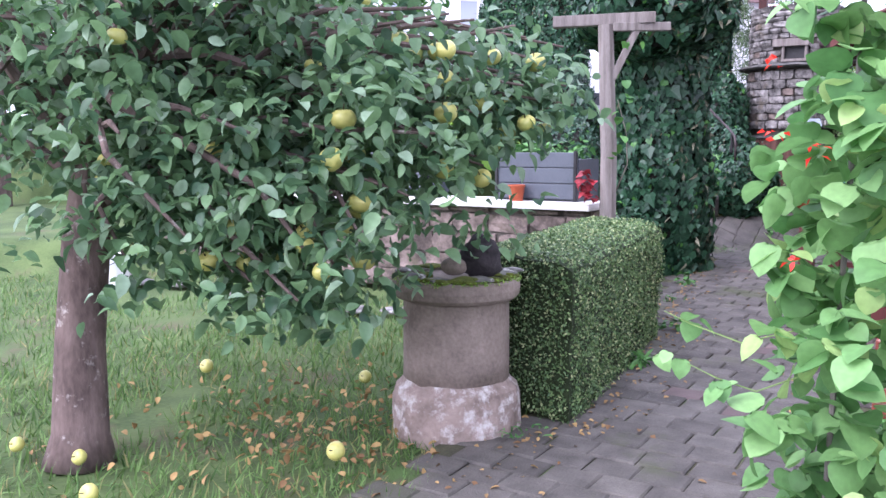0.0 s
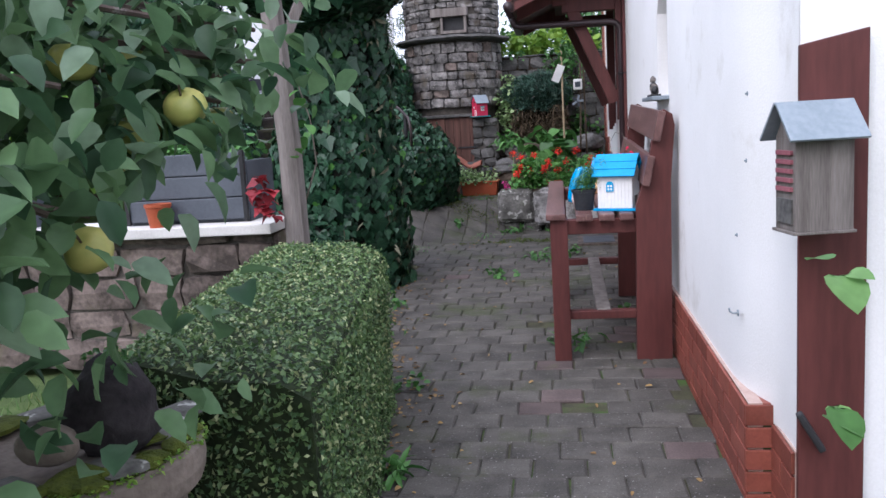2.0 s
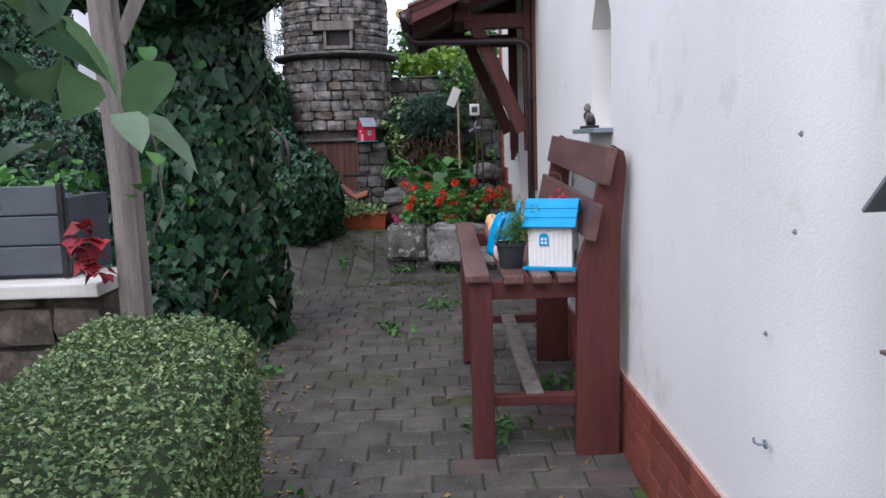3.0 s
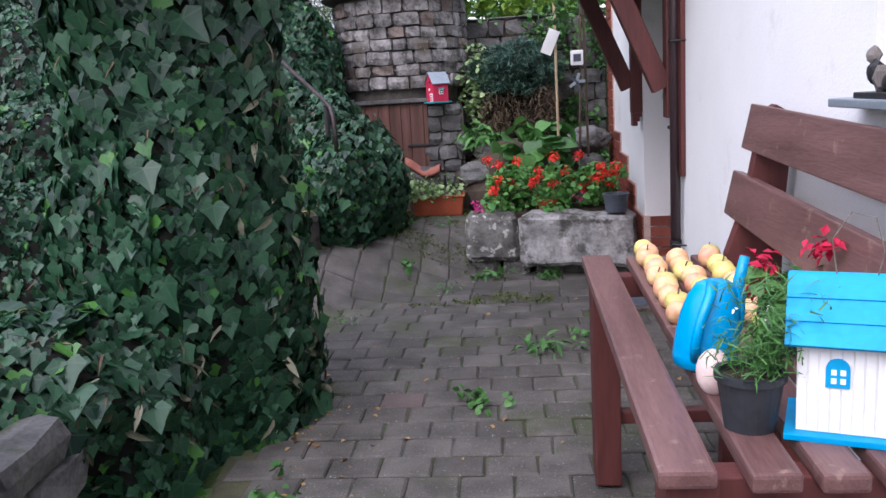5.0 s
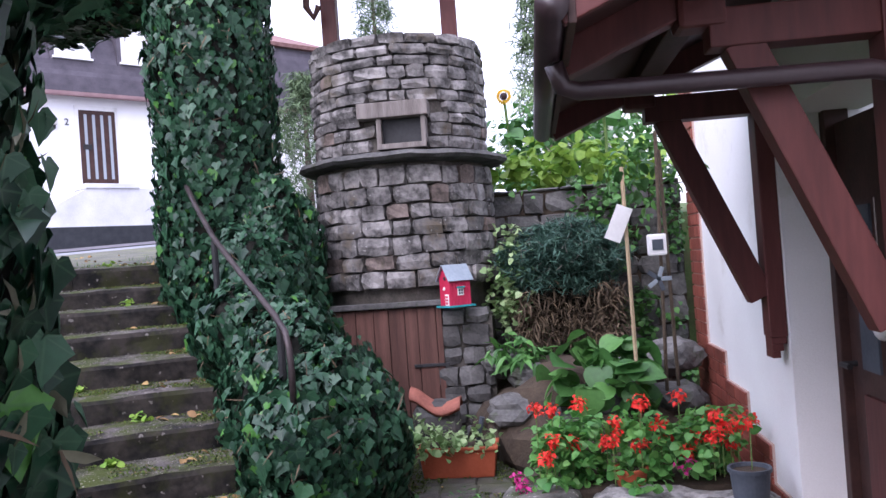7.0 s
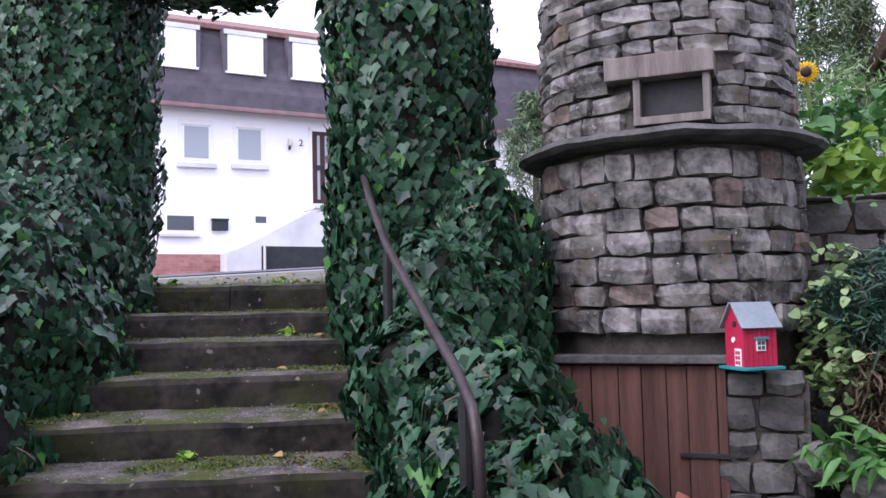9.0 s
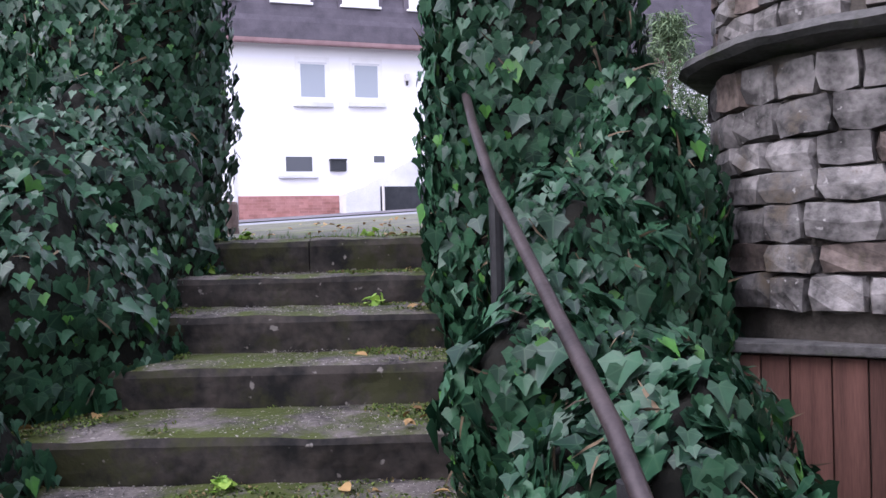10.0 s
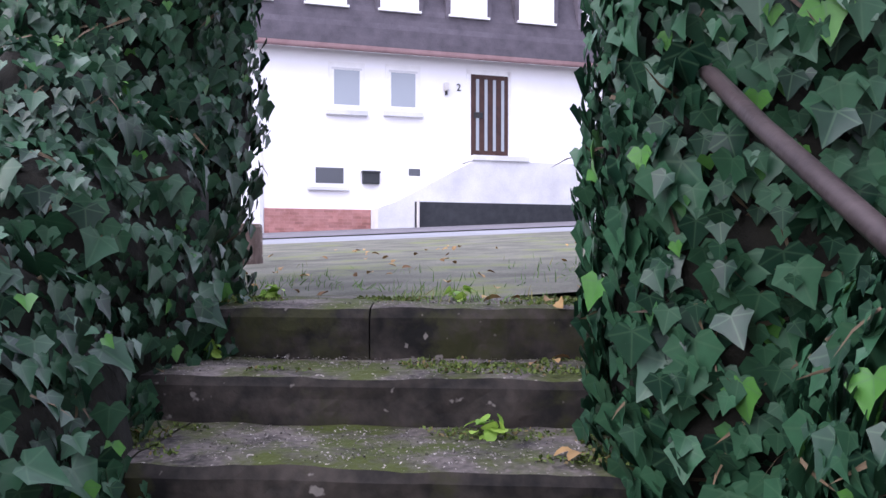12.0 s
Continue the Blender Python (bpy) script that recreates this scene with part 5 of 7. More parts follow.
for j in range(9):
    t = j / 8
    rows.append([bm.verts.new((-1.06 + 0.3 * t, 9.98 + 0.1 * math.sin(a), 0.80 - 0.06 * t + 0.035 * math.cos(t * 5.5) + 0.06 * math.cos(a))) for a in np.linspace(-1.4, 1.4, 9)])
for r0, r1 in zip(rows, rows[1:]):
    for k in range(8):
        bm.faces.new((r0[k], r0[k + 1], r1[k + 1], r1[k]))
ext = bmesh.ops.extrude_face_region(bm, geom=bm.faces[:])
for v in ext["geom"]:
    if isinstance(v, bmesh.types.BMVert):
        v.co.z -= 0.02
under(rt, "tile", bm, M_CLAY, "", True)
for k, (x, y, r) in enumerate([(-0.5, 10.15, 0.1), (-0.3, 10.1, 0.12), (-0.15, 10.0, 0.1), (-0.62, 10.2, 0.09)]):
    tagged(part("stone", lump(x, y, ground_z(x, y) + r * 0.35, r * 1.3, r, r * 0.6, 3, 0.25, 1.5, k + 3), M_TROUGH), "grey border stone by the flower bed", "stone", "border stones")

# ---- handrail ----
rail = thing("handrail", "worn brown steel handrail on black posts", "handrail", (-1.3, 8.4, 0.7))
under(rail, "rail", tube([(-1.365, 8.555, 1.0), (-1.362, 8.55, 1.22), (-1.37, 8.56, 1.31), (-1.395, 8.60, 1.377), (-1.49, 8.75, 1.455), (-1.785, 9.17, 1.655), (-2.06, 9.53, 1.87), (-2.30, 9.88, 2.10), (-2.515, 10.215, 2.325)], 0.0155, 14), M_RAIL, "", True)
for x, y, z0, z1 in ((-1.435, 8.655, 0.75, 1.40), (-2.055, 9.525, 1.4, 1.85)):
    under(rail, "post", tube([(x, y, z0), (x, y, z1)], 0.019, 10), M_BLACK)

# ---- stone pillar with finds on top ----
PX, PY = -0.84, 1.2
pillar = thing("stone_pillar", "weathered round stone pillar with mossy slate top", "pillar", (PX, PY, 0))
bm = lathe([(0.296, -0.05), (0.296, 0.03), (0.292, 0.13), (0.277, 0.18), (0.251, 0.2), (0.240, 0.22)], PX, PY, 40)
for v in bm.verts:
    v.co += Vector((v.co.x - PX, v.co.y - PY, 0)) * 0.06 * noise.noise(v.co * 9)
under(pillar, "base", bm, M_PILLARBASE, "flaking whitewashed base")
bm = lathe([(0.243, 0.19), (0.242, 0.3), (0.241, 0.45), (0.240, 0.56), (0.244, 0.585)], PX, PY, 40)
under(pillar, "shaft", bm, M_PILLAR, "", True)
bm = lathe([(0.244, 0.575), (0.271, 0.585), (0.285, 0.6), (0.289, 0.63), (0.285, 0.665), (0.271, 0.675), (0.113, 0.678)], PX, PY, 44)
for v in bm.verts:
    v.co += Vector((v.co.x - PX, v.co.y - PY, 0)) * 0.03 * noise.noise(v.co * 12)
under(pillar, "rim", bm, M_PILLAR)
rng = np.random.default_rng(3)
for k in range(14):
    an = k * math.tau / 14 + rng.normal(0, 0.1)
    r = 0.21 + rng.normal(0, 0.015)
    bm = roughblock(-0.055, 0.055, -0.045, 0.045, 0, 0.022, k, 0.012, rng.uniform(0, 3), 3)
    bmesh.ops.transform(bm, matrix=Matrix.Translation((PX + r * math.cos(an), PY + r * math.sin(an), 0.672 + rng.random() * 0.012)), verts=bm.verts)
    under(pillar, "slate_piece", bm, M_TROUGHDARK if k % 3 else M_MOSS)
tagged(part("pebble", lump(PX + 0.06, PY - 0.12, 0.735, 0.062, 0.045, 0.04, 3, 0.08, 1.2, 2), M_PILLAR, None, "", True), "smooth brown pebble on the pillar", "pebble")
tagged(part("dark_stone", lump(PX + 0.13, PY + 0.0, 0.765, 0.095, 0.08, 0.1, 3, 0.25, 1.8, 6), M_LAVA, None, "", True), "dark grey volcanic stone on the pillar", "stone")
sp = thing("houseleek", "small green succulent on the dark stone", "plant", (PX + 0.12, PY + 0.03, 0.84))
cluster_leaves("leaves", [(PX + 0.12, PY + 0.03, 0.86), (PX + 0.14, PY + 0.0, 0.85), (PX + 0.1, PY + 0.05, 0.855)], 40, 0.045, 0.02, SMALL_LEAF, M_GREENERY, sp, 40)
for k in range(22):
    an = -2.7 + 3.3 * k / 21
    under(pillar, "moss_clump", lump(PX + (0.242 + 0.014 * math.sin(k * 2.3)) * math.cos(an), PY + (0.242 + 0.014 * math.sin(k * 2.3)) * math.sin(an), 0.68, 0.03 + 0.012 * math.sin(k * 1.7), 0.026, 0.014 + 0.006 * math.sin(k * 3.1), 2, 0.3, 3, k), M_MOSS)
ms = thing("moss_cushion", "yellow-green moss along the pillar rim", "moss", (PX, PY, 0.68))
mp = [(PX + rr * math.cos(a), PY + rr * math.sin(a), 0.675) for a, rr in zip(rng.uniform(-2.6, 0.6, 260), rng.normal(0.255, 0.02, 260))]
cluster_leaves("tufts", mp, 6, 0.014, 0.011, SMALL_LEAF, M_BRIGHT, ms, 42)

# ---- opposite house ----
opp = thing("opposite_house", "white rendered house with brick base and slate mansard roof", "house", (HO.x, HO.y, 0))
opp.rotation_euler = (0, 0, math.atan2(HD.y, HD.x))
M_RENDER = surface("white_house_render", (0.8, 0.79, 0.8), (0.86, 0.85, 0.86), 0.8, 0.9, 0.15, 60)
M_REDBRICK = surface("pinkish_red_brick", (0.3, 0.14, 0.12), (0.42, 0.22, 0.2), 4, 0.9, 0.3, 50, vary=0.2)
M_ROOFSLATE = surface("dark_roof_slate", (0.075, 0.066, 0.08), (0.125, 0.11, 0.13), 3, 0.7, 0.4, 40, vary=0.15)
M_GREYRENDER = surface("grey_stained_render", (0.5, 0.5, 0.51), (0.68, 0.68, 0.68), 1.5, 0.9, 0.3, 40)
M_GUTTERRED = surface("red_brown_gutter", (0.2, 0.12, 0.12), (0.28, 0.18, 0.18), 3, 0.6, 0.2)
M_PANE = bpy.data.materials.new("house_window_glass")
M_PANE.use_nodes = True
pb = M_PANE.node_tree.nodes["Principled BSDF"]
pb.inputs["Base Color"].default_value = (0.3, 0.33, 0.36, 1)
pb.inputs["Roughness"].default_value = 0.25
M_DARKPANE = bpy.data.materials.new("dark_cellar_glass")
M_DARKPANE.use_nodes = True
pb = M_DARKPANE.node_tree.nodes["Principled BSDF"]
pb.inputs["Base Color"].default_value = (0.05, 0.055, 0.065, 1)
pb.inputs["Roughness"].default_value = 0.1


def op(name, s0, s1, y0, y1, z0, z1, material, bev=0.0, parent=None, label=""):
    return part(name, box(s0, s1, y0, y1, z0, z1, bev), material, parent or opp, label)


op("wall", -14, 12, 0.0, 9.0, 1.2, 6.95, M_RENDER)
op("brick_base", -2.7, -0.12, -0.03, 0.0, 1.6, 3.05, M_REDBRICK)
for r in range(9):
    for c in range(11):
        s0 = -2.69 + 0.235 * c - (0.118 if r % 2 else 0)
        op("brick", max(s0, -2.7), min(s0 + 0.222, -0.12), -0.038, -0.028, 2.37 + 0.075 * r, 2.435 + 0.075 * r, M_REDBRICK) if s0 < -0.2 else None
for s0, s1, z0, z1 in ((-1.10, -0.35, 5.55, 6.52), (0.33, 1.07, 5.58, 6.54), (-3.75, -3.03, 5.5, 6.51), (-6.4, -5.6, 5.5, 6.5)):
    w = op("window", s0 - 0.08, s1 + 0.08, -0.02, 0.0, z0 - 0.06, z1 + 0.14, M_WHITE, 0.005)
    op("frame", s0, s1, -0.035, -0.012, z0, z1, M_WHITE, 0.01, w)
    op("pane", s0 + 0.06, s1 - 0.06, -0.04, -0.03, z0 + 0.06, z1 - 0.06, M_PANE, 0, w)
    op("shutter_box", s0 + 0.0, s1, -0.045, -0.02, z1 - 0.05, z1 + 0.0, M_GREYRENDER, 0.004, w)
    op("sill", s0 - 0.14, s1 + 0.14, -0.14, 0.0, z0 - 0.2, z0 - 0.08, M_GREYRENDER, 0.01, w)
c = op("window", -1.56, -0.72, -0.02, 0.0, 3.62, 4.12, M_WHITE, 0.005)
op("pane", -1.48, -0.80, -0.03, -0.018, 3.68, 4.06, M_DARKPANE, 0, c)
op("sill", -1.68, -0.66, -0.12, 0.0, 3.5, 3.58, M_GREYRENDER, 0.01, c)
mb = op("mailbox", -0.34, 0.08, -0.16, 0.0, 3.68, 3.96, M_DARKPOT, 0.02, None, "dark grey letter box")
op("lid", -0.36, 0.10, -0.18, 0.0, 3.95, 4.0, M_DARKPOT, 0.01, mb)
op("vent", 0.85, 1.15, -0.015, 0.0, 3.92, 4.1, M_DARKPANE)
hd = op("door", 2.49, 3.49, -0.05, 0.02, 4.47, 6.57, M_DARKWOOD, 0.005, None, "brown house door with glazed strips")
for k in range(4):
    op("glass_strip", 2.62 + 0.23 * k, 2.70 + 0.23 * k, -0.062, -0.048, 4.62, 6.45, M_PANE, 0, hd)
for k in range(5):
    op("slat", 2.5 + 0.225 * k, 2.6 + 0.225 * k, -0.06, -0.045, 4.5, 6.55, M_DARKWOOD, 0.004, hd)
op("handle_plate", 2.55, 2.80, -0.08, -0.06, 5.45, 5.6, M_BLACK, 0.01, hd)
op("door_frame", 2.38, 2.49, -0.03, 0.0, 4.4, 6.68, M_WHITE, 0.005)
op("door_frame", 3.49, 3.60, -0.03, 0.0, 4.4, 6.68, M_WHITE, 0.005)
op("door_frame", 2.38, 3.60, -0.03, 0.0, 6.57, 6.70, M_WHITE, 0.005)
op("doorstep", 2.25, 3.75, -0.9, 0.0, 4.27, 4.40, M_GREYRENDER, 0.01)
bm = bmesh.new()
pr = [(-0.12, 2.2), (-0.12, 3.05), (0.3, 3.2), (2.3, 4.27), (5.2, 4.27), (5.2, 2.2)]
r0 = [bm.verts.new((s, -0.85, z)) for s, z in pr]
r1 = [bm.verts.new((s, -0.06, z)) for s, z in pr]
bm.faces.new(r0)
bm.faces.new(r1[::-1])
for k in range(len(pr)):
    q = (k + 1) % len(pr)
    bm.faces.new((r0[k], r1[k], r1[q], r0[q]))
part("stair_wall", bm, M_GREYRENDER, opp, "stained grey stair wall")
op("bitumen_base", 0.78, 5.3, -0.87, -0.85, 2.3, 3.22, M_DARKPOT, 0, None, "black bitumen coat")
op("plank", 0.82, 0.86, -1.0, -0.88, 2.5, 3.25, M_SILL, 0.004)
g = op("garage_door", -4.6, -2.78, -0.03, 0.0, 2.2, 4.35, M_WHITE, 0.01)
op("frame", -2.80, -2.72, -0.05, 0.0, 2.2, 4.42, M_GREYRENDER, 0.004, g)
lp = op("wall_lamp", 1.76, 1.88, -0.16, 0.0, 6.1, 6.3, M_SILL, 0.03, None, "pale wall lantern")
op("bracket", 1.80, 1.84, -0.1, 0.0, 6.0, 6.1, M_BLACK, 0, lp)
cu = bpy.data.curves.new("house_number", "FONT")
cu.body = "2"
cu.size = 0.26
cu.extrude = 0.01
cu.materials.append(M_BLACK)
num = new("house_number", cu)
num.parent = opp
num.matrix_basis = pose(2.1, -0.012, 6.13, 90)
op("gutter", -14, 12, -0.42, -0.25, 6.88, 7.02, M_GUTTERRED, 0.04)
bm = bmesh.new()
vs = [bm.verts.new(v) for v in ((-14, -0.4, 7.0), (12, -0.4, 7.0), (12, 0.45, 9.25), (-14, 0.45, 9.25))]
bm.faces.new(vs)
part("roof", bm, M_ROOFSLATE, opp)
for r in range(15):
    t = r / 15
    op("slate_course", -14, 12, -0.42 + 0.85 * t, -0.41 + 0.85 * (t + 0.09), 7.0 + 2.25 * t, 7.0 + 2.25 * (t + 0.075), M_ROOFSLATE)
op("roof_edge", -14, 12, 0.2, 0.6, 9.25, 9.4, M_ROOFTILE, 0.02)
bm = bmesh.new()
vs = [bm.verts.new(v) for v in ((-14, 0.3, 9.4), (12, 0.3, 9.4), (12, 4.5, 11.0), (-14, 4.5, 11.0))]
bm.faces.new(vs)
part("upper_roof", bm, M_ROOFTILE, opp)
for s0 in (-5.4, -3.55, -1.73, 0.09, 1.91, 3.78, 5.6):
    d = op("dormer_window", s0 - 0.12, s0 + 1.1, -0.12, 0.6, 7.9, 9.2, M_ROOFSLATE)
    op("blind", s0, s0 + 0.98, -0.15, -0.12, 8.02, 9.05, M_WHITE, 0.006, d)
    op("sill", s0 - 0.06, s0 + 1.04, -0.2, -0.12, 7.96, 8.02, M_WHITE, 0.004, d)
    op("lintel", s0 - 0.1, s0 + 1.08, -0.17, -0.12, 9.05, 9.18, M_GREYRENDER, 0.004, d)

# sawn log on the landing
sx, sy = -6.2, 12.8
sz = terrace_z(sx, sy) - 0.03
log = thing("log_stump", "short brown sawn log standing above the stairs", "log", (sx, sy, sz))
bm = lathe([(0.1, 0.0), (0.098, 0.1), (0.094, 0.27), (0.085, 0.29)], 0, 0, 20)
for v in bm.verts:
    v.co += Vector((v.co.x, v.co.y, 0)) * 0.1 * noise.noise(v.co * 12)
part("bark", bm, M_BARK, log)
part("cut_face", lathe([(0.08, 0.288), (0.08, 0.294)], 0, 0, 20), M_PALEWOOD, log, "pale sawn face")

# ---- wooden trellis post, slatted planters ----
tp = thing("trellis_post", "weathered grey wooden post with short cross-beam", "post", (-1.25, 4.0, 0))
under(tp, "post", tube([(-1.20, 3.98, 0), (-1.21, 3.99, 1.2), (-1.26, 4.0, 2.14)], [0.068, 0.064, 0.06], 8), M_GREYWOOD)
under(tp, "cross_beam", beam((-1.62, 3.86, 2.17), (-0.94, 4.16, 2.19), 0.09, 0.08), M_GREYWOOD)
under(tp, "cross_beam", beam((-1.20, 3.99, 2.12), (-0.86, 4.25, 2.13), 0.07, 0.06), M_GREYWOOD)
under(tp, "strut", beam((-1.2, 4.0, 1.75), (-1.05, 4.1, 2.12), 0.05, 0.05), M_GREYWOOD)
vine = thing("vine_stem", "bare twisted vine stem against the ivy", "vine", (-1.05, 4.3, 0))
under(vine, "stem", tube([(-1.17, 4.03, 0.9), (-1.11, 4.12, 1.12), (-1.12, 4.1, 1.36), (-1.17, 4.04, 1.6)], [0.006, 0.005, 0.004, 0.003], 8), M_VINE, "", True)
cluster_leaves("leaves", [(-1.1, 4.0, 1.45), (-1.12, 4.0, 1.6), (-1.1, 4.0, 1.3), (-1.14, 4.05, 1.75), (-1.15, 3.9, 1.2), (-1.05, 4.0, 2.0)], 3, 0.08, 0.06, HEART_LEAF, M_GREENERY, vine, 61)
rl = thing("red_creeper", "bright red creeper leaves hanging by the post", "creeper", (-1.35, 3.95, 0.8))
cluster_leaves("leaves", [(-1.38, 3.94, 1.05), (-1.33, 3.92, 0.98), (-1.37, 3.93, 0.9), (-1.3, 3.9, 0.88), (-1.4, 3.93, 0.98)], 9, 0.045, 0.06, IVY_LEAF, M_REDLEAF, rl, 63, 0.7)


def slat_box(x0, x1):
    root = thing("slatted_planter", "blue-grey slatted raised planter on the wall", "planter", ((x0 + x1) / 2, 4.2, 0.815), "slatted planters")
    for k in range(3):
        under(root, "slat", box(x0, x1, 4.14, 4.17, 0.835 + 0.125 * k, 0.955 + 0.125 * k, 0.006), M_SLATE)
    for x in (x0, x1 - 0.02):
        under(root, "end_strip", box(x - 0.002, x + 0.022, 4.125, 4.15, 0.82, 1.215, 0.003), M_BLACK)
    under(root, "back", box(x0, x1, 4.18, 4.6, 0.815, 1.15), M_SLATE)
    rng = np.random.default_rng(int(abs(x0) * 100))
    cs = [(rng.uniform(x0, x1), rng.uniform(4.2, 4.55), 1.19 + 0.05 * rng.random()) for k in range(30)]
    cluster_leaves("foliage", cs, 8, 0.08, 0.05, HEART_LEAF, M_GREENERY, root, 64)


slat_box(-2.25, -1.53)
slat_box(-3.75, -2.95)
slat_box(-5.3, -4.5)
pot("flower_pot", -2.02, 4.06, 0.815, 0.07, 0.13, M_TERRA, "terracotta pot on the garden wall")
bk = thing("bucket", "white plastic bucket on the lawn", "bucket", (-5.5, 2.8, 0.0))
part("body", lathe([(0.13, 0), (0.165, 0.26), (0.172, 0.27), (0.172, 0.285), (0.15, 0.285), (0.12, 0.02)], 0, 0, 28), M_WHITE, bk)
part("handle", tube([(0.17, 0, 0.26), (0.12, -0.14, 0.2), (0, -0.19, 0.17), (-0.12, -0.14, 0.2), (-0.17, 0, 0.26)], 0.004, 6), M_GREYPOT, bk)

# lawn: edging stones, fallen apples, tufts
for k in range(12):
    x = -6.3 + 0.42 * k
    tagged(part("edging_stone", lump(x, 3.15 + 0.1 * math.sin(k * 2.1), 0.0, 0.19, 0.1, 0.03, 3, 0.2, 1.5, k), M_STONE), "flat grey edging stone in the lawn", "stone", "lawn edging stones")
for k, (x, y) in enumerate([(-1.85, -0.05), (-1.5, -0.25), (-1.02, 0.55), (-2.2, -0.1), (-1.6, 1.5), (-2.5, 1.2)]):
    apple(x, y, 0.02, 0.033 + 0.004 * (k % 3), M_APPLE, "fallen yellow apple in the grass", "fallen apples", rot=1.2)
rng = np.random.default_rng(70)
N = 34000
gxp = rng.uniform(-7, -0.5, N)
gyp = rng.uniform(-1.2, 4.0, N)
dens = np.array([noise.noise(Vector((a * 1.1, b * 1.1, 3.0))) for a, b in zip(gxp, gyp)])
near = (gxp > -3.6) & (gyp < 3.0)
ok = (dens > -0.35) & (near | (rng.random(N) < 0.5)) & ~((np.hypot(gxp - PX, gyp - PY) < 0.27)) & (gxp < -0.55 - 0.1 * np.maximum(0, gyp - 1))
pp = np.stack([gxp, gyp, np.full(N, -0.05)], 1)[ok]
up = np.tile([0, -1.0, 0.1], (len(pp), 1))
tagged(foliage("lawn_grass", pp, up, 0.075, BLADE, M_GRASS, None, 1.2, -0.9, 71), "short uneven lawn grass", "grass", kind="stuff")
N = 420
pp = np.stack([rng.normal(-1.2, 0.55, N), rng.normal(0.85, 0.5, N), np.full(N, 0.0)], 1)
pp = pp[(pp[:, 0] < -0.6) & (np.hypot(pp[:, 0] - PX, pp[:, 1] - PY) > 0.28)]
tagged(foliage("fallen_leaves", pp, np.tile([0, 0, 1.0], (len(pp), 1)), 0.04, OVAL_LEAF, M_DEADLEAF, None, 0.5, 0, 72), "brown fallen leaves on the lawn", "leaves", kind="stuff")

# ---- planting by the tower and retaining wall ----
def clump(name, label, category, c, r, count, size, template, material, seed, droop=0.2, n_per=7, rad=0.08):
    root = thing(name, label, category, (c[0], c[1], c[2] - r[2]))
    rng = np.random.default_rng(seed)
    cs = []
    while len(cs) < count:
        d = rng.normal(0, 1, 3)
        d /= np.linalg.norm(d)
        if d[2] < -0.75:
            continue
        k = rng.uniform(0.55, 1.0) * (1 + 0.2 * noise.noise(Vector(d * 2 + seed)))
        cs.append((c[0] + d[0] * r[0] * k, c[1] + d[1] * r[1] * k, c[2] + d[2] * r[2] * k))
    cluster_leaves("foliage", cs, n_per, rad, size, template, material, root, seed + 1, droop)
    return root


M_LAVENDER = leafmat("lavender_needle", (0.025, 0.065, 0.05), (0.075, 0.15, 0.105), 0.7, 0.2, (0.16, 0.15, 0.13), 0.05)
lav = clump("lavender", "large blue-green lavender bush with dry stems below", "shrub", (-0.06, 10.62, 1.58), (0.4, 0.34, 0.27), 700, 0.085, BLADE, M_LAVENDER, 80, -0.7, 20, 0.05)
# dark core paints the shade inside the bush
under(lav, "shade_core", lump(-0.06, 10.7, 1.42, 0.3, 0.24, 0.32, 3, 0.25, 2, 3), M_IVYCORE)
rng = np.random.default_rng(76)
cluster_leaves("dry_stem", [(-0.06 + rng.uniform(-0.36, 0.36), 10.5 + rng.normal(0, 0.06), rng.uniform(1.08, 1.42)) for k in range(260)], 10, 0.06, 0.09, BLADE, M_DRYSTEM, lav, 77, 0.6)
bank = thing("flower_bank", "dark earth bank with rough stones below the lavender", "earth bank", (0.0, 10.2, 0.4))
under(bank, "soil", lump(0.0, 10.45, 0.45, 0.78, 0.85, 0.52, 4, 0.2, 2, 14), M_SOIL)
for k, (x, y, z, q) in enumerate([(-0.42, 9.98, 0.72, 0.15), (-0.14, 9.8, 0.66, 0.13), (0.12, 9.9, 0.72, 0.13), (0.5, 9.95, 0.75, 0.14), (-0.3, 10.15, 0.88, 0.13), (0.55, 10.3, 0.95, 0.16), (-0.5, 10.35, 0.95, 0.12), (0.3, 10.15, 0.9, 0.12)]):
    tagged(part("stone", lump(x, y, z, q * 1.25, q, q * 0.75, 3, 0.3, 1.6, k + 31), M_STONEDARK), "rough dark stone set in the earth bank", "stone", "bank stones")

creeper = thing("wall_creeper", "mossy creepers over the rubble wall", "creeper", (0.15, 10.95, 0.5))
rng = np.random.default_rng(79)
cs = [(rng.uniform(-0.6, 0.76), 10.93 + rng.normal(0, 0.03), rng.uniform(0.5, 2.15)) for k in range(420)]
cs = [c for c in cs if noise.noise(Vector((c[0] * 2.3, 4.0, c[2] * 2.3))) > -0.12]
cluster_leaves("foliage", cs, 9, 0.07, 0.04, HEART_LEAF, M_GREENERY, creeper, 78)
clump("stonecrop", "pale pink-green stonecrop by the tower", "plant", (-0.42, 10.55, 1.45), (0.16, 0.2, 0.42), 60, 0.04, HEART_LEAF, M_PALELEAF, 82)
clump("hosta", "leafy green hosta by the flower bed", "plant", (0.08, 9.75, 0.92), (0.3, 0.25, 0.22), 34, 0.14, HEART_LEAF, M_GREENERY, 84, 0.3, 4, 0.08)
clump("grass_tuft", "long-leaved green tuft under the lavender", "plant", (-0.40, 10.2, 1.03), (0.17, 0.16, 0.13), 26, 0.12, LONG_LEAF, M_GREENERY, 86, 0.3, 5, 0.05)
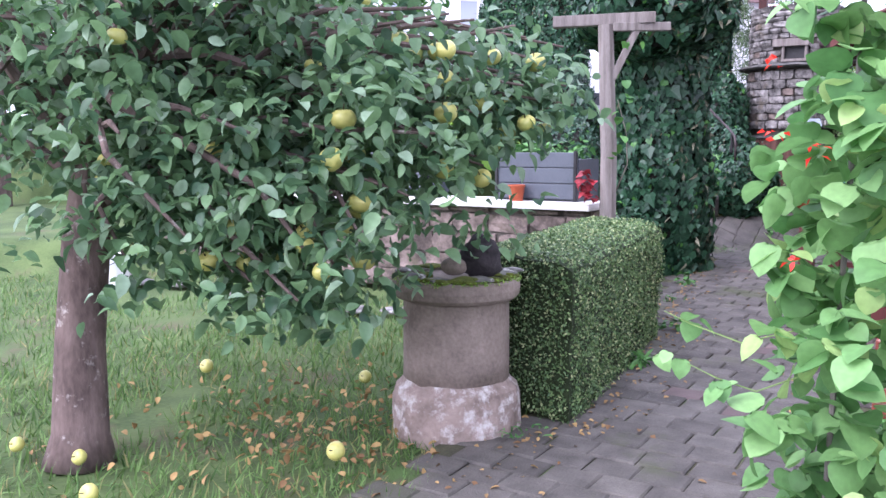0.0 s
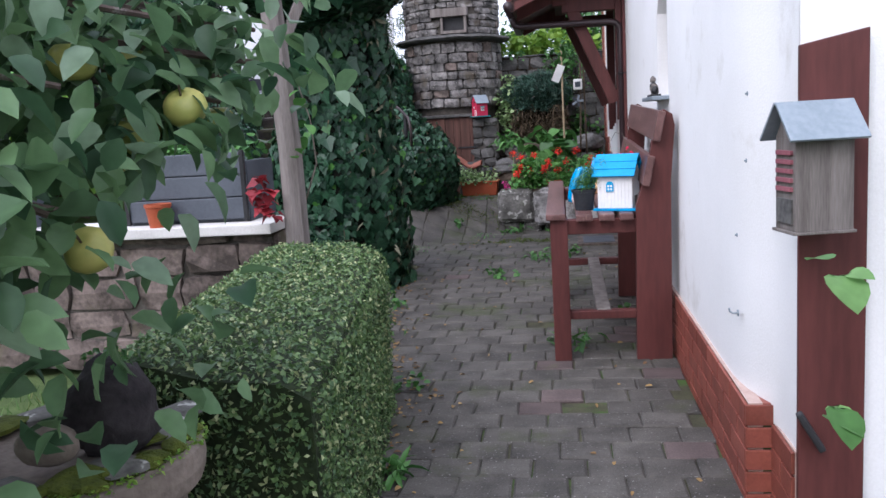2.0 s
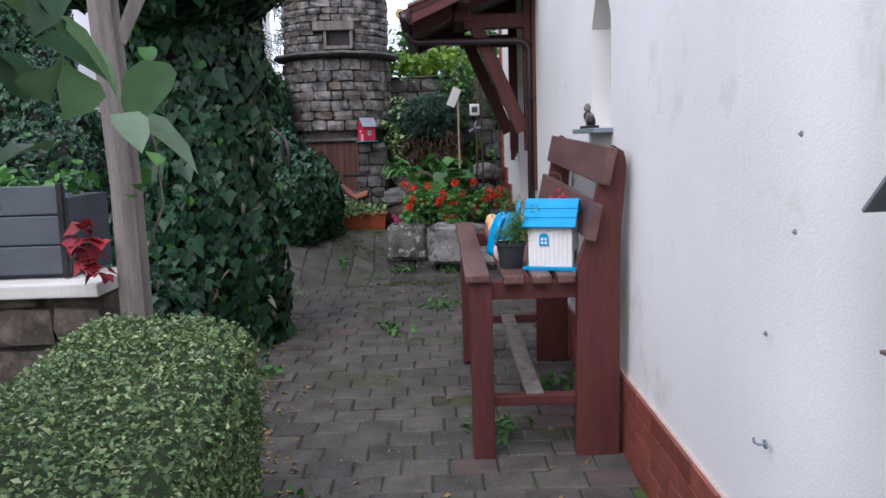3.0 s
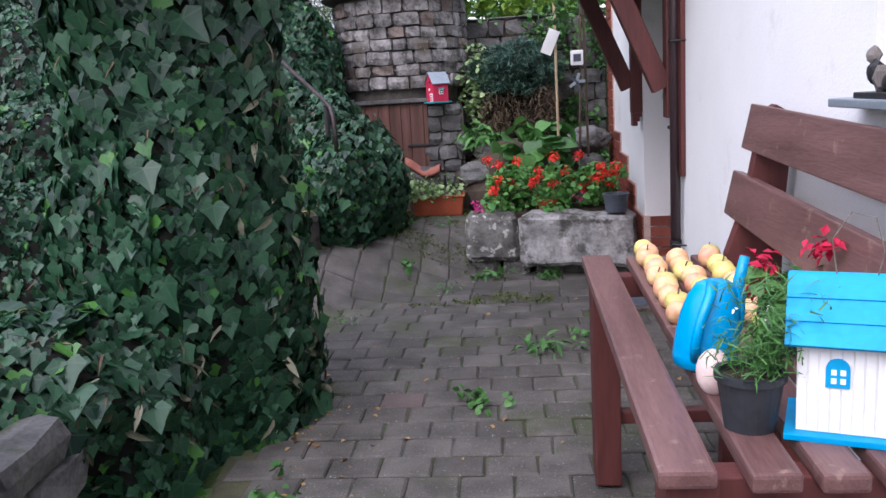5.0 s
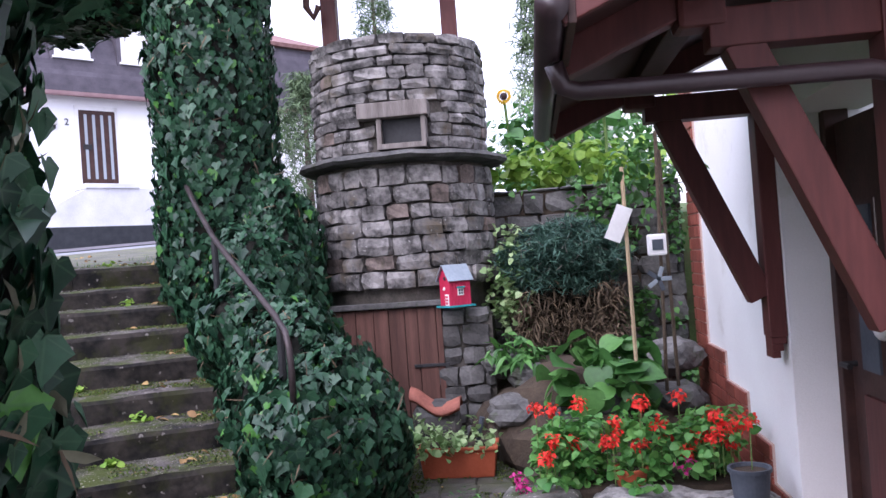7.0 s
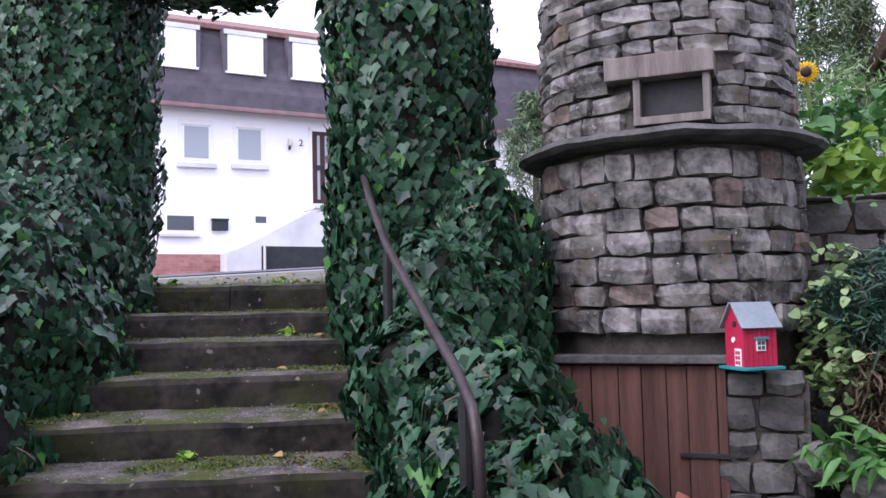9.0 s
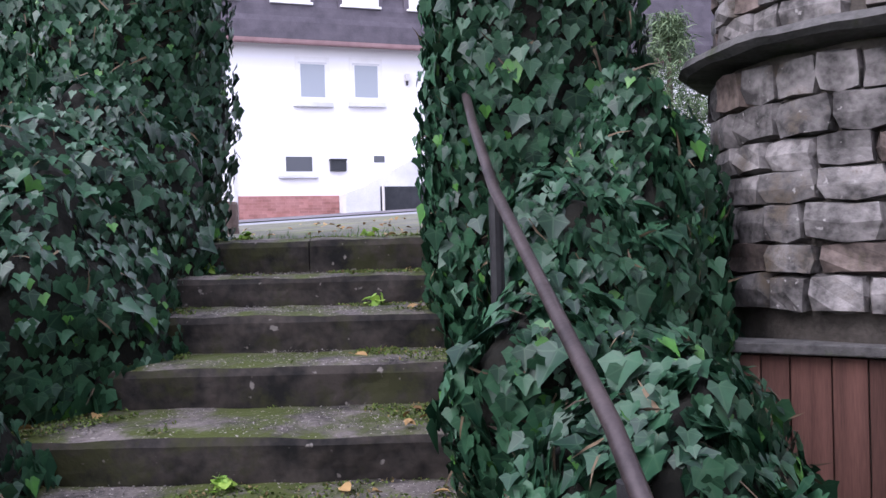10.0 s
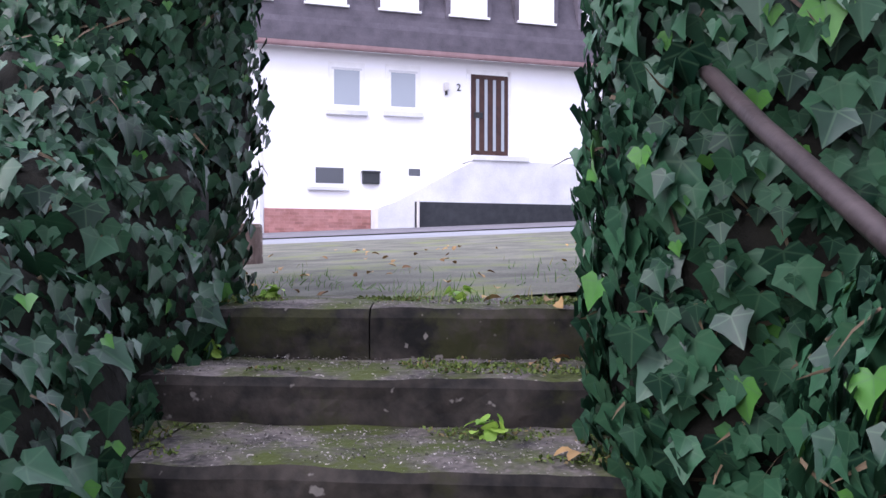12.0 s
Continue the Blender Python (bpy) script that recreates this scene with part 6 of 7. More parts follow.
clump("squash_leaves", "bright yellow-green leaves on top of the wall", "plant", (0.1, 11.6, 2.28), (0.75, 0.4, 0.22), 110, 0.09, HEART_LEAF, M_BRIGHT, 88, 0.1, 4, 0.1)
clump("bush", "tall green vegetable plants behind the wall", "bush", (0.3, 12.6, 2.5), (1.1, 0.5, 0.55), 140, 0.1, OVAL_LEAF, M_GREENERY, 90, 0.3, 7, 0.16)
clump("bush", "pale feathery bush behind the wall", "bush", (0.0, 13.5, 2.8), (0.9, 0.5, 0.6), 150, 0.09, BLADE, M_PALELEAF, 92, -0.3, 12, 0.16)
clump("climber", "thin climbing plant on a stake", "plant", (0.45, 10.6, 2.1), (0.2, 0.2, 0.45), 50, 0.06, OVAL_LEAF, M_GREENERY, 94, 0.6, 5, 0.08)
clump("climber", "creeper hanging from the porch beam", "plant", (0.3, 8.9, 1.95), (0.22, 0.12, 0.14), 10, 0.07, OVAL_LEAF, M_GREENERY, 95, 0.8, 3, 0.05)
for x0, y0, x1, z0, z1, mt in ((0.255, 9.62, 0.25, 0.4, 2.09, M_PALEWOOD), (0.43, 9.85, 0.48, 0.4, 2.3, M_TWIG), (0.52, 9.9, 0.5, 0.4, 2.2, M_TWIG)):
    st = thing("plant_stake", "thin wooden stake among the plants", "stake", (x0, y0, z0))
    under(st, "stick", tube([(x0, y0, z0), (x1, y0, z1)], 0.011, 7), mt)
flag = thing("garden_tag", "white plastic plant tag on a stake", "tag", (0.21, 9.6, 1.74))
under(flag, "sheet", beam((0.25, 9.58, 1.87), (0.17, 9.6, 1.69), 0.09, 0.006, 0.001, (0, 1, 0.2)), M_WHITE)
flag = thing("garden_lantern", "small white and grey hanging lantern on a stake", "lantern", (0.43, 9.75, 1.6))
under(flag, "body", box(0.38, 0.48, 9.72, 9.80, 1.59, 1.71, 0.01), M_WHITE)
under(flag, "glass", box(0.40, 0.46, 9.715, 9.722, 1.62, 1.68), M_GREYPOT)
wm = thing("pinwheel", "small blue-green garden pinwheel", "ornament", (0.42, 9.7, 1.46))
for k in range(5):
    bm = box(0, 0.07, -0.003, 0.003, -0.012, 0.012, 0.002)
    part("vane", bm, M_GREYPOT if k % 2 else M_ZINC, wm).rotation_euler = (0, k * math.tau / 5, 0)


def sunflower(x, y, z0, z1, r):
    root = thing("sunflower", "tall sunflower with yellow bloom", "sunflower", (x, y, z0), "sunflowers")
    under(root, "stem", tube([(x, y, z0), (x + 0.03, y, (z0 + z1) / 2), (x, y - 0.03, z1)], 0.014, 7), M_STEM)
    under(root, "disc", lump(x, y - 0.06, z1, r * 0.5, 0.02, r * 0.5, 2, 0.05), M_DARKWOOD)
    tv, tf = SMALL_LEAF
    V, F = [], []
    for a in np.linspace(0, math.tau, 22, endpoint=False):
        base = len(V)
        for px, py, pz in tv:
            V.append((x + (r * 0.45 + py * r * 0.7) * math.cos(a) - px * r * 0.5 * math.sin(a), y - 0.06 - pz * 0.1, z1 + (r * 0.45 + py * r * 0.7) * math.sin(a) + px * r * 0.5 * math.cos(a)))
        F += [tuple(base + i for i in f) for f in tf]
    ob = obj("petals", V, F, M_YELLOWFLOWER, root)
    ob.location = -Vector(root.location)
    cluster_leaves("leaves", [(x + 0.05, y, z1 - 0.3), (x - 0.06, y, z1 - 0.5), (x + 0.04, y, z1 - 0.75)], 2, 0.06, 0.15, HEART_LEAF, M_GREENERY, root, 97)


sunflower(-0.42, 12.4, 2.0, 3.05, 0.07)
sunflower(0.38, 12.0, 2.0, 3.1, 0.07)
sunflower(0.75, 12.8, 2.0, 3.3, 0.07)

# ---- roof posts and pots on the tower ----
well = thing("tower_canopy", "brown timber posts carrying a small roof on the tower", "canopy", (TC.x, TC.y, 3.1))
for x in (-1.60, -0.74):
    under(well, "post", box(x - 0.055, x + 0.055, TC.y - 0.1, TC.y + 0.0, 3.0, 3.85, 0.006), M_REDWOOD)
under(well, "roof", box(-1.95, -0.4, TC.y - 0.6, TC.y + 0.6, 3.85, 3.93, 0.02), M_ROOFTILE)
under(well, "chain", tube([(-1.72, TC.y - 0.2, 3.85), (-1.73, TC.y - 0.2, 3.5), (-1.68, TC.y - 0.2, 3.42), (-1.64, TC.y - 0.2, 3.5)], 0.025, 8), M_DARKWOOD)
tp2 = pot("flower_pot", -1.17, 10.75, 3.08, 0.2, 0.1, M_DARKPOT, "dark bowl on top of the tower")
tp3 = thing("geranium", "red geranium on top of the tower", "flowers", (-1.45, 10.75, 3.1))
cluster_leaves("bloom", [(-1.42, 10.7, 3.18), (-1.48, 10.72, 3.17), (-1.38, 10.75, 3.2)], 24, 0.04, 0.03, SMALL_LEAF, M_REDFLOWER, tp3, 99)

# ---- distance: trees, neighbour's gable, bushes ----
def conifer(x, y, z0, h, r, seed):
    root = thing("conifer", "tall dark green pine in the distance", "tree", (x, y, z0), "distant trees")
    under(root, "trunk", tube([(x, y, z0), (x, y, z0 + h * 0.5), (x, y, z0 + h)], [0.16, 0.1, 0.02], 8), M_BARK)
    rng = np.random.default_rng(seed)
    cs = []
    for k in range(330):
        t = rng.random() ** 0.75
        lay = math.floor(t * 11) / 11
        rr = r * (1 - lay) ** 0.6 * (0.35 + 0.65 * rng.random()) * (0.8 + 0.4 * noise.noise(Vector((lay * 9, seed, 0))))
        an = rng.uniform(0, math.tau)
        cs.append((x + rr * math.cos(an), y + rr * math.sin(an), z0 + h * (0.12 + 0.88 * t) - 0.25 * rr))
    cluster_leaves("crown", cs, 20, 0.25, 0.3, BLADE, M_CONIFER, root, seed + 1, 0.3)


def broadleaf(x, y, z0, h, r, seed, material=None):
    root = thing("tree", "leafy green tree in the distance", "tree", (x, y, z0), "distant trees")
    under(root, "trunk", tube([(x, y, z0), (x + 0.1, y, z0 + h * 0.35), (x, y, z0 + h * 0.7)], [0.2, 0.15, 0.06], 9), M_BARK)
    rng = np.random.default_rng(seed)
    cs = []
    for k in range(8):
        c = Vector((x + rng.normal(0, r * 0.5), y + rng.normal(0, r * 0.5), z0 + h * rng.uniform(0.45, 0.9)))
        under(root, "limb", tube([(x, y, z0 + h * 0.35), c], [0.07, 0.03], 6), M_BARK)
        for j in range(55):
            d = Vector(rng.normal(0, 1, 3)).normalized() * r * 0.55 * rng.random() ** 0.4
            cs.append(c + d)
    cluster_leaves("crown", cs, 9, 0.25, 0.16, OVAL_LEAF, material or M_GREENERY, root, seed + 1, 0.3)


conifer(0.3, 24.3, 2.0, 6.6, 1.5, 103)
conifer(1.2, 26.0, 2.0, 6.0, 1.5, 104)
conifer(-4.7, 31.0, 2.0, 9.6, 1.7, 105)
conifer(-6.6, 29.0, 2.0, 5.4, 2.1, 106)
broadleaf(2.2, 15.5, 1.9, 4.0, 1.3, 111, M_BRIGHT)
broadleaf(-9.5, 9.5, 0.0, 4.6, 1.7, 113)
broadleaf(-8.0, 6.6, 0.0, 3.0, 1.2, 115, M_BRIGHT)
broadleaf(-12.0, 5.5, 0.0, 4.8, 1.8, 117)
broadleaf(-6.3, 8.5, 0.0, 2.2, 1.0, 119)
broadleaf(-5.0, 7.0, 0.0, 1.9, 0.8, 121, M_BRIGHT)
nb = thing("neighbour_house", "white gabled neighbouring house", "house", (4.5, 24, 2))
bm = bmesh.new()
pr = [(1.7, 1.5), (11.0, 1.5), (11.0, 6.4), (6.2, 11.2), (1.7, 6.4)]
r0 = [bm.verts.new((x, 22.0, z)) for x, z in pr]
r1 = [bm.verts.new((x, 30.0, z)) for x, z in pr]
bm.faces.new(r0)
bm.faces.new(r1[::-1])
for k in range(5):
    q = (k + 1) % 5
    bm.faces.new((r0[k], r1[k], r1[q], r0[q]))
under(nb, "wall", bm, M_RENDER)
under(nb, "roof", beam((6.2, 26, 11.4), (1.4, 26, 6.2), 8.6, 0.16, 0.01), M_ROOFTILE)
under(nb, "window", box(2.7, 3.6, 21.95, 22.0, 4.6, 5.8, 0.01), M_PANE)

# ---- masonry, tiles and paving, piece by piece ----
def stone_mesh(seed):
    bm = bmesh.new()
    bmesh.ops.create_cube(bm, size=1.0)
    bmesh.ops.subdivide_edges(bm, edges=bm.edges[:], cuts=1, use_grid_fill=True)
    rng = random.Random(seed)
    for v in bm.verts:
        edge = sum(1 for q in v.co if abs(q) > 0.49)
        if edge == 3:
            v.co *= 0.86 + 0.1 * rng.random()
        elif edge == 2:
            v.co *= 0.94 + 0.07 * rng.random()
        else:
            v.co *= 1.02 + 0.1 * rng.random()
        v.co += Vector((rng.uniform(-0.05, 0.05), rng.uniform(-0.08, 0.08), rng.uniform(-0.075, 0.075)))
    me = bpy.data.meshes.new("stone")
    bmesh.ops.recalc_face_normals(bm, faces=bm.faces)
    bm.to_mesh(me)
    bm.free()
    return me


STONES = {}
for mt in (M_STONE, M_STONEDARK, M_SANDSTONE):
    STONES[mt.name] = []
    for k in range(9):
        me = stone_mesh(k * 7 + 3)
        me.materials.append(mt)
        STONES[mt.name].append(me)


def stone(parent, c, size, turn, mt, rng, tilt=0.0):
    ob = new("stone", rng.choice(STONES[mt.name]))
    ob.parent = parent
    ob.location = Vector(c) - Vector(parent.location)
    ob.rotation_euler = (tilt, rng.uniform(-0.06, 0.06), turn)
    ob.scale = size
    return ob


rng = random.Random(5)
z = 0.35
row = 0
while z < 3.12:
    upper = z > 2.33
    h = rng.uniform(0.062, 0.09) if upper else rng.uniform(0.098, 0.128)
    if not upper and z + h > 2.31:
        h = 2.31 - z
    if h < 0.04:
        z = 2.385
        continue
    an = radians(-215) + rng.uniform(0, 0.2)
    while an < radians(35):
        w = rng.uniform(0.11, 0.25) if upper else rng.uniform(0.12, 0.24)
        da = w / 0.6
        mid = an + da / 2
        r = 0.565 + rng.uniform(-0.006, 0.012) - (0.012 if upper else 0)
        cx, cy = TC.x + r * math.cos(mid), TC.y + r * math.sin(mid)
        door_zone = z < 1.38 and -1.75 < cx < -0.55 and cy < TC.y
        win_zone = 2.36 < z < 2.64 and -1.25 < cx < -0.86 and cy < TC.y - 0.3
        if not door_zone and not win_zone:
            stone(tower, (cx, cy, z + h / 2), (w - 0.008, 0.12, h - 0.008), mid + math.pi / 2, M_STONE if rng.random() < 0.93 else M_SANDSTONE, rng)
        an += da
    z += h
    if z > 2.29 and z < 2.38:
        z = 2.385

# garden wall, pier, retaining wall
for (root, x0, x1, zs, z1, y, mt, hh, ww) in ((garden_wall, -6.6, -1.38, 0.0, 0.755, 4.10, M_SANDSTONE, (0.15, 0.2), (0.2, 0.42)),
                                           (pier, -0.88, -0.56, 0.3, 1.33, 10.37, M_STONEDARK, (0.1, 0.15), (0.14, 0.2)),
                                           (retaining, -0.6, 0.80, 0.3, 2.12, 11.03, M_STONEDARK, (0.11, 0.2), (0.14, 0.34))):
    z = zs
    while z < z1 - 0.03:
        h = min(rng.uniform(*hh), z1 - z)
        x = x0 - rng.uniform(0, 0.1)
        while x < x1 - 0.02:
            w = rng.uniform(*ww)
            w = min(w, x1 - x)
            if w > 0.05:
                stone(root, (x + w / 2, y + 0.05 + rng.uniform(-0.015, 0.02) * (2 if root is retaining else 1), z + h / 2), (w - 0.01, 0.16, h - 0.012), rng.uniform(-0.05, 0.05), mt, rng)
            x += w
        z += h
z = 0.0
while z < 0.72:
    h = min(rng.uniform(0.15, 0.2), 0.755 - z)
    stone(garden_wall, (-1.42, 4.26, z + h / 2), (0.12, 0.3, h - 0.012), 0.0, M_SANDSTONE, rng)
    z += h


# the garden wall's return beside the path, low and ending in the ivy
under(garden_wall, "core", box(-1.90, -1.71, 4.42, 5.3, -0.02, 0.4), M_MORTAR)
z = 0.0
while z < 0.4:
    h = min(rng.uniform(0.13, 0.19), 0.47 - z)
    y = 4.4
    while y < 5.1:
        w = rng.uniform(0.2, 0.4)
        stone(garden_wall, (-1.70 + rng.uniform(-0.02, 0.02), y + w / 2, z + h / 2), (w - 0.012, 0.17, h - 0.012), math.pi / 2 + rng.uniform(-0.06, 0.06), M_STONEDARK, rng)
        y += w
    z += h


# plinth tiles
def tile_mesh(L, H, D, mt):
    bm = box(0, D, 0, L, 0, H, 0.003)
    me = bpy.data.meshes.new("tile")
    bmesh.ops.recalc_face_normals(bm, faces=bm.faces)
    bm.to_mesh(me)
    bm.free()
    me.materials.append(mt)
    return me


plinth = thing("house_plinth", "red-brown clinker tile plinth along the house", "plinth", (WX, 5.0, 0), kind="structure")
TILE = tile_mesh(0.24, 0.068, 0.012, M_TILE)


def tiles(y0, y1, z0, z1, x):
    under(plinth, "grout", box(x + 0.004, x + 0.05, y0, y1, z0, z1), M_GROUT)
    r = 0
    z = z1 - 0.072
    while z > z0 - 0.06:
        y = y0 - (0.12 if r % 2 else 0)
        while y < y1 - 0.01:
            a, b = max(y, y0), min(y + 0.24, y1)
            ob = new("tile", TILE)
            ob.parent = plinth
            ob.location = Vector((x - 0.008, a, z)) - Vector(plinth.location)
            ob.scale = (1, (b - a - 0.004) / 0.24, 1)
            y += 0.244
        z -= 0.0765
        r += 1


under(plinth, "coping", box(WX - 0.012, WX + 0.06, 2.414, 2.8, 0.325, 0.333), M_TILE)
tiles(2.412, 7.42, 0.0, 0.335, WX - 0.016)
tiles(2.16, 2.40, 0.0, 0.272, WX + 0.064)
tiles(8.60, 9.0, 0.0, 0.50, WX - 0.016)
tiles(9.0, 9.4, 0.2, 0.68, WX - 0.016)
tiles(9.4, 9.85, 0.3, 0.86, WX - 0.016)
tiles(9.85, 10.3, 0.3, 1.02, WX - 0.016)
tiles(10.3, 10.62, 0.3, 2.9, WX - 0.016)
for r in range(5):
    ob = new("tile", TILE)
    ob.parent = plinth
    ob.matrix_basis = Matrix.Translation(Vector((WX - 0.022, 2.412, 0.335 - 0.072 - 0.0765 * r)) - Vector(plinth.location)) @ pose(0, 0, 0, 0, 0, -90) @ Matrix.Diagonal((1.0, 0.36, 1, 1))
for r in range(6):
    for k in range(1):
        ob = new("tile", TILE)
        ob.parent = plinth
        ob.matrix_basis = Matrix.Translation(Vector((WX + 0.01, 8.615, 0.50 - 0.072 - 0.0765 * r)) - Vector(plinth.location)) @ pose(0, 0, 0, 0, 0, -90) @ Matrix.Diagonal((1, 0.95, 1, 1))


# paving blocks
def paver_mesh(seed, mt):
    rg = random.Random(seed)
    bm = bmesh.new()
    w, d = 0.0982, 0.0808
    c = 0.008

    def ring(i, z, j=0.0):
        return [bm.verts.new((sx * (w - i) + rg.uniform(-j, j), sy * (d - i) + rg.uniform(-j, j), z)) for sx, sy in ((-1, -1), (1, -1), (1, 1), (-1, 1))]
    r0, r1, r2 = ring(0, -0.03), ring(0.0, -0.006, 0.003), ring(c, 0.002, 0.002)
    for a, b in ((r0, r1), (r1, r2)):
        for k in range(4):
            bm.faces.new((a[k], a[(k + 1) % 4], b[(k + 1) % 4], b[k]))
    bm.faces.new(r2)
    me = bpy.data.meshes.new("paving_block")
    bm.to_mesh(me)
    bm.free()
    me.materials.append(mt)
    return me


GREY = [paver_mesh(k, M_PAVER) for k in range(5)]
RED = [paver_mesh(k + 9, M_PAVERRED) for k in range(5)]
rest_v, rest_f = [], []
y, row, made = -2.6, 0, 0
while y < 10.0:
    x0, x1 = left_edge(y) - 0.12, right_edge(y) - 0.03
    x = x0 + (0.1 if row % 2 else 0.0) + rng.uniform(-0.01, 0.01)
    while x < x1:
        if rng.random() > 0.006 and not (0.33 < x < 0.76 and 7.62 < y < 8.22):
            zz = ground_z(x, y) + rng.uniform(-0.004, 0.003)
            red = rng.random() < (0.12 if (x > 0.0 and y < 4.5) else 0.02)
            me = rng.choice(RED if red else GREY)
            if 1.9 < y < 7.4 and x > left_edge(y) - 0.02 and made < 300:
                ob = new("paving_block", me)
                ob.parent = yard_bed
                ob.location = (x, y, zz)
                ob.rotation_euler = (rng.uniform(-0.02, 0.02), rng.uniform(-0.02, 0.02), rng.uniform(-0.02, 0.02))
                made += 1
            else:
                base = len(rest_v)
                rest_v += [(x + v.co.x, y + v.co.y, ground_z(x + v.co.x, y + v.co.y) - ground_z(x, y) + zz + v.co.z) for v in me.vertices]
                rest_f += [tuple(base + i for i in p.vertices) for p in me.polygons]
        x += 0.2 + rng.uniform(-0.004, 0.006)
    y += 0.165
    row += 1
M_PAVERREST = surface("grey_concrete_paver_rest", (0.045, 0.041, 0.036), (0.102, 0.093, 0.082), 7, 0.8, 0.7, 110, vary=0.22, island=True, stain=(0.055, 0.062, 0.03), stain_amount=0.28, stain_scale=1.3)
ob = obj("paving_blocks", rest_v, rest_f, M_PAVERREST, yard_bed)
ob["kind"] = "stuff"

# moss patches where the paving climbs to the stairs
M_STEPMOSS = leafmat("olive_moss", (0.03, 0.05, 0.008), (0.1, 0.14, 0.025), 0.9, 0.15, (0.13, 0.1, 0.04), 0.12)
rg = np.random.default_rng(190)
N = 26000
pp = np.stack([rg.uniform(-2.0, 0.1, N), rg.uniform(7.9, 10.1, N), np.zeros(N)], 1)
kk = np.array([noise.noise(Vector((a * 2.2, b * 2.2, 7.0))) + 0.3 * noise.noise(Vector((a * 9, b * 9, 3.0))) > 0.34 - 0.24 * (b - 7.9) + 0.1 * max(0.0, a + 0.6) for a, b in pp[:, :2]])
pp = pp[kk]
pp[:, 2] = [ground_z(a, b) + 0.003 for a, b in pp[:, :2]]
tagged(foliage("moss_patch", pp, np.tile([0, 0, 1.0], (len(pp), 1)), 0.018, SMALL_LEAF, M_STEPMOSS, None, 0.7, -0.4, 191), "moss and small grass between the old blocks", "moss", kind="stuff")

# weeds and litter in the joints
rg = np.random.default_rng(200)
spots = [(-0.45, 2.6), (-0.62, 3.6), (-0.85, 4.6), (-1.0, 5.4), (0.05, 6.9), (0.3, 7.2), (-0.6, 8.3), (-0.9, 8.5), (-0.35, 8.65), (0.1, 8.6), (-1.2, 7.6), (-0.3, 6.2), (0.25, 4.3), (0.6, 5.0), (-0.7, 9.2), (-1.05, 9.1), (0.9, 2.0), (0.75, 1.7), (-0.5, 1.15)]
for k, (wx, wy) in enumerate(spots):
    root = thing("weed", "small green weed in the paving joints", "weed", (wx, wy, ground_z(wx, wy)), "weeds")
    cs = [(wx + rg.normal(0, 0.06), wy + rg.normal(0, 0.06), ground_z(wx, wy) + 0.02 + 0.03 * rg.random()) for j in range(9)]
    cluster_leaves("leaves", cs, 4, 0.04, 0.035 if k % 4 else 0.09, HEART_LEAF if k % 2 else LONG_LEAF, M_GREENERY, root, 210 + k, -0.1)
N = 500
pp = np.stack([rg.uniform(-1.2, 0.7, N), rg.uniform(0.5, 9.5, N), np.zeros(N)], 1)
edge = np.array([left_edge(v) for v in pp[:, 1]])
pp[:, 0] = np.where(rg.random(N) < 0.7, edge + np.abs(rg.normal(0, 0.12, N)), pp[:, 0])
pp[:, 2] = [ground_z(a, b) + 0.006 for a, b in pp[:, :2]]
tagged(foliage("leaf_litter", pp, np.tile([0, 0, 1.0], (N, 1)), 0.03, OVAL_LEAF, M_DEADLEAF, None, 0.25, 0, 220), "dry leaf litter along the path edge", "leaves", kind="stuff")
# moss and leaves on the stairs and landing
pp, nn = [], []
for z, a in zip(STEP_Z, STEP_A):
    for k in range(10):
        p = ST_U * (a + rg.uniform(0.05, 0.3)) + ST_E * (rg.choice([1.15, 2.4]) + rg.normal(0, 0.12))
        pp.append((p.x, p.y, z + 0.012))
for k in range(60):
    p = ST_U * (11.2 + rg.random() ** 1.5 * 5) + ST_E * (1.7 + rg.normal(0, 0.6))
    pp.append((p.x, p.y, terrace_z(p.x, p.y) + 0.005))
tagged(foliage("stair_leaves", np.array(pp), np.tile([0, 0, 1.0], (len(pp), 1)), 0.05, OVAL_LEAF, M_DEADLEAF, None, 0.25, 0, 221), "fallen leaves on steps and landing", "leaves", kind="stuff")
lg = []
for k in range(2600):
    p = ST_U * (11.05 + abs(rg.normal(0, 0.9))) + ST_E * rg.uniform(0.2, 3.4)
    if noise.noise(Vector((p.x * 2.5, p.y * 2.5, 11.0))) + 0.25 * (abs((p.dot(ST_E)) - 1.9)) > 0.12:
        lg.append((p.x, p.y, terrace_z(p.x, p.y) - 0.012))
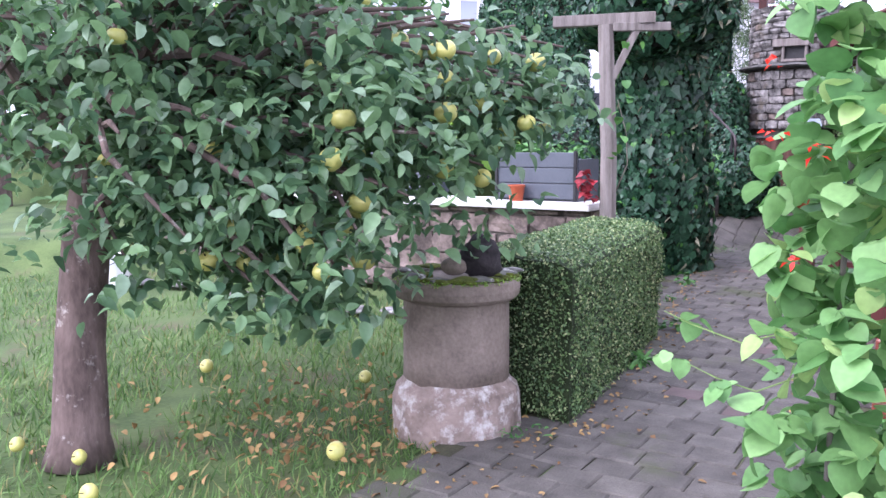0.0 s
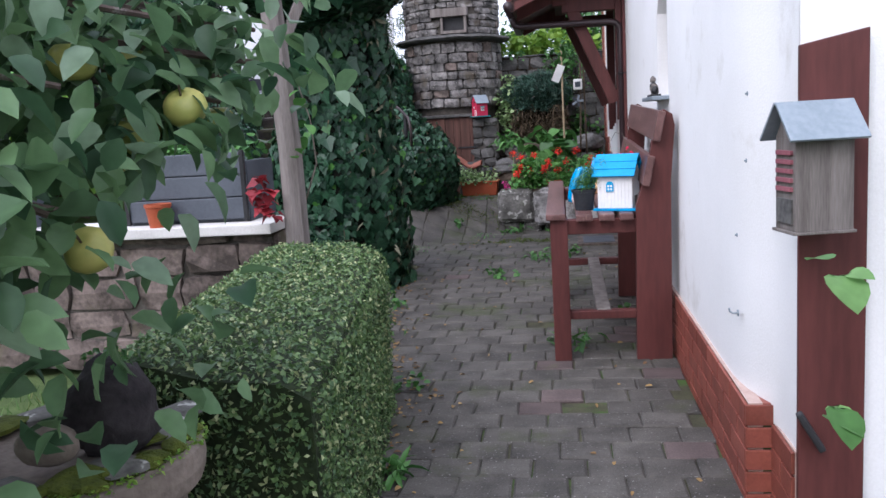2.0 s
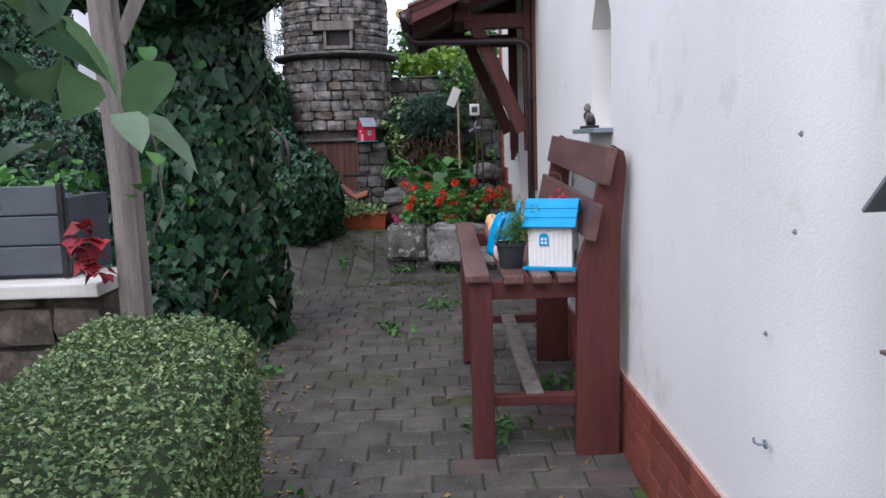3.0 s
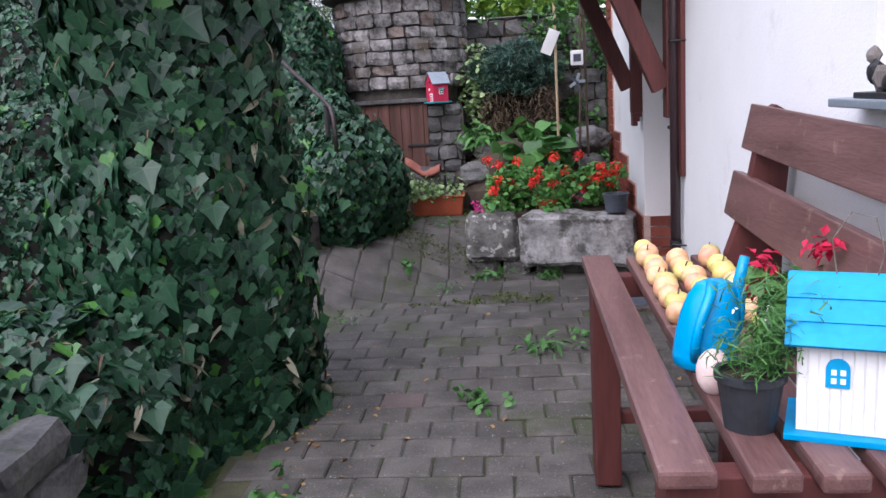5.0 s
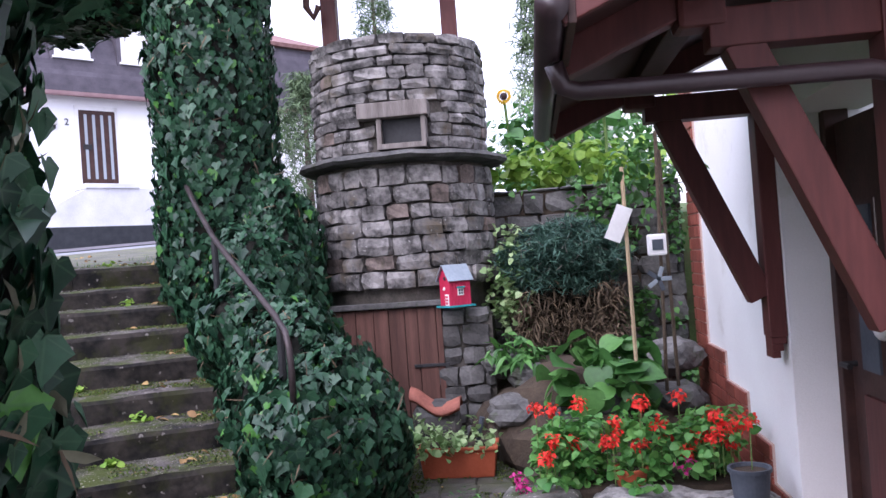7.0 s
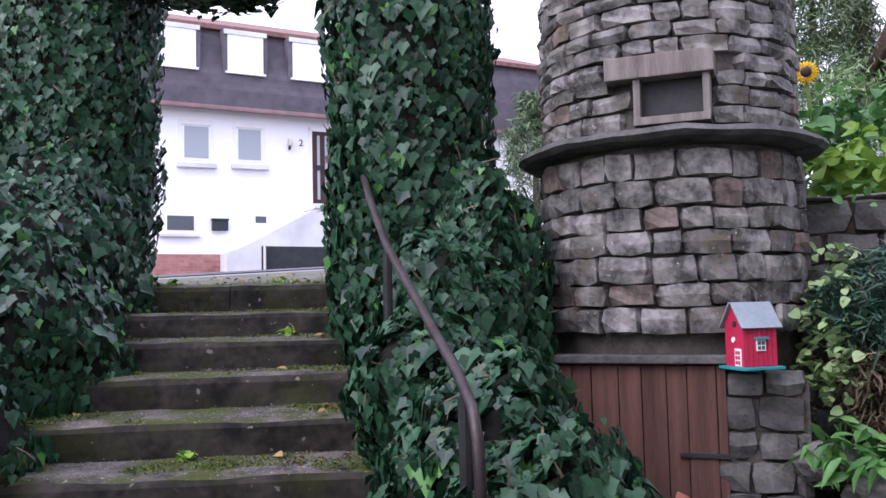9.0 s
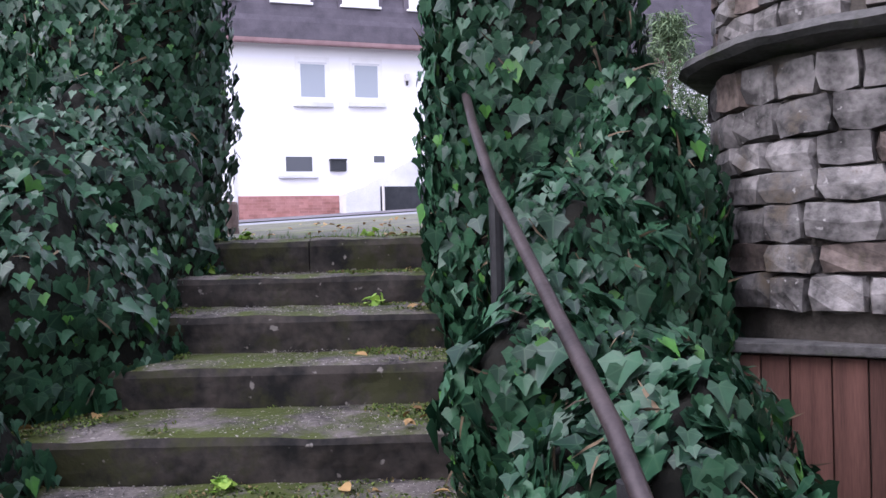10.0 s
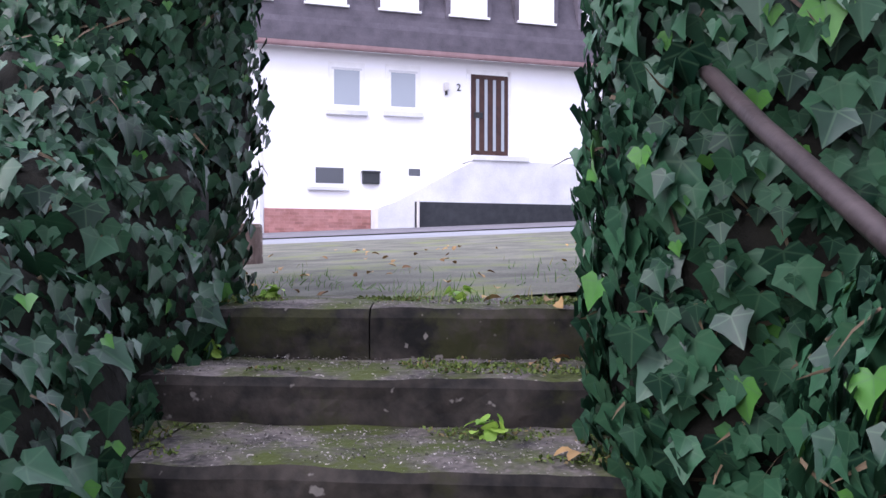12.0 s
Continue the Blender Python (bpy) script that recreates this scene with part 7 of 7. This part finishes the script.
tagged(foliage("landing_grass", np.array(lg), np.tile([0, -1.0, 0.1], (len(lg), 1)), 0.045, BLADE, M_GRASS, None, 1.2, -0.9, 223), "short grass and weeds on the landing", "grass", kind="stuff")
# small plants that have seeded themselves on the steps
for k, (i, e) in enumerate([(0, 1.5), (0, 2.1), (-2, 1.6), (-2, 2.05), (-3, 1.35), (-3, 2.2), (-4, 1.9), (1, 1.4), (2, 2.2)]):
    i = i % len(STEP_Z)
    p = ST_U * (STEP_A[i] + 0.3) + ST_E * e
    root = thing("weed", "small bright green seedling on a stone step", "weed", (p.x, p.y, STEP_Z[i]), "weeds")
    cluster_leaves("leaves", [(p.x + 0.02 * j - 0.03, p.y - 0.01 * j, STEP_Z[i] + 0.02) for j in range(4)], 4, 0.03, 0.034, HEART_LEAF, M_BRIGHT, root, 260 + k, -0.1)

# moss cushions and pale grit on the treads
M_GRIT = leafmat("pale_grit", (0.06, 0.055, 0.05), (0.27, 0.25, 0.235), 0.9, 0.0)
rg = np.random.default_rng(300)
moss, grit = [], []
for i, (z, a) in enumerate(zip(STEP_Z, STEP_A)):
    for k in range(5200):
        da, e = rg.uniform(0.03, 0.36), rg.uniform(0.9, 2.6)
        p = ST_U * (a + da) + ST_E * e
        n1 = noise.noise(Vector((p.x * 3.1, p.y * 3.1, i * 2.0)))
        if n1 + 0.5 * abs(e - 1.75) + 0.25 * noise.noise(Vector((p.x * 14, p.y * 14, 1.0))) > 0.27:
            moss.append((p.x, p.y, z + 0.002))
        elif n1 < -0.02 and k % 3 == 0:
            grit.append((p.x, p.y, z + 0.003))
tagged(foliage("step_moss", np.array(moss), np.tile([0, 0, 1.0], (len(moss), 1)), 0.013, SMALL_LEAF, M_STEPMOSS, None, 0.8, -0.6, 301), "green moss cushions on the stone treads", "moss", kind="stuff")
tagged(foliage("grit", np.array(grit), np.tile([0, 0, 1.0], (len(grit), 1)), 0.0075, SMALL_LEAF, M_GRIT, None, 0.6, 0, 302), "pale grit scattered on the stone treads", "grit", kind="stuff")
